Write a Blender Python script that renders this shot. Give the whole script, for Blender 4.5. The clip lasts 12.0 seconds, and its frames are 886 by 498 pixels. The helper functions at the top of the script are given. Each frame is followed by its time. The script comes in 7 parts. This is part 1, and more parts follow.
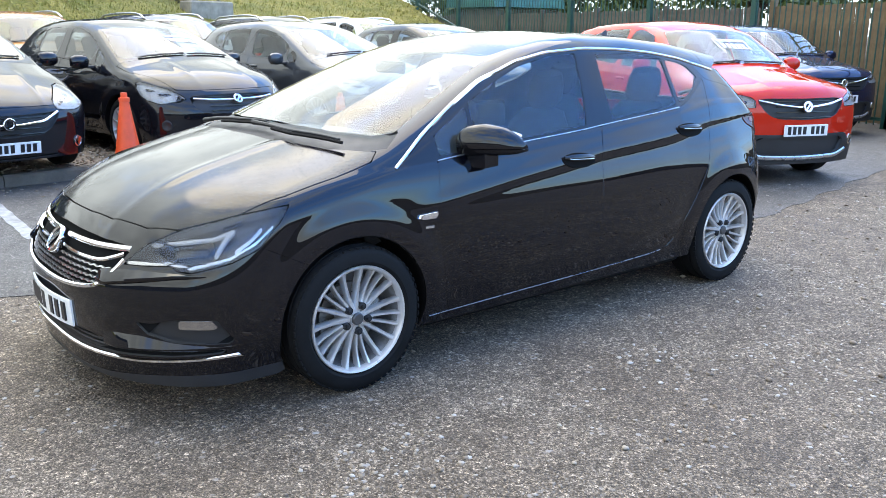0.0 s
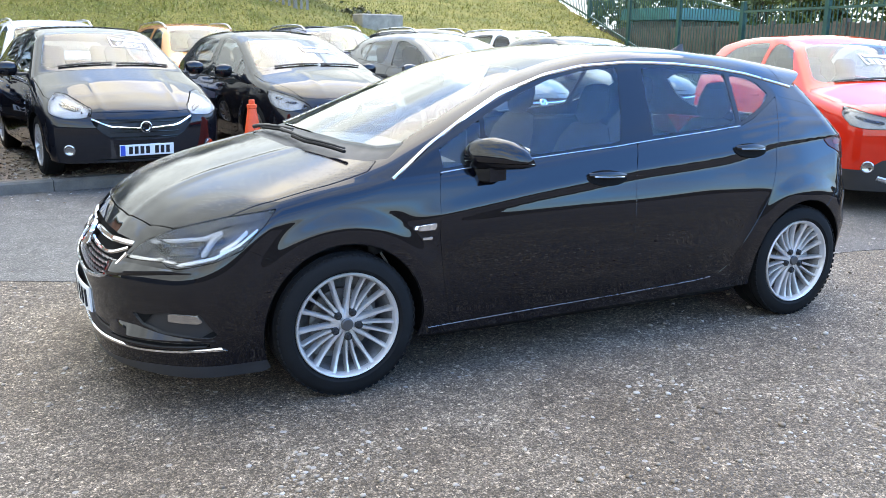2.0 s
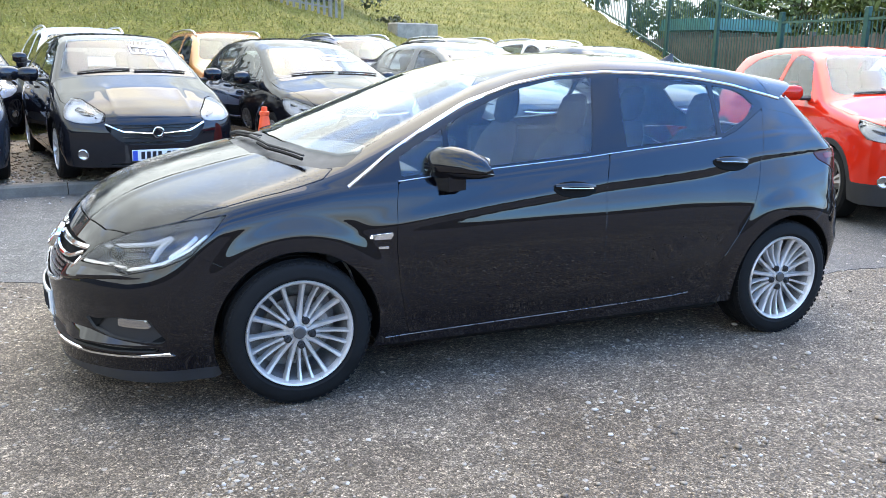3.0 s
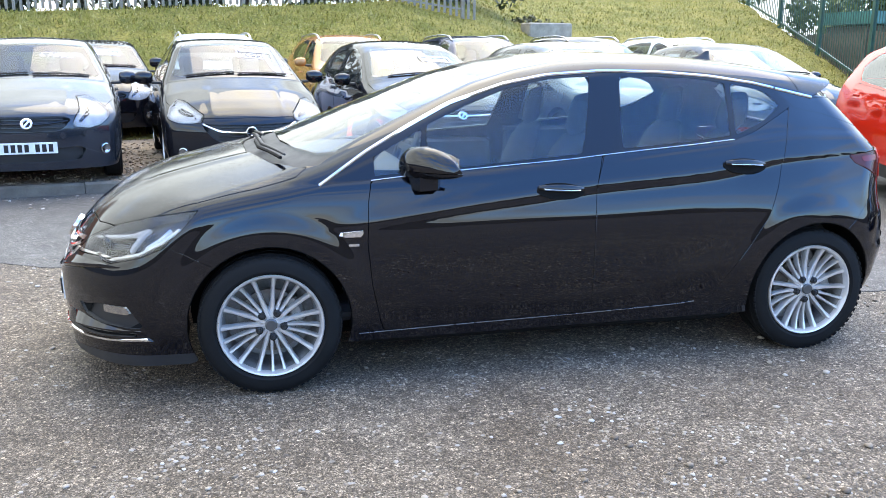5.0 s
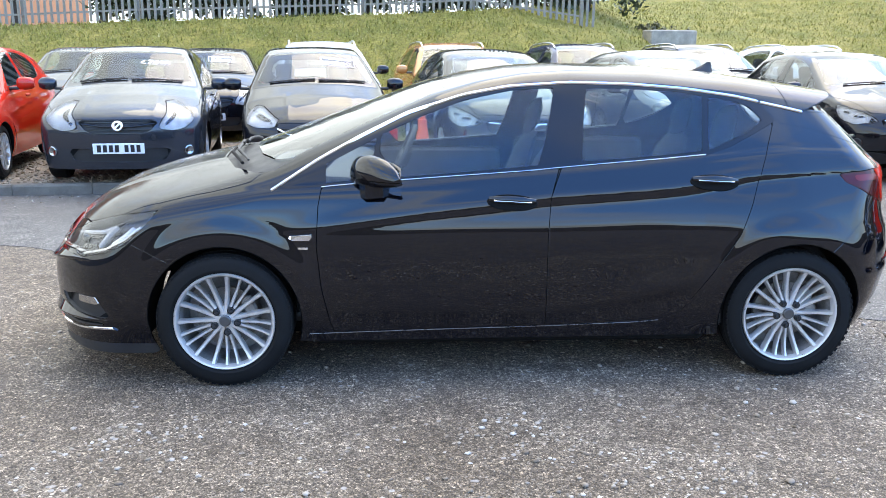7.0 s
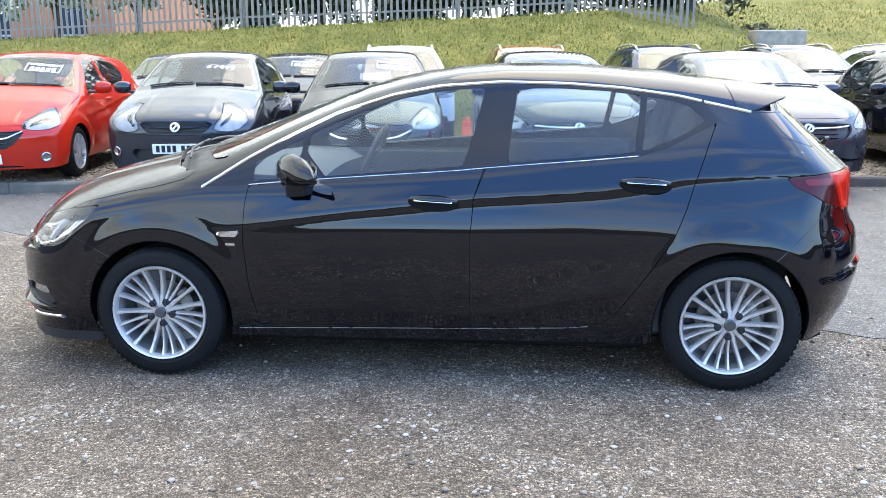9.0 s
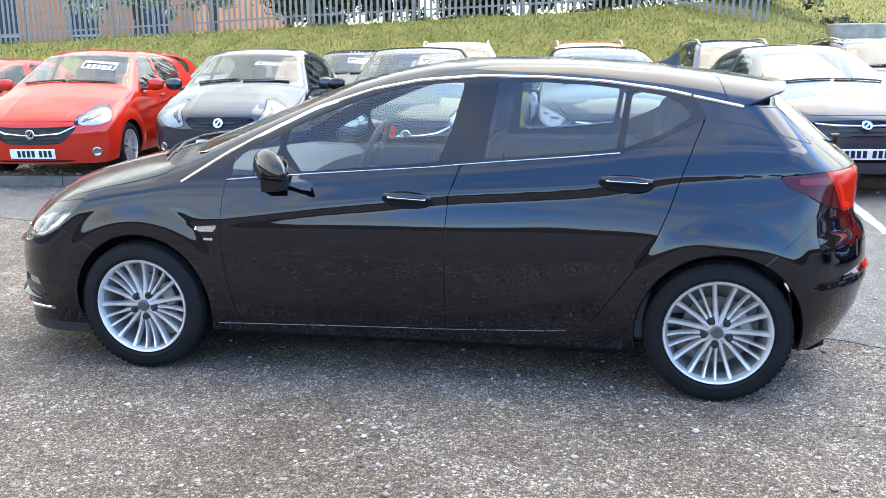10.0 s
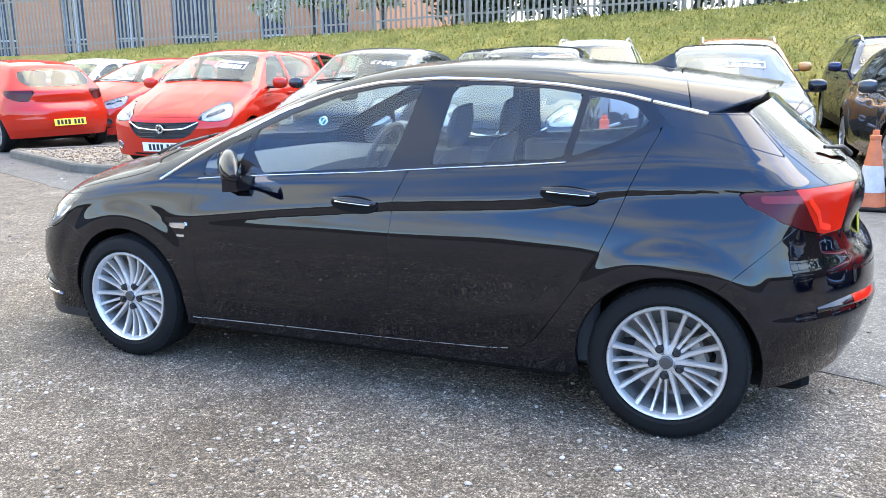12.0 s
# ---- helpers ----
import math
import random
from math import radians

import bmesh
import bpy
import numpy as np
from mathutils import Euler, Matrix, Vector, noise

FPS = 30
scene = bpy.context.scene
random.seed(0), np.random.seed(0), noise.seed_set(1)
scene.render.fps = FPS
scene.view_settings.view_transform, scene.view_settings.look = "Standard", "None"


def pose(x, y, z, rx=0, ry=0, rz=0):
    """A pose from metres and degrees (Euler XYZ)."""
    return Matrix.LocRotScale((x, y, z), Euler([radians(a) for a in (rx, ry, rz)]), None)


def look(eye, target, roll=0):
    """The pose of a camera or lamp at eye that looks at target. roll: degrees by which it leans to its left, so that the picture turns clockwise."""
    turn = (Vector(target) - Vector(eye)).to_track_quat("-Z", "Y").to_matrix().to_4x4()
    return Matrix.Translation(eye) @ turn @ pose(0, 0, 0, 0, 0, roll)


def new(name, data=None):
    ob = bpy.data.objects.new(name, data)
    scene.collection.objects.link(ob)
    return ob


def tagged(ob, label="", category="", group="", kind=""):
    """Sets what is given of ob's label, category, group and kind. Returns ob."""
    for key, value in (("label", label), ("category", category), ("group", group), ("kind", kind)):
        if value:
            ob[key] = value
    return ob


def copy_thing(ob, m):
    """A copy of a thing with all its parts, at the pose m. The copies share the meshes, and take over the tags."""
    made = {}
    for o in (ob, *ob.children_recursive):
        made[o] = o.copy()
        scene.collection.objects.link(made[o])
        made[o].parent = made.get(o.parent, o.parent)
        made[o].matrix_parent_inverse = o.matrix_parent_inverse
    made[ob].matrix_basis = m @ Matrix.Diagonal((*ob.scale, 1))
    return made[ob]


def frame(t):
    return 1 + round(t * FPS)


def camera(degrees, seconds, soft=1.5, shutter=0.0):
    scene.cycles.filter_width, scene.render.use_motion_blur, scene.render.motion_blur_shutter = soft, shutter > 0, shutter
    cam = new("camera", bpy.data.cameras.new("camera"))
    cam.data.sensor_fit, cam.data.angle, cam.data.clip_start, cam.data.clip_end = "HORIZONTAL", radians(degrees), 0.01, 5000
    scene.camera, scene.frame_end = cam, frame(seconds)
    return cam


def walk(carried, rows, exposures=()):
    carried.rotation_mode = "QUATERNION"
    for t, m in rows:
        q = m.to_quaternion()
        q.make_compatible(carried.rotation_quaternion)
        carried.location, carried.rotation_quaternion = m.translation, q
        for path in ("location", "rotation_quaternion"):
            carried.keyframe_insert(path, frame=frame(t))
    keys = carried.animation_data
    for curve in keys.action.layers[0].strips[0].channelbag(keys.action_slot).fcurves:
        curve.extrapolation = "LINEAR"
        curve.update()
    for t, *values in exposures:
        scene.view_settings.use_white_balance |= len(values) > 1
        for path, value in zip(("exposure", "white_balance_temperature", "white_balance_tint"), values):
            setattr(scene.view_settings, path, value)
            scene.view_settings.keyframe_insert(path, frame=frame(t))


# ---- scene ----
cam = camera(54.6, 12.0, soft=0.55)
PATH = [
    (0, (-3.203, -3.706, 1.474), (-1.972, -2.21, 0.98), 0.5),
    (0.5, (-3.058, -3.77, 1.466), (-1.894, -2.221, 0.974), 0.6),
    (1, (-2.898, -3.838, 1.481), (-1.798, -2.24, 0.993), 1.0),
    (1.5, (-2.726, -3.975, 1.488), (-1.745, -2.299, 1.008), 0.6),
    (2, (-2.538, -4.125, 1.482), (-1.655, -2.394, 1.01), 0.8),
    (2.5, (-2.356, -4.181, 1.469), (-1.516, -2.427, 1.003), 1.0),
    (2.7, (-2.284, -4.201, 1.479), (-1.459, -2.438, 1.02), 1.1),
    (4.3, (-1.709, -4.452, 1.486), (-1.106, -2.601, 1.029), 1.2),
    (4.5, (-1.625, -4.455, 1.482), (-1.043, -2.595, 1.029), 1.3),
    (5, (-1.421, -4.515, 1.492), (-0.975, -2.62, 1.035), 0.3),
    (5.5, (-1.172, -4.64, 1.505), (-0.837, -2.721, 1.051), -0.1),
    (6, (-0.983, -4.658, 1.495), (-0.679, -2.734, 1.04), 0.1),
    (6.5, (-0.783, -4.647, 1.516), (-0.544, -2.713, 1.066), 0.5),
    (7, (-0.562, -4.703, 1.519), (-0.444, -2.756, 1.074), 0.4),
    (7.2, (-0.448, -4.743, 1.523), (-0.351, -2.795, 1.08), 0.6),
    (8.8, (0.222, -4.687, 1.477), (0.099, -2.738, 1.044), 0.5),
    (9, (0.367, -4.687, 1.501), (0.193, -2.743, 1.065), -0.1),
    (9.5, (0.598, -4.642, 1.502), (0.355, -2.705, 1.066), -0.2),
    (10, (0.82, -4.528, 1.481), (0.463, -2.61, 1.04), -0.4),
    (10.5, (1.026, -4.423, 1.5), (0.599, -2.519, 1.059), -0.3),
    (11, (1.316, -4.334, 1.502), (0.714, -2.479, 1.06), -1.0),
    (11.5, (1.555, -4.242, 1.503), (0.866, -2.418, 1.059), -0.9),
    (12, (1.784, -4.105, 1.491), (1.014, -2.313, 1.048), -0.6),
]
walk(cam, [(t, look(eye, target, roll)) for t, eye, target, roll in PATH],
     exposures=[(0.0, 0.74, 8300, 7), (2.5, 0.90, 8300, 7), (5.5, 0.98, 8300, 8), (9.5, 1.08, 8400, 8), (12.0, 1.27, 8500, 8)])

# ---- daylight ----
world = bpy.data.worlds.new("sky")
scene.world = world
world.use_nodes = True
wn, wl = world.node_tree.nodes, world.node_tree.links
SUN_AZIMUTH, SUN_HEIGHT = 38.0, 62.0      # degrees: from +y towards +x, above the horizon
sky = wn.new("ShaderNodeTexSky")
sky.sky_type, sky.sun_disc = "NISHITA", False
sky.sun_elevation, sky.sun_rotation = radians(SUN_HEIGHT), radians(SUN_AZIMUTH)
sky.air_density, sky.dust_density, sky.ozone_density = 1.2, 0.6, 3.0
coord = wn.new("ShaderNodeTexCoord")
squash = wn.new("ShaderNodeMapping")
squash.inputs["Scale"].default_value = (1.0, 1.0, 2.6)
clouds = wn.new("ShaderNodeTexNoise")
clouds.inputs["Scale"].default_value, clouds.inputs["Detail"].default_value, clouds.inputs["Roughness"].default_value = 3.0, 5.0, 0.5
cover = wn.new("ShaderNodeValToRGB")
cover.color_ramp.elements[0].position, cover.color_ramp.elements[1].position = 0.36, 0.72
cover.color_ramp.elements[0].color, cover.color_ramp.elements[1].color = (0, 0, 0, 1), (1, 1, 1, 1)
shade = wn.new("ShaderNodeTexNoise")
shade.inputs["Scale"].default_value, shade.inputs["Detail"].default_value = 4.5, 4.0
greys = wn.new("ShaderNodeValToRGB")
greys.color_ramp.elements[0].position, greys.color_ramp.elements[1].position = 0.3, 0.7
greys.color_ramp.elements[0].color, greys.color_ramp.elements[1].color = (5.6, 6.8, 8.4, 1), (9.2, 11.0, 13.4, 1)
mixed = wn.new("ShaderNodeMix")
mixed.data_type = "RGBA"
back = wn["Background"]
back.inputs["Strength"].default_value = 0.15
wl.new(coord.outputs["Generated"], squash.inputs["Vector"])
wl.new(squash.outputs["Vector"], clouds.inputs["Vector"])
wl.new(squash.outputs["Vector"], shade.inputs["Vector"])
wl.new(shade.outputs["Fac"], greys.inputs["Fac"])
wl.new(cover.outputs["Color"], mixed.inputs["Factor"])
deep = wn.new("ShaderNodeMix")              # clear, rain-washed blue between the clouds
deep.data_type, deep.blend_type = "RGBA", "MULTIPLY"
deep.inputs["Factor"].default_value, deep.inputs["B"].default_value = 1.0, (1.5, 2.72, 4.6, 1)
wl.new(sky.outputs["Color"], deep.inputs["A"])
wl.new(deep.outputs["Result"], mixed.inputs["A"])
# thin cloud glows round the veiled sun
toward = wn.new("ShaderNodeVectorMath")
toward.operation = "DOT_PRODUCT"
toward.inputs[1].default_value = (math.sin(radians(SUN_AZIMUTH)) * math.cos(radians(SUN_HEIGHT)), math.cos(radians(SUN_AZIMUTH)) * math.cos(radians(SUN_HEIGHT)), math.sin(radians(SUN_HEIGHT)))
wl.new(coord.outputs["Generated"], toward.inputs[0])
glow = wn.new("ShaderNodeMapRange")
glow.interpolation_type = "SMOOTHSTEP"
glow.inputs["From Min"].default_value, glow.inputs["From Max"].default_value = 0.50, 1.0
glow.inputs["To Min"].default_value, glow.inputs["To Max"].default_value = 1.0, 1.9
wl.new(toward.outputs["Value"], glow.inputs["Value"])
lit = wn.new("ShaderNodeVectorMath")
lit.operation = "SCALE"
wl.new(greys.outputs["Color"], lit.inputs[0])
wl.new(glow.outputs["Result"], lit.inputs["Scale"])
wl.new(lit.outputs["Vector"], mixed.inputs["B"])
more = wn.new("ShaderNodeMath")
more.operation = "MULTIPLY_ADD"
more.inputs[1].default_value = 0.30
drift = wn.new("ShaderNodeVectorMath")       # the cloud lies thicker overhead and to the north
drift.operation = "DOT_PRODUCT"
drift.inputs[1].default_value = (-0.50, 0.75, 0.25)
wl.new(coord.outputs["Generated"], drift.inputs[0])
wl.new(drift.outputs["Value"], more.inputs[0])
wl.new(clouds.outputs["Fac"], more.inputs[2])
height = wn.new("ShaderNodeSeparateXYZ")
wl.new(coord.outputs["Generated"], height.inputs["Vector"])
bank = wn.new("ShaderNodeMapRange")          # distant cloud banks stand along the horizon
bank.interpolation_type = "SMOOTHSTEP"
bank.inputs["From Min"].default_value, bank.inputs["From Max"].default_value = 0.08, 0.62
bank.inputs["To Min"].default_value, bank.inputs["To Max"].default_value = 0.26, 0.0
wl.new(height.outputs["Z"], bank.inputs["Value"])
both = wn.new("ShaderNodeMath")
both.operation = "ADD"
wl.new(more.outputs["Value"], both.inputs[0])
wl.new(bank.outputs["Result"], both.inputs[1])
wl.new(both.outputs["Value"], cover.inputs["Fac"])
wl.new(mixed.outputs["Result"], back.inputs["Color"])

sun = new("sun", bpy.data.lights.new("sun", "SUN"))
sun.data.energy, sun.data.angle, sun.data.color = 1.45, radians(56), (1.0, 0.89, 0.74)
_a, _e = radians(SUN_AZIMUTH), radians(SUN_HEIGHT)
sun.matrix_world = look((0, 0, 30), (-math.sin(_a) * math.cos(_e) * 10, -math.cos(_a) * math.cos(_e) * 10, 30 - 10 * math.sin(_e)))

# ---- materials ----
def material(name, color=(0.5, 0.5, 0.5), rough=0.5, metal=0.0, coat=0.0, spec=0.5):
    m = bpy.data.materials.new(name)
    m.use_nodes = True
    b = m.node_tree.nodes["Principled BSDF"]
    b.inputs["Base Color"].default_value = (*color, 1)
    b.inputs["Roughness"].default_value, b.inputs["Metallic"].default_value = rough, metal
    b.inputs["Coat Weight"].default_value, b.inputs["Coat Roughness"].default_value = coat, 0.03
    b.inputs["Specular IOR Level"].default_value = spec
    return m


def node(m, kind, **values):
    n = m.node_tree.nodes.new("ShaderNode" + kind)
    for k, v in values.items():
        n.inputs[k.replace("_", " ")].default_value = v
    return n


def wire(m, a, b):
    m.node_tree.links.new(a, b)


def bsdf(m):
    return m.node_tree.nodes["Principled BSDF"]


def place_of(m, scale=(1, 1, 1)):
    c = node(m, "TexCoord")
    s = node(m, "Mapping", Scale=scale)
    wire(m, c.outputs["Object"], s.inputs["Vector"])
    return s.outputs["Vector"]


def ramp_of(m, fac, stops):
    r = m.node_tree.nodes.new("ShaderNodeValToRGB")
    while len(r.color_ramp.elements) < len(stops):
        r.color_ramp.elements.new(0.5)
    for e, (p, c) in zip(r.color_ramp.elements, stops):
        e.position, e.color = p, (*c, 1) if len(c) == 3 else c
    wire(m, fac, r.inputs["Fac"])
    return r.outputs["Color"]


def blend(m, fac, a, b, kind="MIX"):
    x = m.node_tree.nodes.new("ShaderNodeMix")
    x.data_type, x.blend_type = "RGBA", kind
    for src, sock in ((fac, x.inputs["Factor"]), (a, x.inputs["A"]), (b, x.inputs["B"])):
        if isinstance(src, (int, float)):
            sock.default_value = src
        elif isinstance(src, tuple):
            sock.default_value = (*src, 1)
        else:
            wire(m, src, sock)
    return x.outputs["Result"]


def bump(m, height, strength, distance, before=None):
    b = node(m, "Bump", Strength=strength, Distance=distance)
    wire(m, height, b.inputs["Height"])
    if before is not None:
        wire(m, before, b.inputs["Normal"])
    return b.outputs["Normal"]


def noisy(m, at, scale, detail=4.0, rough=0.55):
    n = node(m, "TexNoise", Scale=scale, Detail=detail, Roughness=rough)
    wire(m, at, n.inputs["Vector"])
    return n.outputs["Fac"]


def cells(m, at, scale, out="Distance", feature="F1"):
    n = node(m, "TexVoronoi", Scale=scale)
    n.feature = feature
    wire(m, at, n.inputs["Vector"])
    return n.outputs[out]


def worn(name, color, rough, metal=0.0, vary=0.25, scale=6.0, fine=60.0, relief=0.2, depth=0.002, coat=0.0):
    """A surface with broad and fine variation of colour, gloss and relief."""
    m = material(name, color, rough, metal, coat)
    at = place_of(m)
    broad, small = noisy(m, at, scale), noisy(m, at, fine, 3.0)
    lo, hi = tuple(c * (1 - vary) for c in color), tuple(min(1.0, c * (1 + vary)) for c in color)
    a = ramp_of(m, broad, [(0.3, lo), (0.7, hi)])
    g = ramp_of(m, small, [(0.3, (1 - vary * 0.6,) * 3), (0.7, (1.0,) * 3)])
    wire(m, blend(m, 1.0, a, g, "MULTIPLY"), bsdf(m).inputs["Base Color"])
    r = ramp_of(m, broad, [(0.3, (max(0.02, rough - 0.08),) * 3), (0.7, (min(1, rough + 0.08),) * 3)])
    wire(m, r, bsdf(m).inputs["Roughness"])
    wire(m, bump(m, small, relief, depth), bsdf(m).inputs["Normal"])
    return m


def car_paint(name, color, metal=0.0, drops=False, rough=0.25, coat=1.0):
    m = material(name, color, rough, metal, coat)
    at = place_of(m)
    b = bsdf(m)
    b.inputs["Coat Roughness"].default_value = 0.012
    b.inputs["Coat IOR"].default_value = 1.55
    b.inputs["Specular IOR Level"].default_value = 0.0
    dust = noisy(m, at, 3.0, 5.0)
    wire(m, blend(m, ramp_of(m, dust, [(0.45, (0, 0, 0)), (0.85, (0.004, 0.004, 0.004))]), color, (0.25, 0.23, 0.2)), b.inputs["Base Color"])
    if drops:
        # beads of rain lying on the panel
        d = cells(m, at, 95.0)
        patch = noisy(m, at, 5.0, 4.0)
        bead = ramp_of(m, d, [(0.12, (1, 1, 1)), (0.32, (0, 0, 0))])
        where = ramp_of(m, patch, [(0.46, (0, 0, 0)), (0.58, (1, 1, 1))])
        h = blend(m, 1.0, bead, where, "MULTIPLY")
        wire(m, bump(m, h, 0.7, 0.0015), b.inputs["Coat Normal"])
        wire(m, ramp_of(m, patch, [(0.35, (0.09, 0.09, 0.09)), (0.7, (0.20, 0.20, 0.20))]), b.inputs["Coat Roughness"])
    return m


def pane_glass(name, tint, gloss=1.45):
    """A thin sheet: it lets light through with its tint and mirrors by its angle."""
    m = bpy.data.materials.new(name)
    m.use_nodes = True
    nt = m.node_tree
    nt.nodes.remove(nt.nodes["Principled BSDF"])
    clear, shine, mix = nt.nodes.new("ShaderNodeBsdfTransparent"), nt.nodes.new("ShaderNodeBsdfGlossy"), nt.nodes.new("ShaderNodeMixShader")
    facing = nt.nodes.new("ShaderNodeLayerWeight")
    facing.inputs["Blend"].default_value = 0.5
    steep, fres = nt.nodes.new("ShaderNodeMath"), nt.nodes.new("ShaderNodeMath")
    steep.operation, fres.operation = "POWER", "MULTIPLY_ADD"
    head_on = ((gloss - 1) / (gloss + 1)) ** 2
    steep.inputs[1].default_value, fres.inputs[1].default_value, fres.inputs[2].default_value = 5.0, 1 - head_on, head_on
    nt.links.new(facing.outputs["Facing"], steep.inputs[0])
    nt.links.new(steep.outputs["Value"], fres.inputs[0])
    clear.inputs["Color"].default_value = (*tint, 1)
    shine.inputs["Roughness"].default_value, shine.inputs["Color"].default_value = 0.01, (1, 1, 1, 1)
    nt.links.new(fres.outputs["Value"], mix.inputs["Fac"])
    nt.links.new(clear.outputs["BSDF"], mix.inputs[1])
    nt.links.new(shine.outputs["BSDF"], mix.inputs[2])
    nt.links.new(mix.outputs["Shader"], nt.nodes["Material Output"].inputs["Surface"])
    return m


PAINT = car_paint("car paint navy black", (0.0008, 0.0014, 0.0036), 0.0)
PAINT_WET = car_paint("car paint navy black wet", (0.0008, 0.0014, 0.0036), 0.0, drops=True)
GLASS_FRONT = pane_glass("windscreen glass", (0.80, 0.86, 0.85), 1.65)
GLASS_SIDE = pane_glass("side glass", (0.80, 0.92, 0.95), 1.62)
GLASS_DARK = pane_glass("tinted glass", (0.30, 0.34, 0.36), 1.7)
LENS = pane_glass("lamp lens", (0.96, 0.96, 0.96), 1.5)
CHROME = material("chrome", (0.82, 0.83, 0.85), 0.08, 1.0)
SATIN = worn("satin aluminium", (0.60, 0.61, 0.63), 0.3, 1.0, 0.08, 20, 200, 0.05)
ALLOY = worn("alloy wheel lacquer", (0.62, 0.60, 0.58), 0.34, 0.65, 0.08, 12, 150, 0.05, 0.0005)
RUBBER = worn("tyre rubber", (0.009, 0.009, 0.009), 0.7, 0, 0.3, 9, 120, 0.3, 0.001)
PLASTIC = worn("black plastic trim", (0.018, 0.018, 0.019), 0.5, 0, 0.2, 12, 300, 0.2, 0.0006)
GLOSSY = material("piano black trim", (0.006, 0.006, 0.008), 0.06, 0, 0.0, 0.4)
DARK = material("dark inner skin", (0.008, 0.008, 0.008), 0.85)
CLOTH = worn("dark grey seat cloth", (0.026, 0.027, 0.03), 0.9, 0, 0.2, 8, 400, 0.4, 0.001)
CABIN = worn("cabin plastic", (0.05, 0.05, 0.052), 0.65, 0, 0.15, 8, 300, 0.2, 0.0005)
LAMP_RED = material("tail lamp red", (0.50, 0.012, 0.004), 0.15, 0, 0.0, 0.35)
LAMP_DARK = material("tail lamp dark red", (0.06, 0.003, 0.004), 0.12, 0, 0.0, 0.3)
LAMP_SOFT = material("tail lamp pale red", (0.15, 0.008, 0.008), 0.2, 0, 0.0, 0.4)
LAMP_BRIGHT = material("tail lamp bright red", (0.80, 0.03, 0.012), 0.12, 0, 0.0, 0.5)
LAMP_CHROME = material("lamp reflector", (0.42, 0.42, 0.43), 0.18, 1.0)
LAMP_BOWL = worn("grey lamp bowl", (0.055, 0.057, 0.062), 0.3, 0.3, 0.3, 18, 60, 0.3, 0.004)
LAMP_SILVER = worn("silvered lamp inside", (0.34, 0.335, 0.325), 0.45, 0.0, 0.35, 14, 60, 0.6, 0.01)
LAMP_WHITE = material("indicator lens", (0.28, 0.285, 0.29), 0.2, 0, 0.6)
PLATE_WHITE = worn("white plate", (0.78, 0.78, 0.76), 0.35, 0, 0.05)
PLATE_YELLOW = worn("yellow plate", (0.80, 0.58, 0.06), 0.35, 0, 0.05)
PLATE_BLUE = material("plate blue strip", (0.02, 0.08, 0.45), 0.35)
INK = material("black ink", (0.012, 0.012, 0.014), 0.4)
BRAKE = worn("brake iron", (0.22, 0.20, 0.18), 0.45, 0.8, 0.3, 10, 80)
PAPER = material("white price sticker", (0.8, 0.8, 0.78), 0.6)

bsdf(RUBBER).inputs["Specular IOR Level"].default_value = 0.15
bsdf(DARK).inputs["Specular IOR Level"].default_value = 0.1

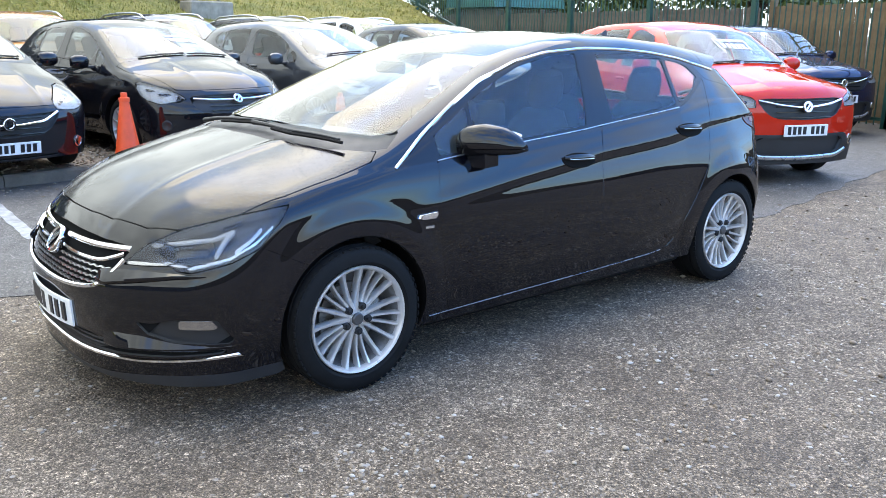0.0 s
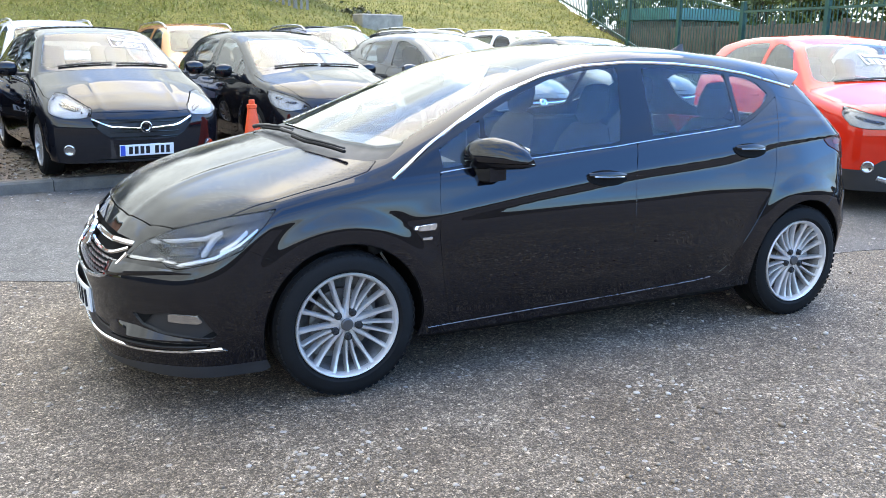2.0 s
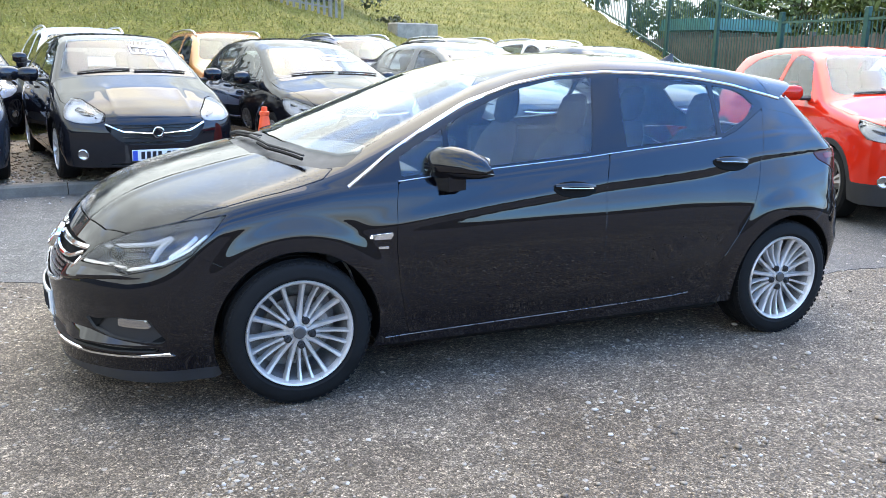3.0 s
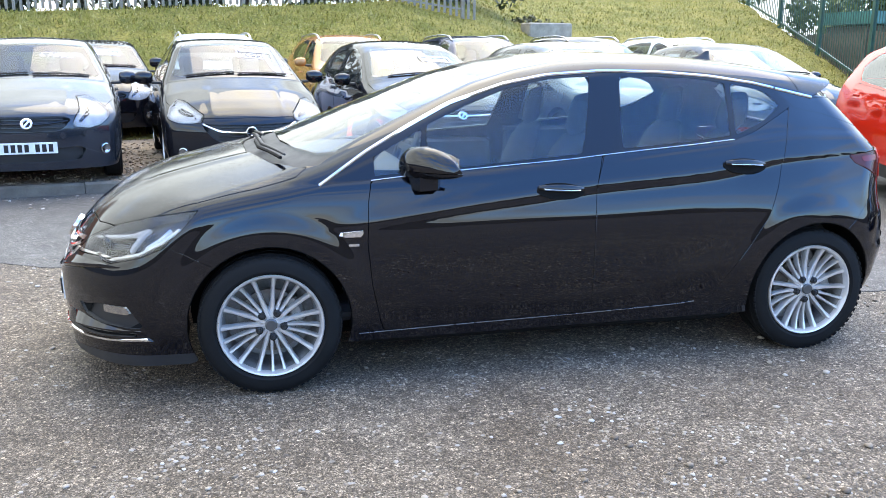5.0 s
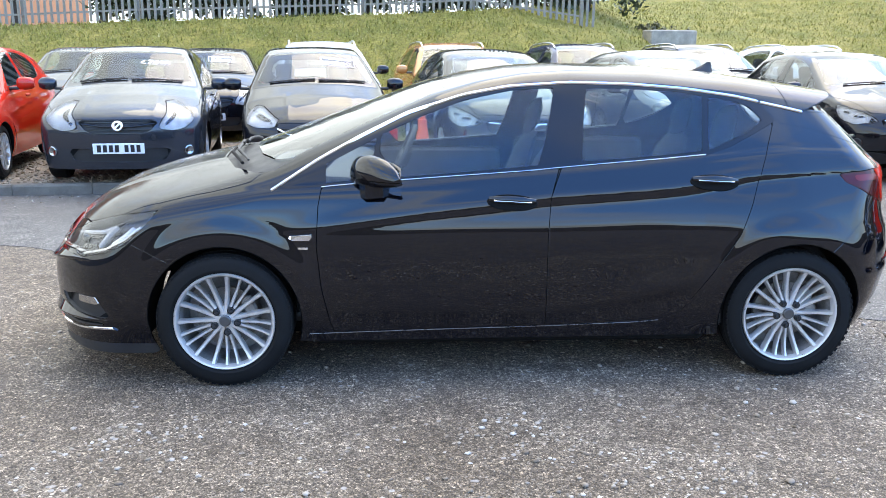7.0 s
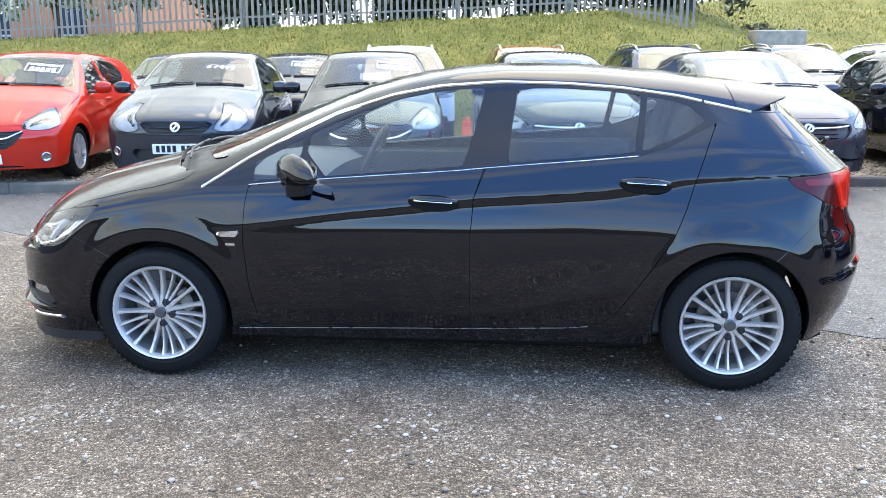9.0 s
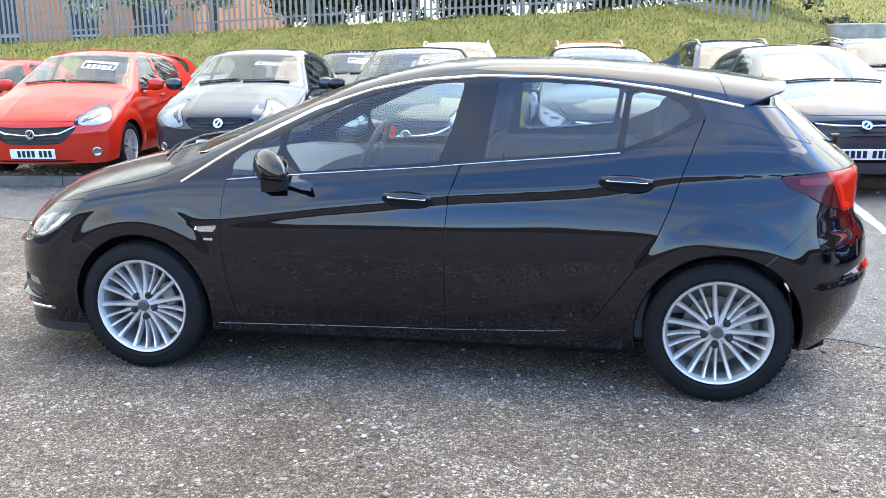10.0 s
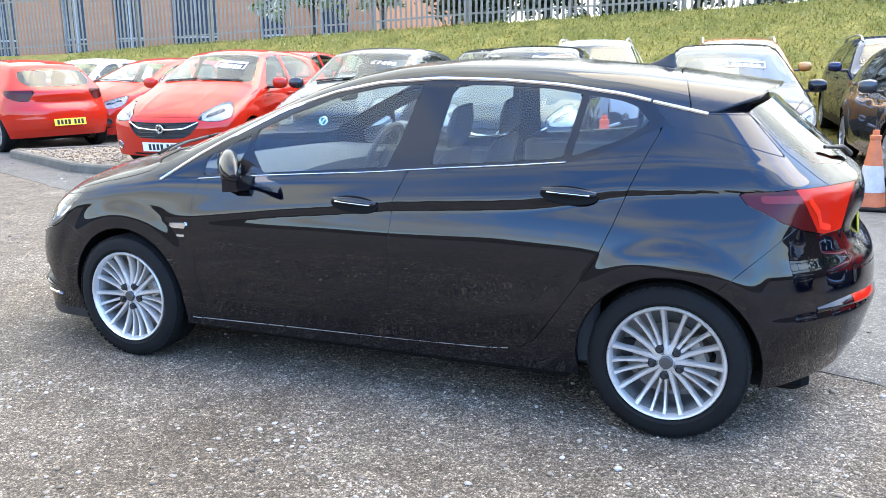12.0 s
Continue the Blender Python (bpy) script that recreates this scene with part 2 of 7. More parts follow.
# ---- mesh helpers ----
class Geo:
    """Collects places and faces for one mesh."""

    def __init__(g):
        g.v, g.f = [], []

    def add(g, verts, faces, m=None):
        k = len(g.v)
        g.v += [tuple(m @ Vector(p)) for p in verts] if m is not None else [tuple(p) for p in verts]
        g.f += [tuple(i + k for i in f) for f in faces]
        return g

    def box(g, c, s, m=None, bevel=0.0):
        """A box of size s round c, with chamfered edges where bevel is given."""
        x, y, z = (v / 2 for v in s)
        if bevel <= 0:
            vs = [(c[0] + i * x, c[1] + j * y, c[2] + k * z) for i in (-1, 1) for j in (-1, 1) for k in (-1, 1)]
            return g.add(vs, [(0, 1, 3, 2), (4, 6, 7, 5), (0, 4, 5, 1), (2, 3, 7, 6), (0, 2, 6, 4), (1, 5, 7, 3)], m)
        b = min(bevel, x * 0.9, y * 0.9, z * 0.9)
        ring = [(-x + b, -y), (x - b, -y), (x, -y + b), (x, y - b), (x - b, y), (-x + b, y), (-x, y - b), (-x, -y + b)]
        rows = [(-z, b), (-z + b, 0), (z - b, 0), (z, b)]
        vs = []
        for h, ins in rows:
            for px, py in ring:
                vs.append((c[0] + px - math.copysign(ins, px) * (1 if ins else 0), c[1] + py - math.copysign(ins, py) * (1 if ins else 0), c[2] + h))
        fs = [tuple(range(7, -1, -1)), tuple(range(24, 32))]
        for r in range(3):
            fs += [(r * 8 + i, r * 8 + (i + 1) % 8, r * 8 + 8 + (i + 1) % 8, r * 8 + 8 + i) for i in range(8)]
        return g.add(vs, fs, m)

    def lathe(g, prof, seg=48, m=None, close=False):
        """Turns a profile of (radius, y) round the y axis."""
        vs, fs, n = [], [], len(prof)
        for i in range(seg):
            a = 2 * math.pi * i / seg
            vs += [(r * math.cos(a), y, r * math.sin(a)) for r, y in prof]
        for i in range(seg):
            j = (i + 1) % seg
            for k in range(n - (0 if close else 1)):
                l = (k + 1) % n
                fs.append((i * n + k, i * n + l, j * n + l, j * n + k))
        return g.add(vs, fs, m)

    def tube(g, path, r, seg=8, cap=True, m=None):
        path = [Vector(p) for p in path]
        rs = r if isinstance(r, (list, tuple)) else [r] * len(path)
        vs, fs = [], []
        up = Vector((0.13, 0.21, 1)).normalized()
        for i, p in enumerate(path):
            d = (path[min(i + 1, len(path) - 1)] - path[max(i - 1, 0)]).normalized()
            a = d.cross(up).normalized() if abs(d.dot(up)) < 0.98 else d.cross(Vector((1, 0, 0))).normalized()
            b = d.cross(a)
            vs += [p + (a * math.cos(t) + b * math.sin(t)) * rs[i] for t in (2 * math.pi * k / seg for k in range(seg))]
        for i in range(len(path) - 1):
            fs += [(i * seg + k, i * seg + (k + 1) % seg, (i + 1) * seg + (k + 1) % seg, (i + 1) * seg + k) for k in range(seg)]
        if cap:
            fs += [tuple(range(seg - 1, -1, -1)), tuple((len(path) - 1) * seg + k for k in range(seg))]
        return g.add(vs, fs, m)

    def prism(g, poly, lo, hi, m=None):
        """A flat outline in (x, y), drawn out from z = lo to hi."""
        n = len(poly)
        vs = [(x, y, lo) for x, y in poly] + [(x, y, hi) for x, y in poly]
        fs = [tuple(range(n - 1, -1, -1)), tuple(range(n, 2 * n))] + [(i, (i + 1) % n, n + (i + 1) % n, n + i) for i in range(n)]
        return g.add(vs, fs, m)

    def loft(g, rings, cap=True, m=None):
        n, vs, fs = len(rings[0]), [p for r in rings for p in r], []
        for i in range(len(rings) - 1):
            fs += [(i * n + k, i * n + (k + 1) % n, (i + 1) * n + (k + 1) % n, (i + 1) * n + k) for k in range(n)]
        if cap:
            fs += [tuple(range(n - 1, -1, -1)), tuple((len(rings) - 1) * n + k for k in range(n))]
        return g.add(vs, fs, m)

    def mesh(g, name, smooth=False):
        me = bpy.data.meshes.new(name)
        me.from_pydata(g.v, [], g.f)
        bm = bmesh.new()
        bm.from_mesh(me)
        bmesh.ops.recalc_face_normals(bm, faces=bm.faces)
        bm.to_mesh(me)
        bm.free()
        if smooth:
            me.shade_smooth()
            me.set_sharp_from_angle(angle=radians(35))
        return me


def hang(ob, parent, m=None):
    ob.parent = parent
    if m is not None:
        ob.matrix_basis = m
    return ob


def part(name, geo, mat, parent, label="", smooth=True, m=None):
    me = geo if isinstance(geo, bpy.types.Mesh) else geo.mesh(name, smooth)
    ob = new(name, me)
    if not me.materials:
        me.materials.append(mat)
    if parent is not None:
        hang(ob, parent, m)
    elif m is not None:
        ob.matrix_basis = m
    if ob.material_slots[0].material is not mat:
        ob.material_slots[0].link = "OBJECT"
        ob.material_slots[0].material = mat
    return tagged(ob, label)


def thing(name, label, category, group="", kind="", m=None):
    ob = new(name)
    ob.empty_display_size = 0.2
    if m is not None:
        ob.matrix_basis = m
    return tagged(ob, label, category, group, kind)


def skin(name, mesh, mat, parent, label="", edge=0.006):
    """A cut piece of a car's skin, its edge turned inwards, with the normals of the whole form."""
    p, n, t = mesh
    if not len(t):
        return None
    if edge:
        e = np.concatenate([t[:, [0, 1]], t[:, [1, 2]], t[:, [2, 0]]])
        code = np.sort(e, 1)
        _, idx, cnt = np.unique(code, axis=0, return_index=True, return_counts=True)
        rim = e[idx[cnt == 1]]
        k = len(p)
        used, inv = np.unique(rim, return_inverse=True)
        inv = inv.reshape(-1, 2)
        p = np.concatenate([p, p[used] - n[used] * edge])
        n = np.concatenate([n, n[used]])
        lo = k + inv
        t = np.concatenate([t, np.stack([rim[:, 0], lo[:, 0], lo[:, 1]], 1), np.stack([rim[:, 0], lo[:, 1], rim[:, 1]], 1)])
    me = bpy.data.meshes.new(name)
    me.from_pydata(p.tolist(), [], t.tolist())
    me.shade_smooth()
    me.normals_split_custom_set_from_vertices([tuple(v) for v in n / np.linalg.norm(n, axis=1, keepdims=True)])
    return part(name, me, mat, parent, label)
# ---- car bodies: a smooth solid, meshed once, then cut along its seams into panels ----
def curve(xs, ys, blur=0.03):
    """A smooth curve through about the given knots."""
    step = 0.005
    lo, hi = xs[0] - 1.0, xs[-1] + 1.0
    grid = np.arange(lo, hi, step)
    xs, ys = np.array(xs, float), np.array(ys, float)
    first, last = (ys[1] - ys[0]) / (xs[1] - xs[0]), (ys[-1] - ys[-2]) / (xs[-1] - xs[-2])
    val = np.interp(grid, xs, ys)
    val = np.where(grid < xs[0], ys[0] + first * (grid - xs[0]), val)
    val = np.where(grid > xs[-1], ys[-1] + last * (grid - xs[-1]), val)
    if blur > 0:
        reach = int(3 * blur / step)
        ker = np.exp(-0.5 * (np.arange(-reach, reach + 1) * step / blur) ** 2)
        val = np.convolve(np.pad(val, reach, mode="edge"), ker / ker.sum(), mode="valid")
    return lambda x: np.interp(x, grid, val)


def smax(a, b, k):
    h = np.maximum(k - np.abs(a - b), 0.0) / k
    return np.maximum(a, b) + h * h * k * 0.25


def ramp(x, a, b):
    t = np.clip((x - a) / (b - a), 0.0, 1.0)
    return t * t * (3 - 2 * t)


def softplus(x, k):
    """Zero below nought, x above it, rounded over about k."""
    return 0.5 * (x + np.sqrt(x * x + k * k))


class CarShape:
    """The outer form of a hatchback whose front looks to -x; x = 0 lies midway between the axles."""

    def __init__(s, axles, top, plan, belt, tail, nose_x, nose_curve, inset, tumble, taper, axle_z, arch_r, low,
                 crease=None, crown=0.09, sweep=0.45, nose_z=0.47, nose_rake=0.9, chin_rake=None, nose_power=2.5, hollow=0.0, tail_curve=0.22, flare=0.012, screen=(-0.45, 0.4),
                 under=([-2.0, 2.0], [0.03, 0.03], 0.03), dish=([-2.0, 2.0], [0.12, 0.12], 0.03), lean=([-2.4, -1.0, -0.5, 1.4, 1.8, 2.4], [0.0, 0.0, 0.10, 0.12, 0.0, 0.0], 0.1), foot=None):
        s.axles, s.axle_z, s.arch_r = axles, axle_z, arch_r
        s.top, s.plan, s.belt, s.tail = curve(*top), curve(*plan), curve(*belt), curve(*tail)
        s.inset, s.low, s.taper = curve(*inset), curve(*low), curve(*taper)
        s.crease = curve(*crease) if crease else None
        s.under, s.dish, s.lean = curve(*under), curve(*dish), curve(*lean)
        s.nose_power, s.hollow = nose_power, hollow
        s.foot, s.chin_rake = curve(*foot) if foot else None, nose_rake if chin_rake is None else chin_rake
        s.nose_x, s.nose_curve, s.tumble, s.crown, s.sweep = nose_x, nose_curve, tumble, crown, sweep
        s.nose_z, s.nose_rake, s.tail_curve, s.flare, s.screen = nose_z, nose_rake, tail_curve, flare, screen

    def half(s, x, z):
        z0 = s.belt(x) - 0.035
        d = z - z0
        soft = 0.5 * (d + np.sqrt(d * d + 0.0009))
        w = s.plan(x) - s.inset(np.minimum(z, z0 + 0.02)) - (s.tumble + s.taper(x)) * soft
        # flat lips round the wheel openings, falling away outside
        for ax in s.axles:
            r = np.sqrt((x - ax) ** 2 + (z - s.axle_z) ** 2)
            w = w + s.flare * (1 - ramp(r, s.arch_r + 0.05, s.arch_r + 0.15)) * ramp(z, 0.2, 0.35)
        if s.crease is not None:
            # blade line: a ridge, a narrow undercut below it, then a dish that leads out to the lower door
            u = s.crease(x) - z
            deep, dish, lean = s.under(x), s.dish(x), s.lean(x)
            steep = np.minimum(lean * (dish - deep) / deep, 0.45)
            w = w - 0.55 * np.maximum(lean * (dish - deep) - steep * deep, 0.0)
            w = w + softplus(u, 0.004) * -steep + softplus(u - deep, 0.008) * (steep + lean) - softplus(u - dish, 0.02) * lean
            w = w + (0.010 * np.exp(-(u / 0.05) ** 2) * (u < 0) + 0.010 * (u >= 0)) * ramp(x, -1.15, -0.8) * (1 - ramp(x, 1.3, 1.7)) * ramp(z, 0.3, 0.5)
        if s.foot is not None:
            v = z - s.foot(x)
            w = w + 0.006 * np.exp(-(v / np.where(v > 0, 0.07, 0.035)) ** 2) * ramp(x, -0.95, -0.7) * (1 - ramp(x, 0.75, 0.95))
        return w

    def field(s, p):
        x, y, z = p[..., 0], np.abs(p[..., 1]), p[..., 2]
        side = y - s.half(x, z)
        fade = 1 - ramp(x, s.screen[0], s.screen[1])
        xs = x - s.sweep * y * y * fade
        top = (z - s.top(xs) + s.crown * y * y * (1 + 0.5 * y * y)) * 0.9
        top = top - 0.006 * np.exp(-((y - 0.36) / 0.035) ** 2) * (1 - ramp(x, -1.5, -1.25))
        rise = z - s.nose_z
        nose = s.nose_x + s.nose_curve * np.power(y / 0.8, s.nose_power) + np.where(rise > 0, s.nose_rake, s.chin_rake) * rise ** 2 - x
        hollow = s.hollow * np.exp(-((z - 0.795) / 0.06) ** 2) * (1 - ramp(y, 0.22, 0.60))
        rear = (x - s.tail(z) + hollow + s.tail_curve * np.power(y / 0.8, 2.6)) * 0.9
        f = smax(side, top, 0.075)
        f = smax(f, nose, 0.10)
        return smax(f, rear, 0.07)

    def normal(s, p, h=0.006):
        n = np.stack([s.field(p + e) - s.field(p - e) for e in np.eye(3) * h], -1)
        return n / np.maximum(np.linalg.norm(n, axis=-1, keepdims=True), 1e-9)

    def cast(s, o, d, far=1.6):
        """Places where rays from inside leave the body."""
        lo, hi = np.zeros(len(o)), np.full(len(o), far)
        for _ in range(26):
            mid = 0.5 * (lo + hi)
            out = s.field(o + d * mid[:, None]) > 0
            hi, lo = np.where(out, mid, hi), np.where(out, lo, mid)
        return o + d * lo[:, None]

    def shell(s, step):
        """The whole skin as a triangle mesh: places, normals, triangles."""
        cy, z0, z1, x0, x1 = 0.42, 0.12, 0.70, s.axles[0] - 0.2, s.axles[1] + 0.12
        nz, nf, ny, nx = int((z1 - z0) / step), int(0.75 / step), int(2 * cy / step), int((x1 - x0) / step)
        ring = [(-cy, z, -1, 0) for z in np.linspace(z0, z1, nz)]
        ring += [(-cy, z1, -math.cos(a), math.sin(a)) for a in np.linspace(0, math.pi / 2, nf)[1:]]
        ring += [(y, z1, 0, 1) for y in np.linspace(-cy, cy, ny)[1:]]
        ring += [(cy, z1, math.cos(a), math.sin(a)) for a in np.linspace(math.pi / 2, 0, nf)[1:]]
        ring += [(cy, z, 1, 0) for z in np.linspace(z1, z0, nz)[1:]]
        ring = np.array(ring)
        along = [(x0, a) for a in np.linspace(-math.pi / 2, 0, nf)] + [(x, 0) for x in np.linspace(x0, x1, nx)[1:]]
        along += [(x1, a) for a in np.linspace(0, math.pi / 2, nf)[1:]]
        along = np.array(along)
        n, m = len(along), len(ring)
        o = np.zeros((n, m, 3)); d = np.zeros((n, m, 3))
        o[..., 0], o[..., 1], o[..., 2] = along[:, None, 0], ring[None, :, 0], ring[None, :, 1]
        ca, sa = np.cos(along[:, 1])[:, None], np.sin(along[:, 1])[:, None]
        d[..., 0], d[..., 1], d[..., 2] = sa + 0 * ring[None, :, 2], ca * ring[None, :, 2], ca * ring[None, :, 3]
        places = [s.cast(o.reshape(-1, 3), d.reshape(-1, 3))]
        idx = np.arange(n * m).reshape(n, m)
        a, b, c, e = idx[:-1, :-1].ravel(), idx[1:, :-1].ravel(), idx[1:, 1:].ravel(), idx[:-1, 1:].ravel()
        tris = [np.stack([a, b, c], 1), np.stack([a, c, e], 1)]
        base = n * m
        for x, way in ((x0, -1), (x1, 1)):
            gy, gz = np.meshgrid(np.linspace(-cy, cy, ny), np.linspace(z0, z1, nz), indexing="ij")
            oo = np.stack([np.full(gy.size, x), gy.ravel(), gz.ravel()], 1)
            dd = np.zeros_like(oo); dd[:, 0] = way
            places.append(s.cast(oo, dd))
            ci = base + np.arange(ny * nz).reshape(ny, nz)
            a, b, c, e = ci[:-1, :-1].ravel(), ci[1:, :-1].ravel(), ci[1:, 1:].ravel(), ci[:-1, 1:].ravel()
            if way > 0:
                tris += [np.stack([a, b, c], 1), np.stack([a, c, e], 1)]
            else:
                tris += [np.stack([a, c, b], 1), np.stack([a, e, c], 1)]
            base += ny * nz
        p, t = np.concatenate(places), np.concatenate(tris)
        key = np.round(p, 4)
        _, first, inv = np.unique(key, axis=0, return_index=True, return_inverse=True)
        p, t = p[first], inv.ravel()[t]
        t = t[(t[:, 0] != t[:, 1]) & (t[:, 1] != t[:, 2]) & (t[:, 0] != t[:, 2])]
        q = p[t]
        face = np.cross(q[:, 1] - q[:, 0], q[:, 2] - q[:, 0])
        nn = s.normal(p)
        flip = (face * nn[t].sum(1)).sum(1) < 0
        t[flip] = t[flip][:, ::-1]
        return p, nn, t


def poly_sdf(u, v, poly):
    """Signed distance of the points (u, v) to a closed polygon: negative inside."""
    pts = np.stack([u, v], 1)
    best, inside = np.full(len(pts), 1e9), np.zeros(len(pts), bool)
    for (ax, ay), (bx, by) in zip(poly, poly[1:] + poly[:1]):
        e = np.array([bx - ax, by - ay])
        w = pts - (ax, ay)
        t = np.clip((w @ e) / max(e @ e, 1e-12), 0, 1)
        best = np.minimum(best, np.linalg.norm(w - t[:, None] * e, axis=1))
        cross = ((ay <= pts[:, 1]) != (by <= pts[:, 1]))
        with np.errstate(divide="ignore", invalid="ignore"):
            xi = ax + (pts[:, 1] - ay) * (bx - ax) / (by - ay if by != ay else 1e-12)
        inside ^= cross & (pts[:, 0] < xi)
    return np.where(inside, -best, best)


def cut(mesh, f):
    """Cuts a mesh where the values f at its places change sign: (below zero, the rest)."""
    p, n, t = mesh
    neg = f < 0
    cnt = neg[t].sum(1)
    mixed = t[(cnt > 0) & (cnt < 3)]
    keep_in, keep_out = [t[cnt == 3]], [t[cnt == 0]]
    extra_p, extra_n, seen, tin, tout = [], [], {}, [], []

    def between(a, b):
        k = (a, b) if a < b else (b, a)
        if k not in seen:
            s = f[k[0]] / (f[k[0]] - f[k[1]])
            extra_p.append(p[k[0]] + s * (p[k[1]] - p[k[0]]))
            extra_n.append(n[k[0]] + s * (n[k[1]] - n[k[0]]))
            seen[k] = len(p) + len(extra_p) - 1
        return seen[k]

    for tri in mixed.tolist():
        g = [neg[i] for i in tri]
        odd = next(i for i in range(3) if g[i] != g[(i + 1) % 3] and g[i] != g[(i + 2) % 3])
        a, b, c = tri[odd], tri[(odd + 1) % 3], tri[(odd + 2) % 3]
        ab, ac = between(a, b), between(a, c)
        one, two = (tin, tout) if g[odd] else (tout, tin)
        one.append((a, ab, ac))
        two += [(ab, b, c), (ab, c, ac)]
    if extra_p:
        p, n = np.concatenate([p, extra_p]), np.concatenate([n, extra_n])
    if tin:
        keep_in.append(np.array(tin))
    if tout:
        keep_out.append(np.array(tout))
    return tuple(pack((p, n, np.concatenate(k))) for k in (keep_in, keep_out))


def pack(mesh):
    p, n, t = mesh
    if not len(t):
        return np.zeros((0, 3)), np.zeros((0, 3)), np.zeros((0, 3), int)
    used, inv = np.unique(t, return_inverse=True)
    return p[used], n[used], inv.reshape(-1, 3)


def side_poly(poly, sign=0, ymin=0.3):
    """A seam drawn on the car's side, in (x, z)."""
    def f(p, poly=poly):
        d = poly_sdf(p[:, 0], p[:, 2], poly)
        y = np.abs(p[:, 1]) if sign == 0 else sign * p[:, 1]
        return np.maximum(d, ymin - y)
    return f


def corner_poly(poly, sign=0, ymin=-1.0):
    """A seam that wraps round a front corner, in (x + |y|, z)."""
    def f(p):
        d = poly_sdf(p[:, 0] + np.abs(p[:, 1]), p[:, 2], poly)
        y = np.abs(p[:, 1]) if sign == 0 else sign * p[:, 1]
        return np.maximum(d, ymin - y)
    return f


def tail_poly(poly, sign=0, xmin=1.2):
    """A seam that wraps round a rear corner, in (x - |y|, z)."""
    def f(p):
        d = poly_sdf(p[:, 0] - np.abs(p[:, 1]), p[:, 2], poly)
        y = np.abs(p[:, 1]) if sign == 0 else sign * p[:, 1]
        return np.maximum(np.maximum(d, -y), xmin - p[:, 0])
    return f


def top_poly(poly, zmin=0.6):
    """A seam seen from above, in (x, |y|)."""
    return lambda p: np.maximum(poly_sdf(p[:, 0], np.abs(p[:, 1]), poly), zmin - p[:, 2])


def front_poly(poly, xmax=-1.0):
    """A seam seen from the front, in (|y|, z)."""
    return lambda p: np.maximum(poly_sdf(np.abs(p[:, 1]), p[:, 2], poly), p[:, 0] - xmax)


def back_poly(poly, xmin=1.0):
    return lambda p: np.maximum(poly_sdf(np.abs(p[:, 1]), p[:, 2], poly), xmin - p[:, 0])

ASTRA = dict(
    axles=(-1.331, 1.331), axle_z=0.312, arch_r=0.354,
    top=([-2.3, -2.12, -2.0, -1.8, -1.6, -1.4, -1.27, -1.2, -0.42, -0.18, 0.05, 0.3, 0.7, 1.1, 1.5, 1.8],
         [0.60, 0.785, 0.85, 0.92, 0.97, 1.015, 1.055, 1.075, 1.365, 1.423, 1.458, 1.474, 1.467, 1.435, 1.381, 1.335], 0.035),
    plan=([-2.2, -1.9, -1.33, -0.5, 0.5, 1.33, 1.8, 2.2], [0.845, 0.866, 0.89, 0.897, 0.9, 0.89, 0.835, 0.74], 0.12),
    belt=([-2.2, -1.1, -0.5, 0.2, 0.9, 1.25, 2.2], [0.90, 0.935, 0.965, 1.02, 1.085, 1.12, 1.08], 0.1),
    tail=([0.1, 0.24, 0.35, 0.46, 0.5, 0.53, 0.6, 0.68, 0.735, 0.80, 0.88, 0.95, 0.99, 1.03, 1.34, 1.6], [1.91, 1.99, 2.05, 2.078, 2.090, 2.074, 2.074, 2.062, 2.038, 2.022, 2.012, 2.006, 1.99, 1.94, 1.58, 1.28], 0.012),
    inset=([0.1, 0.2, 0.3, 0.45, 0.6, 0.72, 0.80, 0.87, 0.95, 1.1], [0.06, 0.038, 0.012, 0.002, 0.0, 0.002, 0.010, 0.024, 0.048, 0.093], 0.03),
    low=([-2.4, -1.66, -1.60, 1.6, 1.9, 2.3], [0.142, 0.142, 0.2, 0.22, 0.24, 0.28], 0.02),
    taper=([-1.2, 0.3, 1.3, 1.9], [0.0, 0.0, 0.15, 0.3], 0.1),
    crease=([-1.3, -0.901, -0.684, -0.406, -0.151, 0.16, 0.437, 0.771, 1.0, 1.123, 1.49, 1.65, 1.9], [0.70, 0.744, 0.774, 0.814, 0.844, 0.884, 0.902, 0.925, 0.955, 0.974, 0.987, 0.992, 0.995], 0.05),
    under=([-2.4, -0.9, -0.53, -0.15, 0.16, 0.65, 0.91, 1.12, 1.5, 2.4], [0.014, 0.014, 0.026, 0.040, 0.044, 0.048, 0.042, 0.026, 0.014, 0.014], 0.06),
    dish=([-2.4, -0.9, -0.6, -0.15, 0.16, 0.65, 1.0, 1.2, 1.6, 1.8], [0.045, 0.045, 0.06, 0.098, 0.136, 0.145, 0.20, 0.27, 0.33, 0.33], 0.06),
    lean=([-2.4, -1.15, -0.9, -0.5, 0.16, 0.9, 1.2, 1.45, 1.75, 1.95, 2.4], [0.0, 0.0, 0.04, 0.10, 0.125, 0.135, 0.16, 0.17, 0.10, 0.0, 0.0], 0.06),
    foot=([-1.0, -0.79, -0.14, 0.15, 0.4, 0.61, 0.8, 1.0], [0.37, 0.368, 0.358, 0.352, 0.372, 0.425, 0.475, 0.53], 0.06),
    nose_x=-2.287, nose_curve=0.315, nose_power=3.0, nose_rake=1.8, chin_rake=0.25, hollow=0.040, flare=0.012, tumble=0.56, sweep=0.2, tail_curve=0.30)


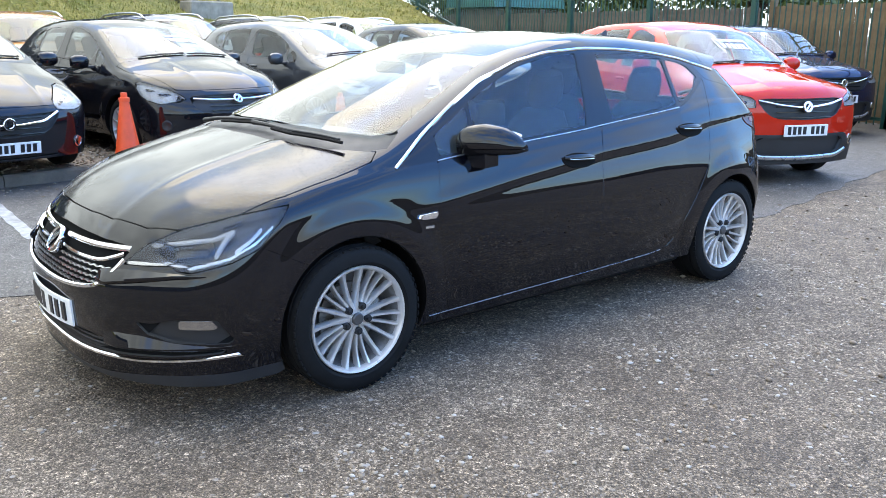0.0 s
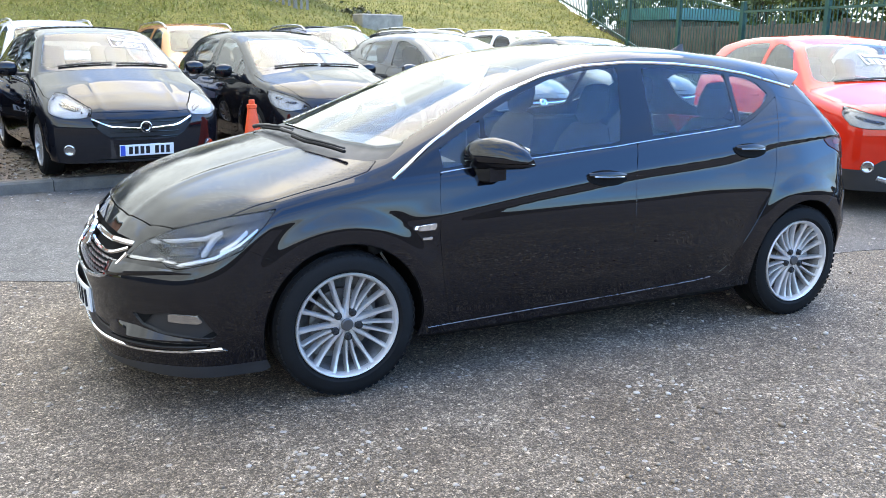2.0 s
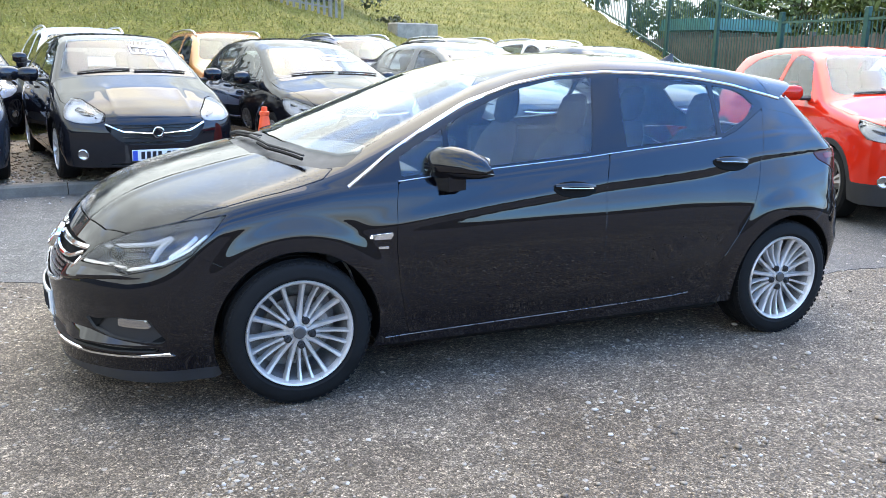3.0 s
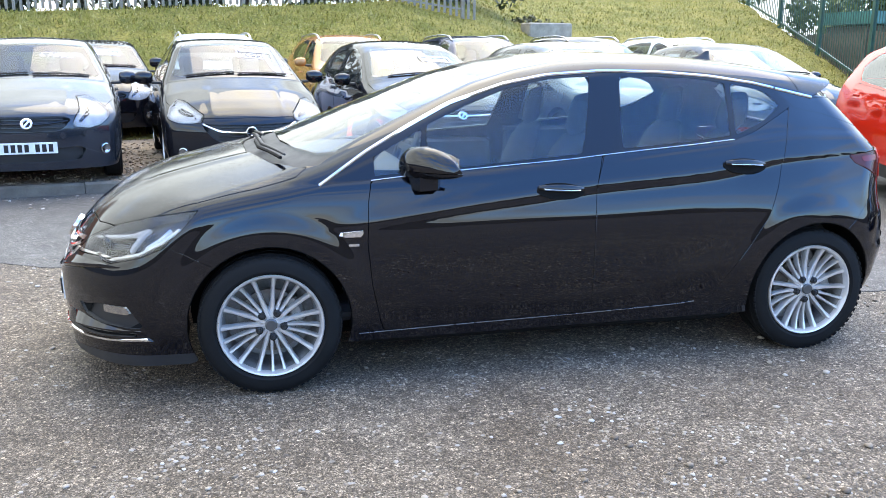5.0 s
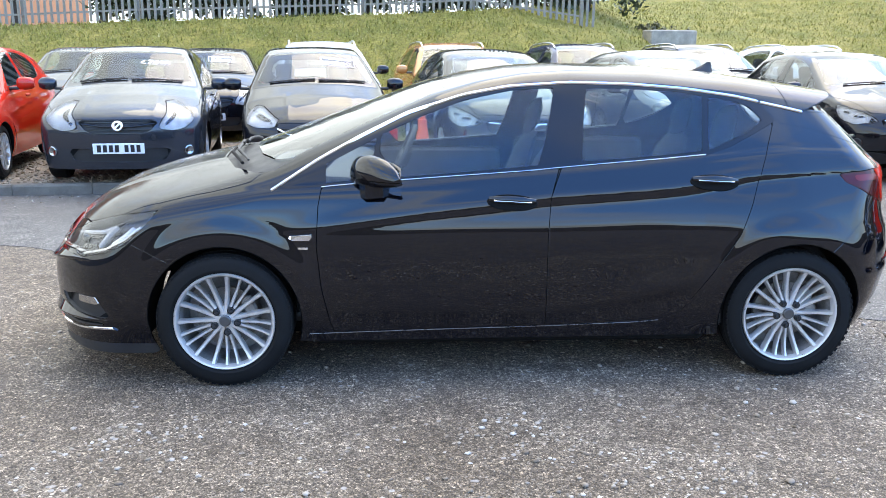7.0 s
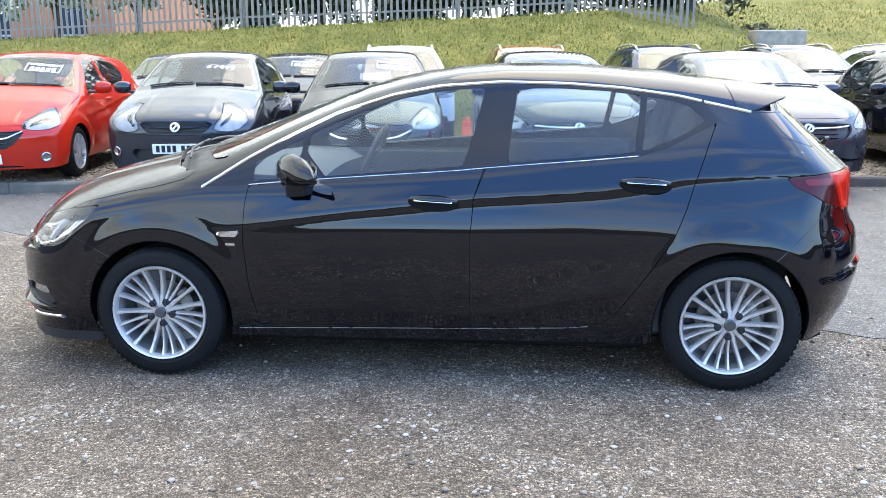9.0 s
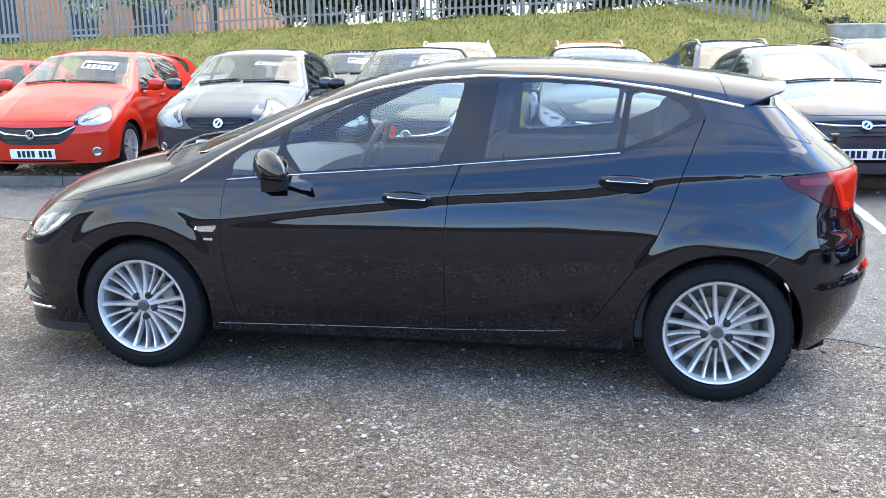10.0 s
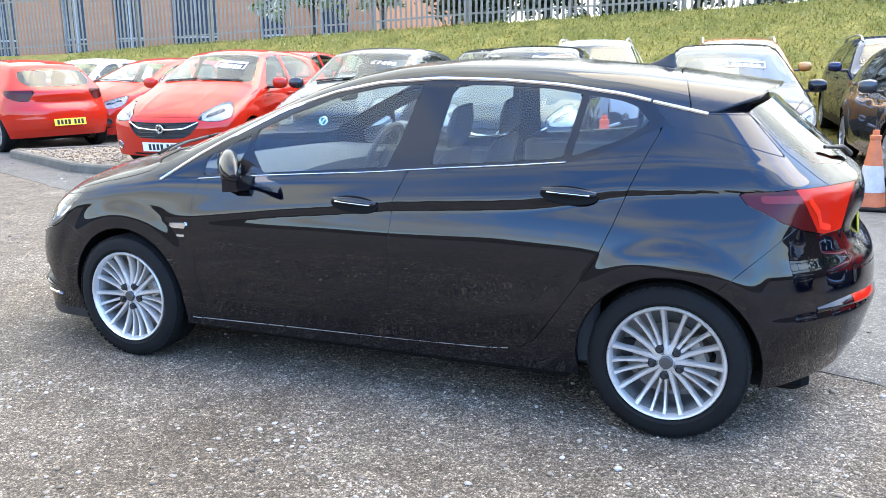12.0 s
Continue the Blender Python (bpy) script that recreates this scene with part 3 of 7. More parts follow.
def polyline_gap(u, v, path):
    pts = np.stack([u, v], 1)
    best = np.full(len(pts), 1e9)
    for (ax, ay), (bx, by) in zip(path, path[1:]):
        e = np.array([bx - ax, by - ay])
        w = pts - (ax, ay)
        t = np.clip((w @ e) / max(e @ e, 1e-12), 0, 1)
        best = np.minimum(best, np.linalg.norm(w - t[:, None] * e, axis=1))
    return best


def moved(mesh, d):
    """The piece of skin pushed out (or in) along its normals."""
    p, n, t = mesh
    return p + n * d, n, t


class Panels:
    """Takes pieces off a car's skin one after the other."""

    def __init__(s, shape, step):
        s.shape = shape
        m = shape.shell(step)
        m = cut(m, shape.low(m[0][:, 0]) - m[0][:, 2])[0]
        for ax in shape.axles:
            p = m[0]
            r = np.sqrt((p[:, 0] - ax) ** 2 + (p[:, 2] - shape.axle_z) ** 2)
            m = cut(m, np.maximum(r - shape.arch_r, 0.45 - np.abs(p[:, 1])))[1]
        s.rest = m

    def take(s, f, gap=0.002):
        inside, rest = cut(s.rest, f(s.rest[0]) + gap)
        if gap:
            rest = cut(rest, f(rest[0]) - gap)[1]
        s.rest = rest
        return inside


# ---- wheels ----
def tyre_mesh(r, w, rim):
    h = w / 2
    g = Geo()
    g.lathe([(rim, -h * 0.75), (rim + 0.012, -h * 0.94), (rim + 0.25 * (r - rim), -h), (rim + 0.6 * (r - rim), -h * 0.985), (r - 0.012, -h * 0.90),
             (r - 0.003, -h * 0.80), (r, -h * 0.62), (r - 0.006, -h * 0.60), (r - 0.006, -h * 0.52), (r, -h * 0.50), (r, -h * 0.08), (r - 0.006, -h * 0.06), (r - 0.006, h * 0.06), (r, h * 0.08),
             (r, h * 0.62), (r - 0.004, h * 0.82), (r - 0.02, h * 0.95), (rim + 0.3 * (r - rim), h), (rim, h * 0.75)], 72)
    for i in range(60):                      # shoulder blocks of the tread
        m = Matrix.Rotation(2 * math.pi * i / 60, 4, "Y")
        g.box((0, -h * 0.80, r - 0.0078), (0.020, h * 0.26, 0.006), m @ Matrix.Rotation(0.0, 4, "X"))
    return g.mesh("tyre", True)


def spoke_mesh(r0, r1, w0, w1, y0, y1):
    g = Geo()
    rings = []
    for k in range(6):
        s = k / 5
        r, w, y = r0 + (r1 - r0) * s, w0 + (w1 - w0) * s, y0 + (y1 - y0) * s ** 2.2 + 0.006 * math.sin(math.pi * s)
        if k == 5:
            w *= 1.5
        rings.append([(-w * 0.5, y + 0.034, r), (-w * 0.5, y + 0.008, r), (-w * 0.28, y, r), (w * 0.28, y, r), (w * 0.5, y + 0.008, r), (w * 0.5, y + 0.034, r)])
    g.loft(rings)
    return g.mesh("spoke", True)


def rim_mesh(rim, h, seg=64):
    g = Geo()
    g.lathe([(rim + 0.004, -h + 0.022), (rim + 0.007, -h + 0.008), (rim + 0.003, -h + 0.002), (rim - 0.004, -h + 0.004), (rim - 0.010, -h + 0.014), (rim - 0.014, -h + 0.030), (rim - 0.010, -h + 0.034)], seg)
    return g.mesh("rim", True)


WHEEL_R, WHEEL_W, RIM_R = 0.3125, 0.225, 0.2235
_g = Geo(); _g.lathe([(RIM_R - 0.008, -0.085), (RIM_R - 0.022, -0.055), (RIM_R - 0.026, 0.085), (0.06, 0.09)], 48)
M_BARREL = _g.mesh("rim_barrel", True)
M_TYRE, M_RIM = tyre_mesh(WHEEL_R, WHEEL_W, RIM_R), rim_mesh(RIM_R, WHEEL_W / 2)
M_LONG = spoke_mesh(0.030, 0.213, 0.024, 0.016, -0.080, -0.098)
M_SHORT = spoke_mesh(0.070, 0.211, 0.016, 0.012, -0.080, -0.097)
_g = Geo(); _g.lathe([(0.0, -0.084), (0.030, -0.084), (0.036, -0.074), (0.054, -0.072), (0.064, -0.066), (0.068, -0.04), (0.068, -0.01), (0.0, -0.01)], 40)
M_HUB = _g.mesh("hub", True)
_g = Geo(); _g.lathe([(0.0, -0.095), (0.022, -0.095), (0.026, -0.092), (0.028, -0.080)], 32)
M_CAP = _g.mesh("centre_cap", True)
_g = Geo(); _g.lathe([(0.0, -0.095), (0.0075, -0.095), (0.009, -0.092), (0.0095, -0.086), (0.0135, -0.085), (0.0155, -0.089), (0.0165, -0.086), (0.0165, -0.06)], 16)
M_BOLT = _g.mesh("wheel_bolt", True)
_g = Geo(); _g.lathe([(0.05, -0.010), (0.142, -0.010), (0.142, 0.012), (0.05, 0.012)], 48, close=True)
M_DISC = _g.mesh("brake_disc", True)
_g = Geo(); _g.box((0.118, 0.0, 0.0), (0.065, 0.10, 0.13), None, 0.012)
M_CALIPER = _g.mesh("brake_caliper", True)
BARREL = worn("rim barrel", (0.30, 0.29, 0.28), 0.45, 0.6, 0.3, 10, 80)
CAP_MARK = material("dark wheel cap", (0.10, 0.10, 0.10), 0.3, 0.6)


def fine_wheel(car, x, side, turn):
    """A multi-spoke alloy: five sets of a long pair and a short pair of spokes."""
    w = part("wheel", M_RIM, ALLOY, car, "silver twenty-spoke alloy wheel", m=pose(x, side * (0.792 if x < 0 else 0.778), WHEEL_R, 0, 0, 0 if side < 0 else 180))
    part("tyre", M_TYRE, RUBBER, w, "black rubber tyre")
    part("rim_barrel", M_BARREL, BARREL, w)
    part("hub", M_HUB, ALLOY, w)
    part("centre_cap", M_CAP, CAP_MARK, w)
    for k in range(5):
        for d in (-12, 12):
            part("spoke", M_LONG, ALLOY, w, m=pose(0, 0, 0, 0, turn + 72 * k + d, 0))
        for d in (-7, 7):
            part("spoke", M_SHORT, ALLOY, w, m=pose(0, 0, 0, 0, turn + 72 * k + 36 + d, 0))
        a = radians(turn + 72 * k + 36)
        part("wheel_bolt", M_BOLT, PLASTIC, w, m=pose(0.056 * math.sin(a), 0, 0.056 * math.cos(a)))
    part("brake_disc", M_DISC, BRAKE, w, m=pose(0, -0.005, 0))
    part("brake_caliper", M_CALIPER, BRAKE, w, m=pose(0, 0, 0, 0, -25 if side < 0 else 205, 0))
    return w


def arch_liner(car, shape, ax, r):
    n = 22
    ang = np.linspace(radians(-12), radians(192), n)
    for side in (-1, 1):
        rows = []
        for y, rr in ((0.99, r - 0.004), (0.84, r + 0.012), (0.55, r + 0.012)):
            o = np.stack([ax + rr * np.cos(ang), 0 * ang, np.maximum(0.2, shape.axle_z + rr * np.sin(ang))], 1)
            far = np.abs(shape.cast(o, np.tile([[0.0, side, 0.0]], (n, 1)))[:, 1]) - 0.003
            rows.append(np.stack([ax + rr * np.cos(ang), side * np.minimum(y, far), shape.axle_z + rr * np.sin(ang)], 1))
        g = Geo()
        vs = [tuple(rows[k][i]) for i in range(n) for k in range(3)]
        fs = [(i * 3 + k, i * 3 + k + 1, i * 3 + k + 4, i * 3 + k + 3) for i in range(n - 1) for k in range(2)]
        cap = len(vs)
        vs += [(ax + r * math.cos(a), side * 0.55, shape.axle_z + r * math.sin(a)) for a in ang]
        fs.append(tuple(range(cap, cap + n)))
        g.add(vs, fs)
        part("wheel_arch_liner", g, DARK, car)


def inner_skin(car, shape, windows, step=0.05, depth=0.014):
    m = Panels(shape, step).rest
    for f in windows:
        m = cut(m, f(m[0]) - 0.004)[1]
    skin("inner_body", moved(m, -depth), DARK, car, edge=0)


def number_plate(car, at, label, yellow=False, blue=False, w=0.52, h=0.111, bend=0.0):
    """A plate that faces -x at the pose given, its characters drawn as plain bars; bend: how far its ends lie back."""
    back = lambda y: bend * (2 * y / w) ** 2
    g = Geo(); g.loft([[(x + back(y), y, z) for x, z in ((-0.004, -h / 2 + 0.002), (-0.004, h / 2 - 0.002), (-0.002, h / 2), (0.004, h / 2), (0.004, -h / 2), (-0.002, -h / 2))] for y in np.linspace(-w / 2, w / 2, 13 if bend else 2)])
    pl = part("number_plate", g, PLATE_YELLOW if yellow else PLATE_WHITE, car, label, m=at, smooth=False)
    n, x0 = 7, -w / 2 + (0.075 if blue else 0.03)
    span = w / 2 - 0.03 - x0
    for k in range(n):
        slot = span / (n + 0.6)
        y = x0 + slot * (k + 0.5 + (0.6 if k > 3 else 0))
        g = Geo(); g.box((-0.0045 + back(y), -y, 0), (0.002 + 2 * abs(back(y) - back(y + slot * 0.3)), slot * 0.66, 0.076), None)
        part("bar", g, INK, pl, smooth=False)
    if blue:
        g = Geo(); g.box((-0.0045, w / 2 - 0.028, 0), (0.002, 0.045, h - 0.008))
        part("blue_strip", g, PLATE_BLUE, pl, smooth=False)
    return pl


def seat(car, x, y, mat=None):
    mat = mat or CLOTH
    def block(rows, name):
        g = Geo()
        rings = []
        for cx, cz, w, d in rows:
            rings.append([(cx + d * math.cos(t) * (0.8 + 0.2 * abs(math.cos(2 * t))), y + w * math.sin(t) * (0.85 + 0.15 * abs(math.sin(t))), cz + 0.02 * math.cos(t)) for t in (2 * math.pi * k / 16 for k in range(16))])
        g.loft(rings)
        part(name, g, mat, car, "dark grey cloth seat" if name == "seat" else "")
    block([(x, 0.36, 0.24, 0.24), (x, 0.44, 0.26, 0.27), (x - 0.01, 0.53, 0.26, 0.27), (x - 0.01, 0.56, 0.23, 0.24)], "seat")
    block([(x + 0.22, 0.52, 0.22, 0.06), (x + 0.25, 0.62, 0.26, 0.075), (x + 0.30, 0.80, 0.26, 0.07), (x + 0.36, 0.98, 0.22, 0.06), (x + 0.39, 1.05, 0.16, 0.045)], "backrest")
    block([(x + 0.39, 1.08, 0.10, 0.03), (x + 0.40, 1.11, 0.13, 0.045), (x + 0.415, 1.19, 0.125, 0.05), (x + 0.425, 1.25, 0.10, 0.035)], "headrest")


# ---- the dark hatchback in the middle of the yard ----
HATCH = CarShape(**ASTRA)
hatch = thing("hatchback_car", "glossy navy-black five-door hatchback wet with rain, parked on rough tarmac", "car")
pan = Panels(HATCH, 0.011)

CHROME_LINE = [(-1.105, 0.912), (-0.896, 1.043), (-0.692, 1.149), (-0.485, 1.247), (-0.22, 1.330), (-0.007, 1.369), (0.278, 1.388), (0.571, 1.381), (0.829, 1.362), (1.083, 1.327), (1.20, 1.300), (1.40, 1.258)]
BELT = [(-1.105, 0.912), (-0.879, 0.926), (-0.72, 0.941), (-0.456, 0.961), (-0.195, 0.979), (0.063, 0.996), (0.216, 1.011), (0.445, 1.030), (0.696, 1.049), (0.895, 1.067), (1.02, 1.104), (1.147, 1.162), (1.251, 1.21)]
DOOR_F = [(-0.877, 0.929), (-0.895, 0.844), (-0.905, 0.661), (-0.887, 0.472), (-0.851, 0.303), (-0.834, 0.252)]
DOOR_B = [(0.206, 1.008), (0.164, 0.885), (0.150, 0.706), (0.152, 0.278)]
DOOR_R = [(1.251, 1.21), (1.206, 1.11), (1.158, 0.992), (1.106, 0.844), (1.049, 0.707), (0.956, 0.565), (0.863, 0.431), (0.804, 0.348), (0.742, 0.307)]
GLASS_F = [(-0.606, 1.155), (-0.427, 1.233), (-0.217, 1.308), (-0.006, 1.352), (0.205, 1.366), (0.155, 1.151), (0.109, 1.019), (-0.196, 0.994), (-0.523, 0.968), (-0.618, 1.075)]
GLASS_T = [(-0.86, 1.025), (-0.63, 1.14), (-0.645, 1.065), (-0.672, 0.985), (-0.70, 0.958), (-0.86, 0.944)]
GLASS_R = [(0.357, 1.363), (0.571, 1.363), (0.777, 1.350), (0.918, 1.331), (0.880, 1.084), (0.696, 1.065), (0.313, 1.036), (0.328, 1.176)]
GLASS_Q = [(0.946, 1.327), (1.082, 1.304), (1.143, 1.282), (1.200, 1.222), (1.097, 1.157), (0.912, 1.087)]
SCREEN = [(-1.255, -0.05), (-1.24, 0.25), (-1.19, 0.48), (-1.10, 0.66), (-1.02, 0.715), (-0.70, 0.625), (-0.30, 0.525), (-0.325, 0.4), (-0.37, 0.2), (-0.38, -0.05)]
COWL = [(-1.42, -0.05), (-1.40, 0.30), (-1.30, 0.60), (-1.19, 0.745), (-1.10, 0.77), (-1.00, 0.72), (-1.10, 0.60), (-1.2, 0.3), (-1.2, -0.05)]
HOOD = [(-2.128, -0.05), (-2.126, 0.12), (-2.106, 0.321), (-2.049, 0.526), (-1.976, 0.645), (-1.838, 0.762), (-1.611, 0.812), (-1.381, 0.812), (-1.20, 0.80), (-1.15, 0.765), (-1.19, 0.745), (-1.30, 0.60), (-1.40, 0.30), (-1.42, -0.05)]
HEADLIGHT = [(-1.63, 0.610), (-1.50, 0.684), (-1.30, 0.742), (-1.004, 0.794), (-0.765, 0.824), (-0.796, 0.768), (-0.891, 0.672), (-1.02, 0.628), (-1.221, 0.594), (-1.30, 0.600), (-1.335, 0.617), (-1.50, 0.612)]
TAIL = [(0.765, 0.978), (0.988, 0.992), (1.42, 0.990), (1.60, 0.985), (1.47, 0.94), (1.375, 0.822), (1.21, 0.816), (1.06, 0.840), (0.924, 0.874), (0.788, 0.937)]
REAR_GLASS = [(-0.05, 1.305), (0.45, 1.295), (0.545, 1.265), (0.575, 1.14), (0.52, 1.068), (0.38, 1.048), (-0.05, 1.038)]
C_TRIM = [(1.185, 1.302), (1.285, 1.205), (1.437, 1.179), (1.70, 1.098), (1.56, 1.25), (1.41, 1.256)]
GRILLE = [(-0.05, 0.688), (0.28, 0.682), (0.48, 0.674), (0.53, 0.655), (0.505, 0.575), (0.43, 0.513), (0.31, 0.498), (0.15, 0.486), (-0.05, 0.482)]
MOUTH = [(-0.05, 0.315), (0.36, 0.318), (0.45, 0.308), (0.52, 0.288), (0.70, 0.288), (0.83, 0.296), (0.83, 0.280), (0.70, 0.264), (0.5, 0.254), (0.2, 0.252), (-0.05, 0.252)]
FOG_POD = [(0.60, 0.40), (0.66, 0.397), (0.73, 0.416), (0.825, 0.416), (0.846, 0.335), (0.84, 0.315), (0.715, 0.325), (0.64, 0.352)]


def band(path, half, plane="xz", sign=0, ymin=0.3, xmax=None):
    def f(p):
        u = {"xz": p[:, 0], "yz": np.abs(p[:, 1]), "cz": p[:, 0] + np.abs(p[:, 1]), "tz": p[:, 0] - np.abs(p[:, 1])}[plane]
        d = polyline_gap(u, p[:, 2], path) - half
        d = np.maximum(d, ymin - np.abs(p[:, 1])) if plane == "xz" else d
        d = np.maximum(d, -sign * p[:, 1]) if sign else d
        return np.maximum(d, p[:, 0] - xmax) if xmax is not None else d
    return f


SIDES = ((-1, "left"), (1, "right"))
windows = [top_poly(SCREEN, 0.9), back_poly(REAR_GLASS, 1.45)] + [side_poly(w) for w in (GLASS_F, GLASS_T, GLASS_R, GLASS_Q)]
skin("windscreen", pan.take(windows[0], 0.0), GLASS_FRONT, hatch, "clear windscreen with rain spots", 0.004)
skin("rear_window", pan.take(windows[1], 0.001), GLASS_SIDE, hatch, "sloping rear window", 0.004)
for sign, _ in SIDES:
    for poly in (GLASS_F, GLASS_R, GLASS_T, GLASS_Q):
        skin("side_window", moved(pan.take(side_poly(poly, sign), 0.0), -0.003), GLASS_SIDE, hatch, "", 0.004)
    skin("window_surround", pan.take(side_poly(CHROME_LINE[:-1] + [(1.262, 1.215)] + BELT[::-1][1:-1], sign), 0.0), GLOSSY, hatch, "gloss black window surround and pillars", 0.006)
    skin("pillar_trim", pan.take(side_poly(C_TRIM, sign), 0.0015), PAINT, hatch, "", 0.006)
    lamp = pan.take(corner_poly(HEADLIGHT, sign, 0.2), 0.002)
    hl = skin("headlight", lamp, LENS, hatch, "clear swept-back headlight", 0.004)
    skin("lamp_bucket", moved(lamp, -0.055), LAMP_BOWL, hl, edge=-0.05)
    for path, half, d, mt in (([(-1.60, 0.618), (-1.35, 0.627), (-1.23, 0.612), (-1.03, 0.644), (-0.91, 0.692), (-0.83, 0.75)], 0.0055, -0.006, LAMP_CHROME),
                              ([(-1.48, 0.687), (-1.126, 0.718), (-1.04, 0.742)], 0.0045, -0.012, LAMP_WHITE),
                              ([(-1.104, 0.657), (-1.056, 0.728), (-1.035, 0.742)], 0.010, -0.014, LAMP_WHITE),
                              ([(-1.005, 0.668), (-0.93, 0.706), (-0.888, 0.745)], 0.008, -0.016, LAMP_CHROME),
                              ([(-1.36, 0.70), (-1.15, 0.705), (-1.12, 0.65), (-1.33, 0.640)], 0.012, -0.03, GLOSSY)):
        piece = cut(lamp, band(path, half, "cz")(lamp[0]))[0]
        skin("reflector", moved(piece, d), mt, hl, edge=0.02)
    g = Geo(); g.lathe([(0.0, -0.03), (0.025, -0.024), (0.036, -0.008), (0.038, 0.03)], 28)
    q = HATCH.cast(np.array([[-1.6, sign * 0.42, 0.655]]), np.array([[-0.9, sign * 0.43, 0.0]]))[0]
    part("projector_lens", g, GLASS_DARK, hl, m=pose(q[0] + 0.055, q[1] - sign * 0.03, q[2], 0, 0, -65 if sign < 0 else -115))
    tl = pan.take(tail_poly(TAIL, sign), 0.002)
    inner, outer = cut(tl, (lambda p: p[:, 0] - np.abs(p[:, 1]) - 1.06 + (p[:, 2] - 0.94) * 0.9)(tl[0]))
    lampo = skin("tail_light", moved(inner, 0.004), LAMP_DARK, hatch, "wrap-round smoked and red tail light", 0.012)
    skin("red_lens", moved(outer, 0.005), LAMP_RED, lampo, edge=0.012)
    glow_bar = cut(inner, band([(0.86, 0.955), (0.98, 0.957), (1.12, 0.950)], 0.014, "tz")(inner[0]))[0]
    skin("light_bar", moved(glow_bar, 0.0055), LAMP_SOFT, lampo, edge=0)
    hook = cut(outer, band([(1.10, 0.945), (1.16, 0.90), (1.18, 0.85), (1.25, 0.84)], 0.012, "tz")(outer[0]))[0]
    skin("light_bar", moved(hook, 0.008), LAMP_BRIGHT, lampo, edge=0.003)
# bonnet, roof and tailgate
mouth_up = pan.take(front_poly(GRILLE, -1.8), 0.0)
skin("grille", moved(mouth_up, -0.03), DARK, hatch, "black mesh grille", -0.03)
skin("cowl", moved(pan.take(top_poly(COWL, 0.85), 0.002), -0.012), PLASTIC, hatch, "black plastic cowl under the windscreen", 0.01)
skin("bonnet", pan.take(top_poly(HOOD, 0.68), 0.0025), PAINT_WET, hatch, "navy-black bonnet beaded with rain", 0.008)
# the roof runs on past the rear window as a spoiler, with a dark underside
FAR_TAIL = CarShape(**{**ASTRA, "tail": ([0.1, 1.6], [2.3, 2.2], 0.02), "tail_curve": 0.0})
spoiler_at = lambda p: np.maximum(np.maximum(1.235 + 0.28 * p[:, 1] ** 2 - p[:, 0], 1.262 - p[:, 2]), np.abs(p[:, 1]) - 0.70)
skin("spoiler_underside", moved(pan.take(spoiler_at, 0.003), -0.014), GLOSSY, hatch, "", 0)
blade = FAR_TAIL.shell(0.014)
blade = cut(blade, spoiler_at(blade[0]) + 0.003)[0]
blade = cut(blade, np.maximum(blade[0][:, 0] - 1.652 + 0.20 * blade[0][:, 1] ** 2, 1.258 + np.clip(blade[0][:, 0] - 1.41, 0, 1) * 0.36 - blade[0][:, 2]))[0]
skin("spoiler", blade, PAINT_WET, hatch, "navy-black roof spoiler beaded with rain", 0.014)
skin("roof", pan.take(lambda p: np.maximum(np.maximum(-0.42 - p[:, 0] + 0.3 * p[:, 1] ** 2, 1.395 - p[:, 2]), np.abs(p[:, 1]) - 0.50), 0.0), PAINT_WET, hatch, "navy-black roof beaded with rain", 0)
skin("lower_grille", moved(pan.take(front_poly(MOUTH, -1.8), 0.001), -0.035), PLASTIC, hatch, "black lower air intake", -0.035)
for sign, _ in SIDES:
    pod = pan.take(lambda p: np.maximum(front_poly(FOG_POD, -1.75)(p), -sign * p[:, 1]), 0.0)
    skin("fog_light_pod", moved(pod, -0.022), PLASTIC, hatch, "black fog light recess", -0.022)
    lampf = cut(pod, poly_sdf(np.abs(pod[0][:, 1]), pod[0][:, 2], [(0.735, 0.376), (0.737, 0.408), (0.815, 0.408), (0.826, 0.374)]))[0]
    skin("fog_light", moved(lampf, -0.010), LAMP_CHROME, hatch, "clear fog light", 0.012)
for sign, side in SIDES:
    skin("front_door", pan.take(side_poly(BELT[1:7] + DOOR_B + DOOR_F[::-1][:-1], sign)), PAINT, hatch, "navy-black front door")
    skin("rear_door", pan.take(side_poly(BELT[6:] + DOOR_R[1:] + DOOR_B[::-1][:-1], sign)), PAINT, hatch, "navy-black rear door")
skin("tailgate", pan.take(back_poly([(-0.05, 1.30), (0.56, 1.27), (0.60, 1.12), (0.585, 1.01), (0.56, 0.97), (0.53, 0.80), (0.50, 0.66), (-0.05, 0.64)], 1.5), 0.0025), PAINT_WET, hatch, "navy-black tailgate")
skin("bumper_lip", pan.take(lambda p: np.maximum(p[:, 2] - 0.160 - 0.034 * ramp(np.abs(p[:, 1]), 0.3, 0.85), p[:, 0] + 1.6), 0.0), PLASTIC, hatch, "black plastic lip under the front bumper", 0.01)
skin("front_bumper", pan.take(lambda p: np.maximum(p[:, 0] + 1.752 - np.clip(0.68 - p[:, 2], -0.1, 0.3) * 2.0, p[:, 2] - 0.745), 0.0015), PAINT, hatch, "navy-black front bumper")
skin("rear_bumper", pan.take(lambda p: np.maximum(1.749 - (0.844 - p[:, 2]) * 1.11 - p[:, 0], p[:, 2] - 0.86), 0.002), PAINT, hatch, "navy-black rear bumper")
skin("body_shell", pan.rest, PAINT, hatch, "navy-black wings, pillars and sills", 0.004)
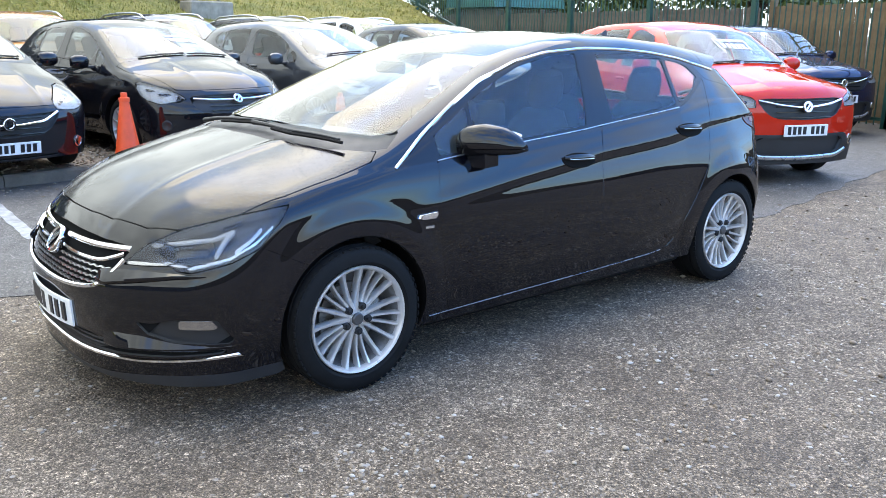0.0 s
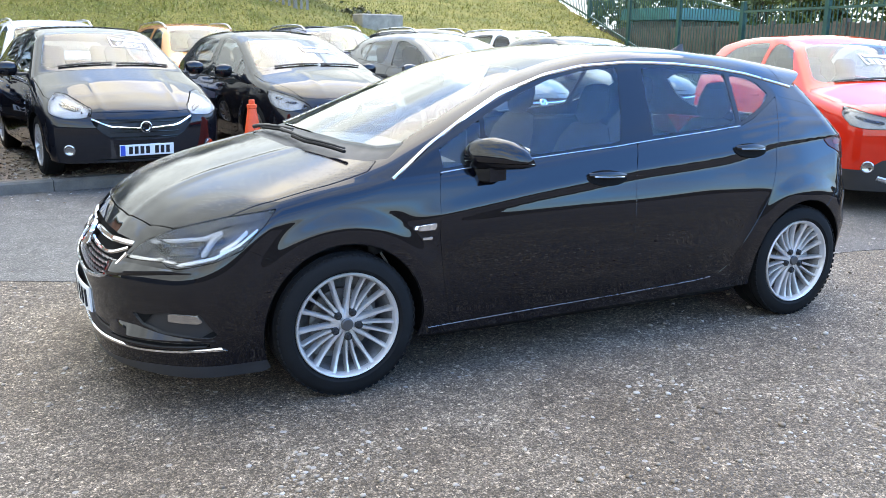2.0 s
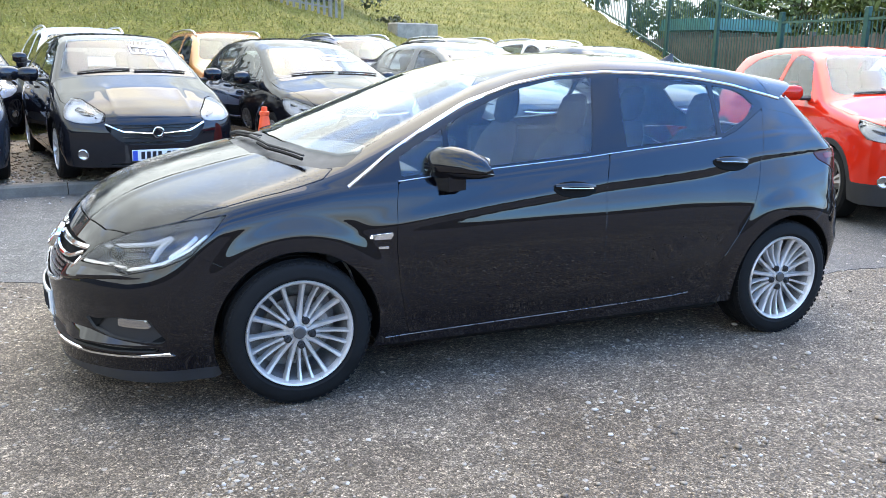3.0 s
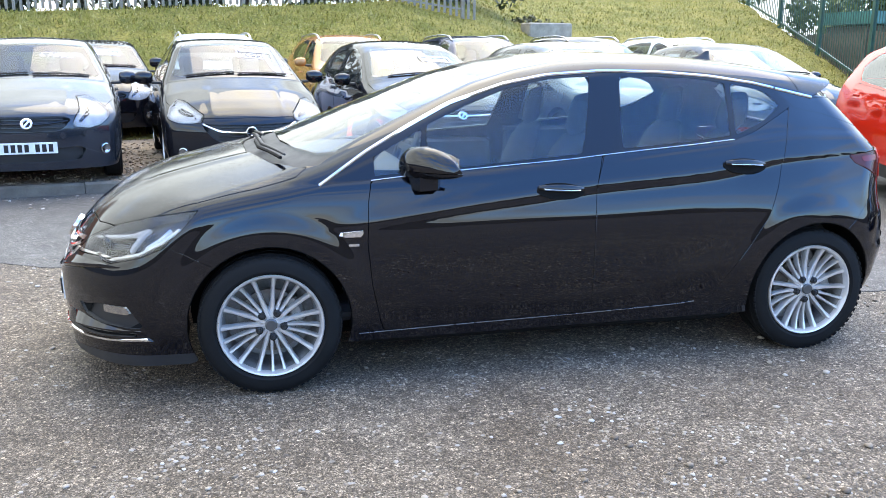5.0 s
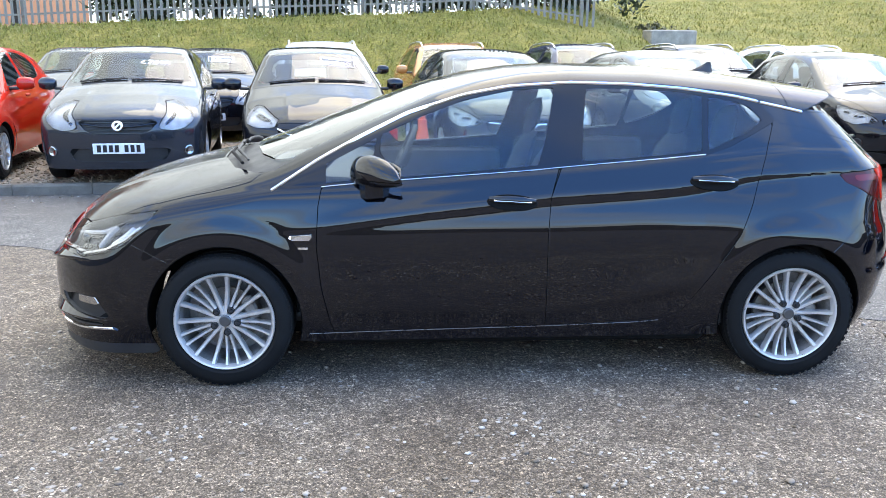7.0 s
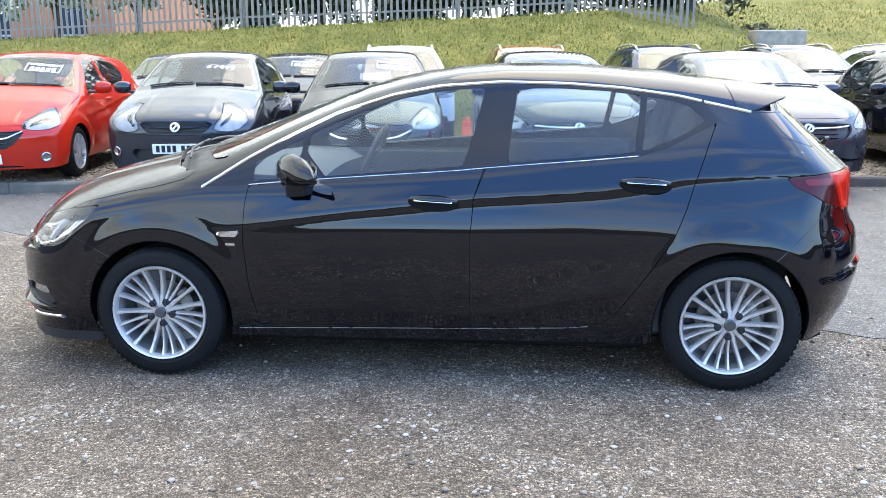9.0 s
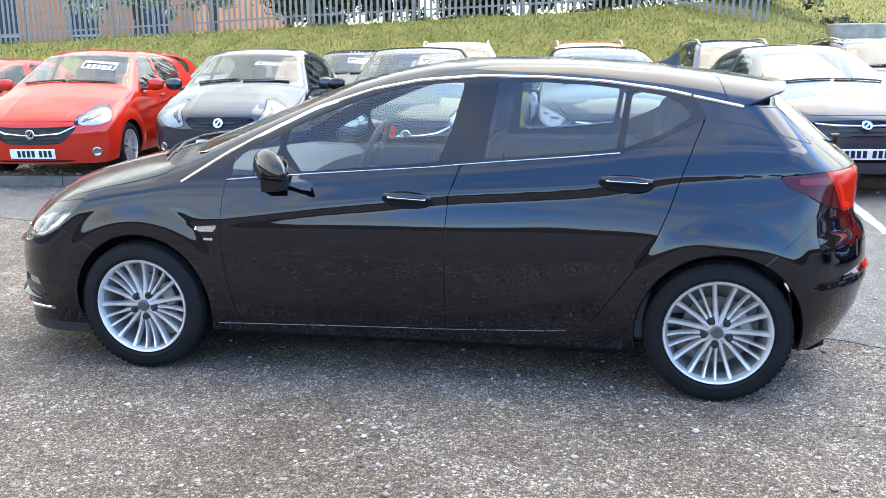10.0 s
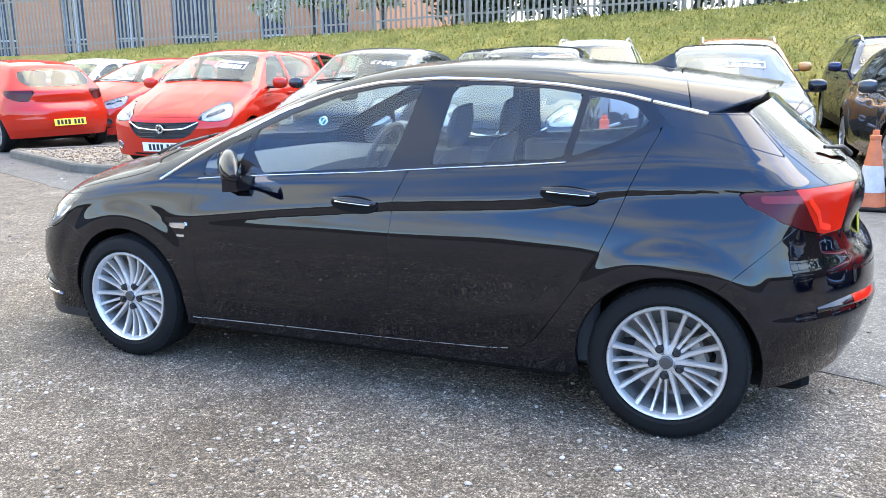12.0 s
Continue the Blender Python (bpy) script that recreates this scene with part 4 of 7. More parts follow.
open_parts = windows + [corner_poly(HEADLIGHT, 0, 0.2), tail_poly(TAIL), front_poly(GRILLE, -1.8), front_poly(MOUTH, -1.8), front_poly(FOG_POD, -1.75)]
inner_skin(hatch, HATCH, open_parts)
for ax in HATCH.axles:
    arch_liner(hatch, HATCH, ax, HATCH.arch_r)
for side in (-1, 1):
    fine_wheel(hatch, -1.331, side, -7)
    fine_wheel(hatch, 1.331, side, 6)


def on_skin(o, d, off=0.0, shape=None):
    """A place on the body where a ray from inside leaves it, and a pose there whose -x looks outwards."""
    s = shape or HATCH
    q = s.cast(np.array([o], float), np.array([d], float) / np.linalg.norm(d))
    n = Vector(s.normal(q)[0])
    at = Vector(q[0]) + n * off
    turn = n.to_track_quat("-X", "Z").to_matrix().to_4x4()
    return Matrix.Translation(at) @ turn


g = Geo(); g.box((0.15, 0, 0.19), (3.4, 1.1, 0.10), None, 0.03); g.box((0, 0, 0.21), (1.9, 1.66, 0.07), None, 0.02)
part("underbody", g, DARK, hatch)
number_plate(hatch, pose(-2.306, 0, 0.366, 0, -2, 0), "white front number plate", bend=0.028)
number_plate(hatch, pose(1.985, 0, 0.80, 0, 6, 180), "yellow rear number plate", True)
# round emblem on the grille
g = Geo(); g.lathe([(0.046, -0.006), (0.050, -0.013), (0.060, -0.011), (0.062, 0.0), (0.06, 0.02)], 36); g.box((0, -0.010, 0), (0.020, 0.006, 0.094), Matrix.Rotation(0.7, 4, "Y"), 0.002)
badge = part("emblem", g, CHROME, hatch, "round chrome emblem", m=on_skin((-1.6, 0, 0.618), (-1, 0, 0), 0.004) @ pose(0, 0, 0, 0, 0, -90))
g = Geo(); g.lathe([(0.0, -0.006), (0.047, -0.005), (0.047, 0.01)], 32)
part("emblem_field", g, GLOSSY, badge)
# mesh of the grille: short satin dashes in offset rows
g = Geo(); g.loft([[(dx, dy, dz + 0.30 * abs(dy) * -1 + 0.002) for dx, dz in ((-0.005, -0.003), (-0.005, 0.003), (0.005, 0.003), (0.005, -0.003))] for dy in (-0.019, -0.010, 0.0, 0.010, 0.019)])
M_DASH = g.mesh("grille_slat", False)
for r, z in enumerate((0.588, 0.568, 0.548, 0.528, 0.508)):
    reach = np.interp(z, [0.49, 0.51, 0.55, 0.59], [0.24, 0.40, 0.46, 0.49])
    for k in range(-12, 13):
        y = (k + 0.5 * (r % 2)) * 0.042
        if abs(y) < reach - 0.02 and not (abs(y) < 0.065 and z > 0.555):
            part("grille_slat", M_DASH, SATIN, hatch, m=on_skin((-1.6, y, z), (-1, 0, 0), -0.014))
for z in (0.268, 0.288, 0.306):
    g = Geo(); g.tube([on_skin((-1.6, y, z), (-1, 0, 0), -0.022).translation for y in np.linspace(-0.42, 0.42, 15)], 0.005, 6)
    part("intake_slat", g, PLASTIC, hatch)


def strip(path, half, thick, mat, car, name, label, plane="xz", sign=-1, off=0.002, shape=None):
    """A thin strip of metal laid along a line on the skin."""
    s = shape or HATCH
    pts = []
    for (ax, ay), (bx, by) in zip(path, path[1:]):
        n = max(2, int(math.hypot(bx - ax, by - ay) / 0.025))
        pts += [(ax + (bx - ax) * k / n, ay + (by - ay) * k / n) for k in range(n)]
    pts.append(path[-1])
    pts = np.array(pts)
    for _ in range(2):
        pts[1:-1] = (pts[:-2] + 2 * pts[1:-1] + pts[2:]) / 4
    tan = np.gradient(pts, axis=0)
    tan /= np.linalg.norm(tan, axis=1, keepdims=True)
    across = np.stack([-tan[:, 1], tan[:, 0]], 1)
    rows = []
    for q, h, lift in ((1, half, off), (0.5, half, off + thick), (-0.5, half, off + thick), (-1, half, off)):
        uv = pts + across * (q * h)
        o = np.zeros((len(uv), 3)); d = np.zeros((len(uv), 3))
        if plane == "xz":
            o[:, 0], o[:, 2], d[:, 1] = uv[:, 0], uv[:, 1], sign
        else:
            o[:, 0], o[:, 1], o[:, 2], d[:, 0] = -1.2, uv[:, 0], uv[:, 1], -1
        p = s.cast(o, d)
        rows.append(p + s.normal(p) * lift)
    g = Geo()
    g.loft([[tuple(r[k]) for r in rows] for k in range(len(pts))])
    return part(name, g, mat, car, label)


for sign in (-1, 1):
    strip(CHROME_LINE[:10] + [(1.19, 1.303)], 0.0068, 0.005, CHROME, hatch, "chrome_strip", "bright chrome strip over the windows", sign=sign)
    strip([(1.20, 1.300), (1.30, 1.279), (1.41, 1.255)], 0.0068, 0.005, CHROME, hatch, "chrome_strip", "bright chrome strip over the windows", sign=sign)
    strip(BELT[1:10], 0.0027, 0.003, SATIN, hatch, "chrome_strip", "thin chrome strip under the windows", sign=sign)
    strip([(-0.947, 0.244), (-0.403, 0.260), (0.159, 0.273), (0.599, 0.288), (0.69, 0.297)], 0.0014, 0.003, SATIN, hatch, "sill_strip", "thin chrome sill strip", sign=sign)
    # side repeater and trim emblem
    g = Geo(); g.loft([[(d, sign * y * w, z * w) for y, z in ((-0.052, -0.004), (-0.044, 0.011), (0.050, 0.018), (0.054, 0.004), (0.040, -0.013), (-0.03, -0.014))] for d, w in ((0.004, 1.06), (-0.006, 1.0), (-0.009, 0.85))])
    part("side_repeater", g, CHROME, hatch, "chrome side repeater", m=on_skin((-0.977, 0, 0.703), (0, sign, 0), 0.002))
    g = Geo(); g.box((0, 0, 0), (0.004, 0.045, 0.012), None, 0.001)
    part("trim_emblem", g, CHROME, hatch, "small chrome trim emblem", m=on_skin((-0.965, 0, 0.655), (0, sign, 0), 0.001))
    # door handles; a raised black disc behind each paints the shade of its recess
    for x, z in ((-0.017, 0.865), (0.926, 0.951)):
        m = on_skin((x, 0, z), (0, sign, 0), 0.0) @ Matrix.Rotation(-sign * 0.055, 4, "X")
        g = Geo()
        g.loft([[(-0.004 - 0.020 * math.sin(math.pi * k / 8) ** 0.7 + 0.007 * math.cos(t), -0.108 + 0.216 * k / 8, 0.006 + 0.017 * math.sin(t) * (0.55 + 0.45 * math.sin(math.pi * k / 8))) for t in (2 * math.pi * j / 10 for j in range(10))] for k in range(9)])
        h = part("door_handle", g, PAINT, hatch, "navy-black pull handle with a thin bright line", m=m)
        g = Geo(); g.loft([[(-0.024 - 0.006 * math.sin(math.pi * k / 8), -0.085 + 0.17 * k / 8, 0.004 + dz) for dz in (-0.0085, -0.0062)] + [(-0.018, -0.085 + 0.17 * k / 8, 0.004)] for k in range(9)])
        part("handle_strip", g, SATIN, h)
        g = Geo(); g.lathe([(0.0, 0.007), (0.045, 0.007), (0.053, 0.0055), (0.055, -0.004)], 32, Matrix.Diagonal((2.15, 1, 0.70, 1)))
        part("handle_recess", g, DARK, h, m=pose(0.002, 0, -0.006, 0, 0, 90))
    # door mirrors
    g = Geo()
    rings = []
    for k, (y, w, h, cx, cz) in enumerate(((0.862, 0.03, 0.045, -0.730, 0.985), (0.868, 0.050, 0.060, -0.727, 0.987), (0.90, 0.062, 0.070, -0.712, 0.992), (0.96, 0.068, 0.072, -0.675, 0.996),
                                       (1.02, 0.062, 0.060, -0.625, 0.994), (1.06, 0.048, 0.040, -0.590, 0.986), (1.085, 0.022, 0.016, -0.566, 0.980))):
        ring = []
        for j in range(24):
            t = 2 * math.pi * j / 24
            c, s = math.cos(t), math.sin(t)
            px = w * math.copysign(abs(c) ** 0.9, c)
            ring.append((cx + 0.03 + 1.1 * (px if px < 0 else px * 0.72), sign * (0.805 + (y - 0.862) * 1.0), cz - 0.010 + (1.28 if s > 0 else 0.72) * h * math.copysign(abs(s) ** (1.0 if s > 0 else 0.7), s)))
        rings.append(ring)
    split = 0.972
    g.loft([[(x, y, max(z, split)) for x, y, z in r] for r in rings])
    mir = part("door_mirror", g, PAINT, hatch, "navy-black door mirror with a black lower shell")
    g = Geo(); g.loft([[(x + 0.003, y, min(z, split - 0.003)) for x, y, z in r] for r in rings])
    part("lower_shell", g, GLOSSY, mir)
    g = Geo(); g.loft([[(x, sign * y, z) for x, y, z in r] for r in (
        [(-0.72, 0.82, 0.900), (-0.56, 0.82, 0.905), (-0.56, 0.82, 0.955), (-0.72, 0.82, 0.950)],
        [(-0.70, 0.87, 0.885), (-0.58, 0.87, 0.890), (-0.58, 0.87, 0.955), (-0.70, 0.87, 0.955)],
        [(-0.68, 0.925, 0.885), (-0.60, 0.925, 0.890), (-0.60, 0.925, 0.95), (-0.68, 0.925, 0.95)])])
    part("mirror_foot", g, GLOSSY, mir)
    g = Geo(); g.loft([[(cx, sign * y, 0.994 + h * q) for q in (-1, 1)] + [(cx - 0.012, sign * y, 0.994)] for cx, y, h in ((-0.630, 0.845, 0.042), (-0.608, 0.875, 0.056), (-0.555, 0.945, 0.054), (-0.522, 0.99, 0.036))])
    part("mirror_glass", g, CHROME, mir, "mirror glass")

# shark fin aerial
m = on_skin((1.12, 0, 0.9), (0, 0, 1), 0.0)
base = m.translation
g = Geo()
g.loft([[(base.x + x0 + (x1 - x0) * (0.5 - 0.5 * math.cos(t)), w * math.sin(t), base.z + z) for t in (2 * math.pi * k / 16 for k in range(16))] for z, x0, x1, w in
        ((-0.01, -0.055, 0.075, 0.026), (0.008, -0.045, 0.07, 0.021), (0.022, -0.01, 0.066, 0.011), (0.038, 0.022, 0.064, 0.006), (0.050, 0.042, 0.062, 0.003))])
part("aerial_fin", g, PLASTIC, hatch, "shark-fin aerial")
# wipers at the foot of the windscreen
for a, b, c in (((-1.335, 0.50, 1.0), (-1.335, 0.10, 1.01), (-1.31, -0.12, 1.02)), ((-1.345, -0.05, 1.01), (-1.325, -0.35, 1.01), (-1.235, -0.62, 1.005))):
    pts = [Vector(a), Vector(b), Vector(c)]
    path = []
    for p in [pts[0].lerp(pts[1], k / 4) for k in range(4)] + [pts[1].lerp(pts[2], k / 4) for k in range(5)]:
        q = HATCH.cast(np.array([[p.x, p.y, 0.7]]), np.array([[0, 0, 1.0]]))[0]
        path.append((q[0], q[1], q[2] + 0.022))
    g = Geo(); g.tube(path, [0.012, 0.010, 0.009, 0.008, 0.008, 0.007, 0.007, 0.006, 0.005], 8)
    w = part("wiper", g, PLASTIC, hatch, "black windscreen wiper")
    g = Geo(); g.tube([(x - 0.02, y - 0.05, z - 0.008) for x, y, z in path[2:]], 0.008, 6)
    part("wiper_blade", g, RUBBER, w)
p = on_skin((1.4, -0.05, 1.045), (1, 0, 0), 0.02).translation
q = on_skin((1.4, -0.36, 1.10), (1, 0, 0), 0.02).translation
g = Geo(); g.tube([p, p.lerp(q, 0.5) + Vector((0.02, 0, 0.015)), q], [0.016, 0.010, 0.007], 8)
part("rear_wiper", g, PLASTIC, hatch, "black rear wiper")
# cabin
for y in (-0.36, 0.36):
    seat(hatch, -0.14, y)
    seat(hatch, 0.74, y * 0.95)
g = Geo(); g.box((0.2, 0, 0.30), (2.6, 1.5, 0.08), None, 0.03); g.box((1.45, 0, 0.62), (0.55, 1.2, 0.35), None, 0.06)
part("cabin_floor", g, CABIN, hatch)
g = Geo()
g.loft([[(x, y, z + 0.02 * math.cos(3 * y)) for x, z in ((-1.20, 0.93), (-0.95, 0.965), (-0.72, 0.955), (-0.62, 0.90), (-0.63, 0.70), (-1.15, 0.55))] for y in np.linspace(-0.68, 0.68, 9)])
part("dashboard", g, CABIN, hatch, "dark grey dashboard")
g = Geo(); g.lathe([(0.185 + 0.017 * math.cos(t), 0.017 * math.sin(t)) for t in (2 * math.pi * k / 10 for k in range(10))], 40, close=True)
g.box((0, 0, 0), (0.34, 0.02, 0.05), None, 0.008); g.box((0, 0, -0.09), (0.05, 0.02, 0.16), None, 0.008); g.box((0, -0.02, 0), (0.14, 0.05, 0.13), None, 0.02)
part("steering_wheel", g, CABIN, hatch, "dark steering wheel", m=pose(-0.50, 0.36, 0.93, 0, 0, 90) @ Matrix.Rotation(radians(25), 4, "X"))
for sign in (-1, 1):
    for x0, x1, zt in ((-0.86, 0.13, 0.955), (0.22, 1.05, 1.02)):
        g = Geo(); g.box(((x0 + x1) / 2, sign * 0.79, 0.62), (x1 - x0, 0.05, 2 * (zt - 0.64)), None, 0.02)
        part("door_card", g, CABIN, hatch)
g = Geo(); g.box((0, 0, 0), (0.03, 0.22, 0.06), None, 0.012)
part("rear_view_mirror", g, CABIN, hatch, m=pose(-0.52, 0, 1.285, 0, 0, 8))

# chrome of the front
strip([(-0.525, 0.625), (-0.505, 0.575), (-0.43, 0.512), (-0.31, 0.496), (-0.15, 0.484), (0.0, 0.480), (0.15, 0.484), (0.31, 0.496), (0.43, 0.512), (0.505, 0.575), (0.525, 0.625)], 0.010, 0.008, CHROME, hatch, "grille_frame", "chrome surround of the grille", "yz", off=-0.002)
for q in (-1, 1):
    strip([(q * 0.075, 0.655), (q * 0.30, 0.657), (q * 0.525, 0.664)], 0.011, 0.008, CHROME, hatch, "grille_bar", "chrome grille bar", "yz", off=-0.006)
    strip([(q * 0.080, 0.614), (q * 0.28, 0.607), (q * 0.42, 0.611), (q * 0.505, 0.645)], 0.008, 0.007, CHROME, hatch, "grille_bar", "chrome grille bar", "yz", off=-0.008)
strip([(-0.844, 0.270), (-0.77, 0.258), (-0.607, 0.242), (-0.369, 0.240), (-0.127, 0.240), (0.127, 0.240), (0.369, 0.240), (0.607, 0.242), (0.77, 0.258), (0.844, 0.270)], 0.008, 0.007, CHROME, hatch, "bumper_strip", "chrome strip along the lower bumper", "yz", off=0.001)


def shelf(rows, car, name, label, plane="yz", mat=None):
    """A facet that stands proud of the skin at its lower edge: rows of (across, upper z, lower z, lift)."""
    us, his, los, ups = (np.array(c) for c in zip(*rows))
    n = 24
    k = np.linspace(us[0], us[-1], n)
    order = np.argsort(us)
    f = lambda c: np.interp(k, us[order], c[order])
    hi, lo, up = f(his), f(los), f(ups)
    lines = []
    for z, lift in ((hi, 0 * up - 0.004), (hi, 0 * up + 0.001), (lo + 0.006, up), (lo, up * 0.97), (lo - 0.005, up * 0.75), (lo - 0.012, 0 * up - 0.004)):
        o, d = np.zeros((n, 3)), np.zeros((n, 3))
        if plane == "yz":
            o[:, 0], o[:, 1], o[:, 2], d[:, 0] = -1.2, k, z, -1
        else:                              # round a rear corner, along x - |y|
            sg = np.sign(us[0] + 1e-9) if plane == "tz+" else -1
            o[:, 0], o[:, 1], o[:, 2] = k, 0.0, z
            d[:, 0], d[:, 1] = 0.7071, 0.7071 * sg
        p = HATCH.cast(o, d, 2.5)
        lines.append(p + HATCH.normal(p) * lift[:, None])
    g = Geo()
    g.loft([[tuple(r[i]) for r in lines] for i in range(n)])
    return part(name, g, mat or PAINT, car, label)


for q in (-1, 1):
    shelf([(q * 0.455, 0.338, 0.292, 0.006), (q * 0.52, 0.346, 0.292, 0.022), (q * 0.62, 0.345, 0.297, 0.026), (q * 0.71, 0.326, 0.300, 0.020), (q * 0.84, 0.308, 0.304, 0.001)], hatch, "bumper_blade", "glossy winglet of the bumper")
    shelf([(q * 0.43, 0.578, 0.540, 0.004), (q * 0.47, 0.588, 0.535, 0.020), (q * 0.60, 0.596, 0.558, 0.020), (q * 0.72, 0.592, 0.578, 0.010), (q * 0.80, 0.588, 0.585, 0.000)], hatch, "bumper_ledge", "")
    plane = "tz+" if q > 0 else "tz-"
    shelf([(1.14, 0.548, 0.536, 0.004), (1.30, 0.560, 0.536, 0.014), (1.44, 0.566, 0.534, 0.016)], hatch, "bumper_ledge", "", plane)
    shelf([(1.445, 0.566, 0.534, 0.016), (1.60, 0.562, 0.528, 0.016), (1.78, 0.552, 0.524, 0.008)], hatch, "rear_reflector", "red reflector in the rear bumper", plane, LAMP_RED)

# ---- the yard ----
def tarmac(name, wet):
    m = material(name, (0.1, 0.1, 0.1), 0.8)
    at = place_of(m)
    b = bsdf(m)
    broad, mid, fine = noisy(m, at, 0.7, 5.0), noisy(m, at, 5.0, 5.0), noisy(m, at, 160.0, 2.0)
    chip = cells(m, at, 75.0, "Color")
    grit = cells(m, at, 190.0, "Color")
    sep3 = m.node_tree.nodes.new("ShaderNodeSeparateColor")
    wire(m, grit, sep3.inputs["Color"])
    edge = cells(m, at, 75.0)
    big = cells(m, at, 34.0, "Color")
    bigd = cells(m, at, 34.0)
    sep = m.node_tree.nodes.new("ShaderNodeSeparateColor")
    wire(m, chip, sep.inputs["Color"])
    sep2 = m.node_tree.nodes.new("ShaderNodeSeparateColor")
    wire(m, big, sep2.inputs["Color"])
    if wet:
        base = ramp_of(m, broad, [(0.3, (0.073, 0.070, 0.067)), (0.7, (0.120, 0.115, 0.108))])
        stones = ramp_of(m, sep.outputs["Red"], [(0.0, (0.75, 0.75, 0.75)), (0.85, (1.05, 1.05, 1.05)), (1.0, (1.9, 1.85, 1.8))])
    else:
        base = ramp_of(m, broad, [(0.25, (0.094, 0.073, 0.054)), (0.5, (0.140, 0.116, 0.092)), (0.75, (0.182, 0.160, 0.133))])
        stones = ramp_of(m, sep.outputs["Red"], [(0.0, (0.62, 0.60, 0.57)), (0.6, (0.98, 0.96, 0.94)), (0.88, (1.3, 1.28, 1.25)), (1.0, (2.2, 2.16, 2.1))])
    col = blend(m, 1.0, base, stones, "MULTIPLY")
    col = blend(m, 1.0, col, ramp_of(m, sep3.outputs["Green"], [(0.0, (0.36, 0.34, 0.32)), (0.7, (1.05, 1.03, 1.0)), (1.0, (2.5, 2.45, 2.35))]), "MULTIPLY")
    col = blend(m, 1.0, col, ramp_of(m, mid, [(0.3, (0.72, 0.71, 0.7)), (0.7, (1.15, 1.15, 1.15))]), "MULTIPLY")
    if not wet:
        spot = ramp_of(m, sep2.outputs["Green"], [(0.86, (0, 0, 0)), (0.89, (1, 1, 1))])
        near = ramp_of(m, bigd, [(0.32, (1, 1, 1)), (0.42, (0, 0, 0))])
        where = ramp_of(m, mid, [(0.48, (0, 0, 0)), (0.6, (1, 1, 1))])
        f = blend(m, 1.0, blend(m, 1.0, spot, near, "MULTIPLY"), where, "MULTIPLY")
        col = blend(m, f, col, (0.30, 0.28, 0.255))
    wire(m, col, b.inputs["Base Color"])
    if wet:
        wire(m, ramp_of(m, broad, [(0.35, (0.5,) * 3), (0.65, (0.72,) * 3)]), b.inputs["Roughness"])
    else:
        wire(m, ramp_of(m, broad, [(0.3, (0.6,) * 3), (0.6, (0.85,) * 3)]), b.inputs["Roughness"])
    b.inputs["Specular IOR Level"].default_value = 0.3
    h = ramp_of(m, edge, [(0.0, (1, 1, 1)), (0.6, (0, 0, 0))])
    n1 = bump(m, mid, 0.35, 0.012)
    n2 = bump(m, h, 0.25 if wet else 0.75, 0.004 if wet else 0.008, n1)
    wire(m, bump(m, fine, 0.6, 0.003, n2), b.inputs["Normal"])
    return m


ROUGH, SMOOTH = tarmac("rough weathered tarmac", False), tarmac("damp smooth tarmac", True)
WHITE_LINE = worn("worn white road paint", (0.33, 0.33, 0.315), 0.6, 0, 0.45, 9, 60, 0.3, 0.002)
STONE = worn("kerb concrete", (0.135, 0.115, 0.09), 0.85, 0, 0.3, 5, 90, 0.5, 0.003)
rng = np.random.default_rng(4)


def sheet(name, poly, z, mat, label, category, parent=None, kind="structure"):
    g = Geo(); g.add([(x, y, z) for x, y in poly], [tuple(range(len(poly)))])
    return tagged(part(name, g, mat, parent, smooth=False), label, category, kind=kind)


g = Geo(); g.add([(-400, -400, 0), (400, -400, 0), (400, 400, 0), (-400, 400, 0)], [(0, 1, 2, 3)])
tagged(part("ground", g, ROUGH, None, smooth=False), "rough weathered tarmac with pale stone chips showing", "ground", kind="structure")
SEAM = [(-14, 6.6), (-3.4, 2.05), (-2.3, 1.45), (0.0, 0.72), (2.3, -0.02), (3.6, 0.0), (5.6, 0.36), (14, 1.6)]
edge = []
for (ax, ay), (bx, by) in zip(SEAM, SEAM[1:]):
    for k in range(24):
        s = k / 24
        edge.append((ax + (bx - ax) * s, ay + (by - ay) * s + 0.03 * math.sin(7.1 * (ax + (bx - ax) * s)) + float(rng.normal(0, 0.008))))
edge.append(SEAM[-1])
g = Geo()
n = len(edge)
g.add([(x, y, 0.004) for x, y in edge] + [(x, 30.0, 0.004) for x, y in edge] + [(x, y, -0.01) for x, y in edge],
      [(i, i + 1, n + i + 1, n + i) for i in range(n - 1)] + [(i, 2 * n + i, 2 * n + i + 1, i + 1) for i in range(n - 1)])
tagged(part("road", g, SMOOTH, None, smooth=False), "smoother damp grey tarmac beyond a ragged seam", "road", kind="structure")
for x, y0, y1, dx in ((-1.68, 2.75, 4.7, 0.05), (3.18, 3.0, 5.35, 0.06)):
    g = Geo()
    ys = np.linspace(y0, y1, 16)
    ragged = rng.normal(0, 0.006, (16, 2))
    g.add([(x - 0.05 + dx * (y - y0) + r[0], y, 0.008) for y, r in zip(ys, ragged)] + [(x + 0.05 + dx * (y - y0) + r[1], y, 0.008) for y, r in zip(ys, ragged)],
          [(i, 16 + i, 17 + i, i + 1) for i in range(15)])
    tagged(part("bay_line", g, WHITE_LINE, None, smooth=False), "worn white parking bay line on the tarmac", "road marking", group="bay lines", kind="structure")

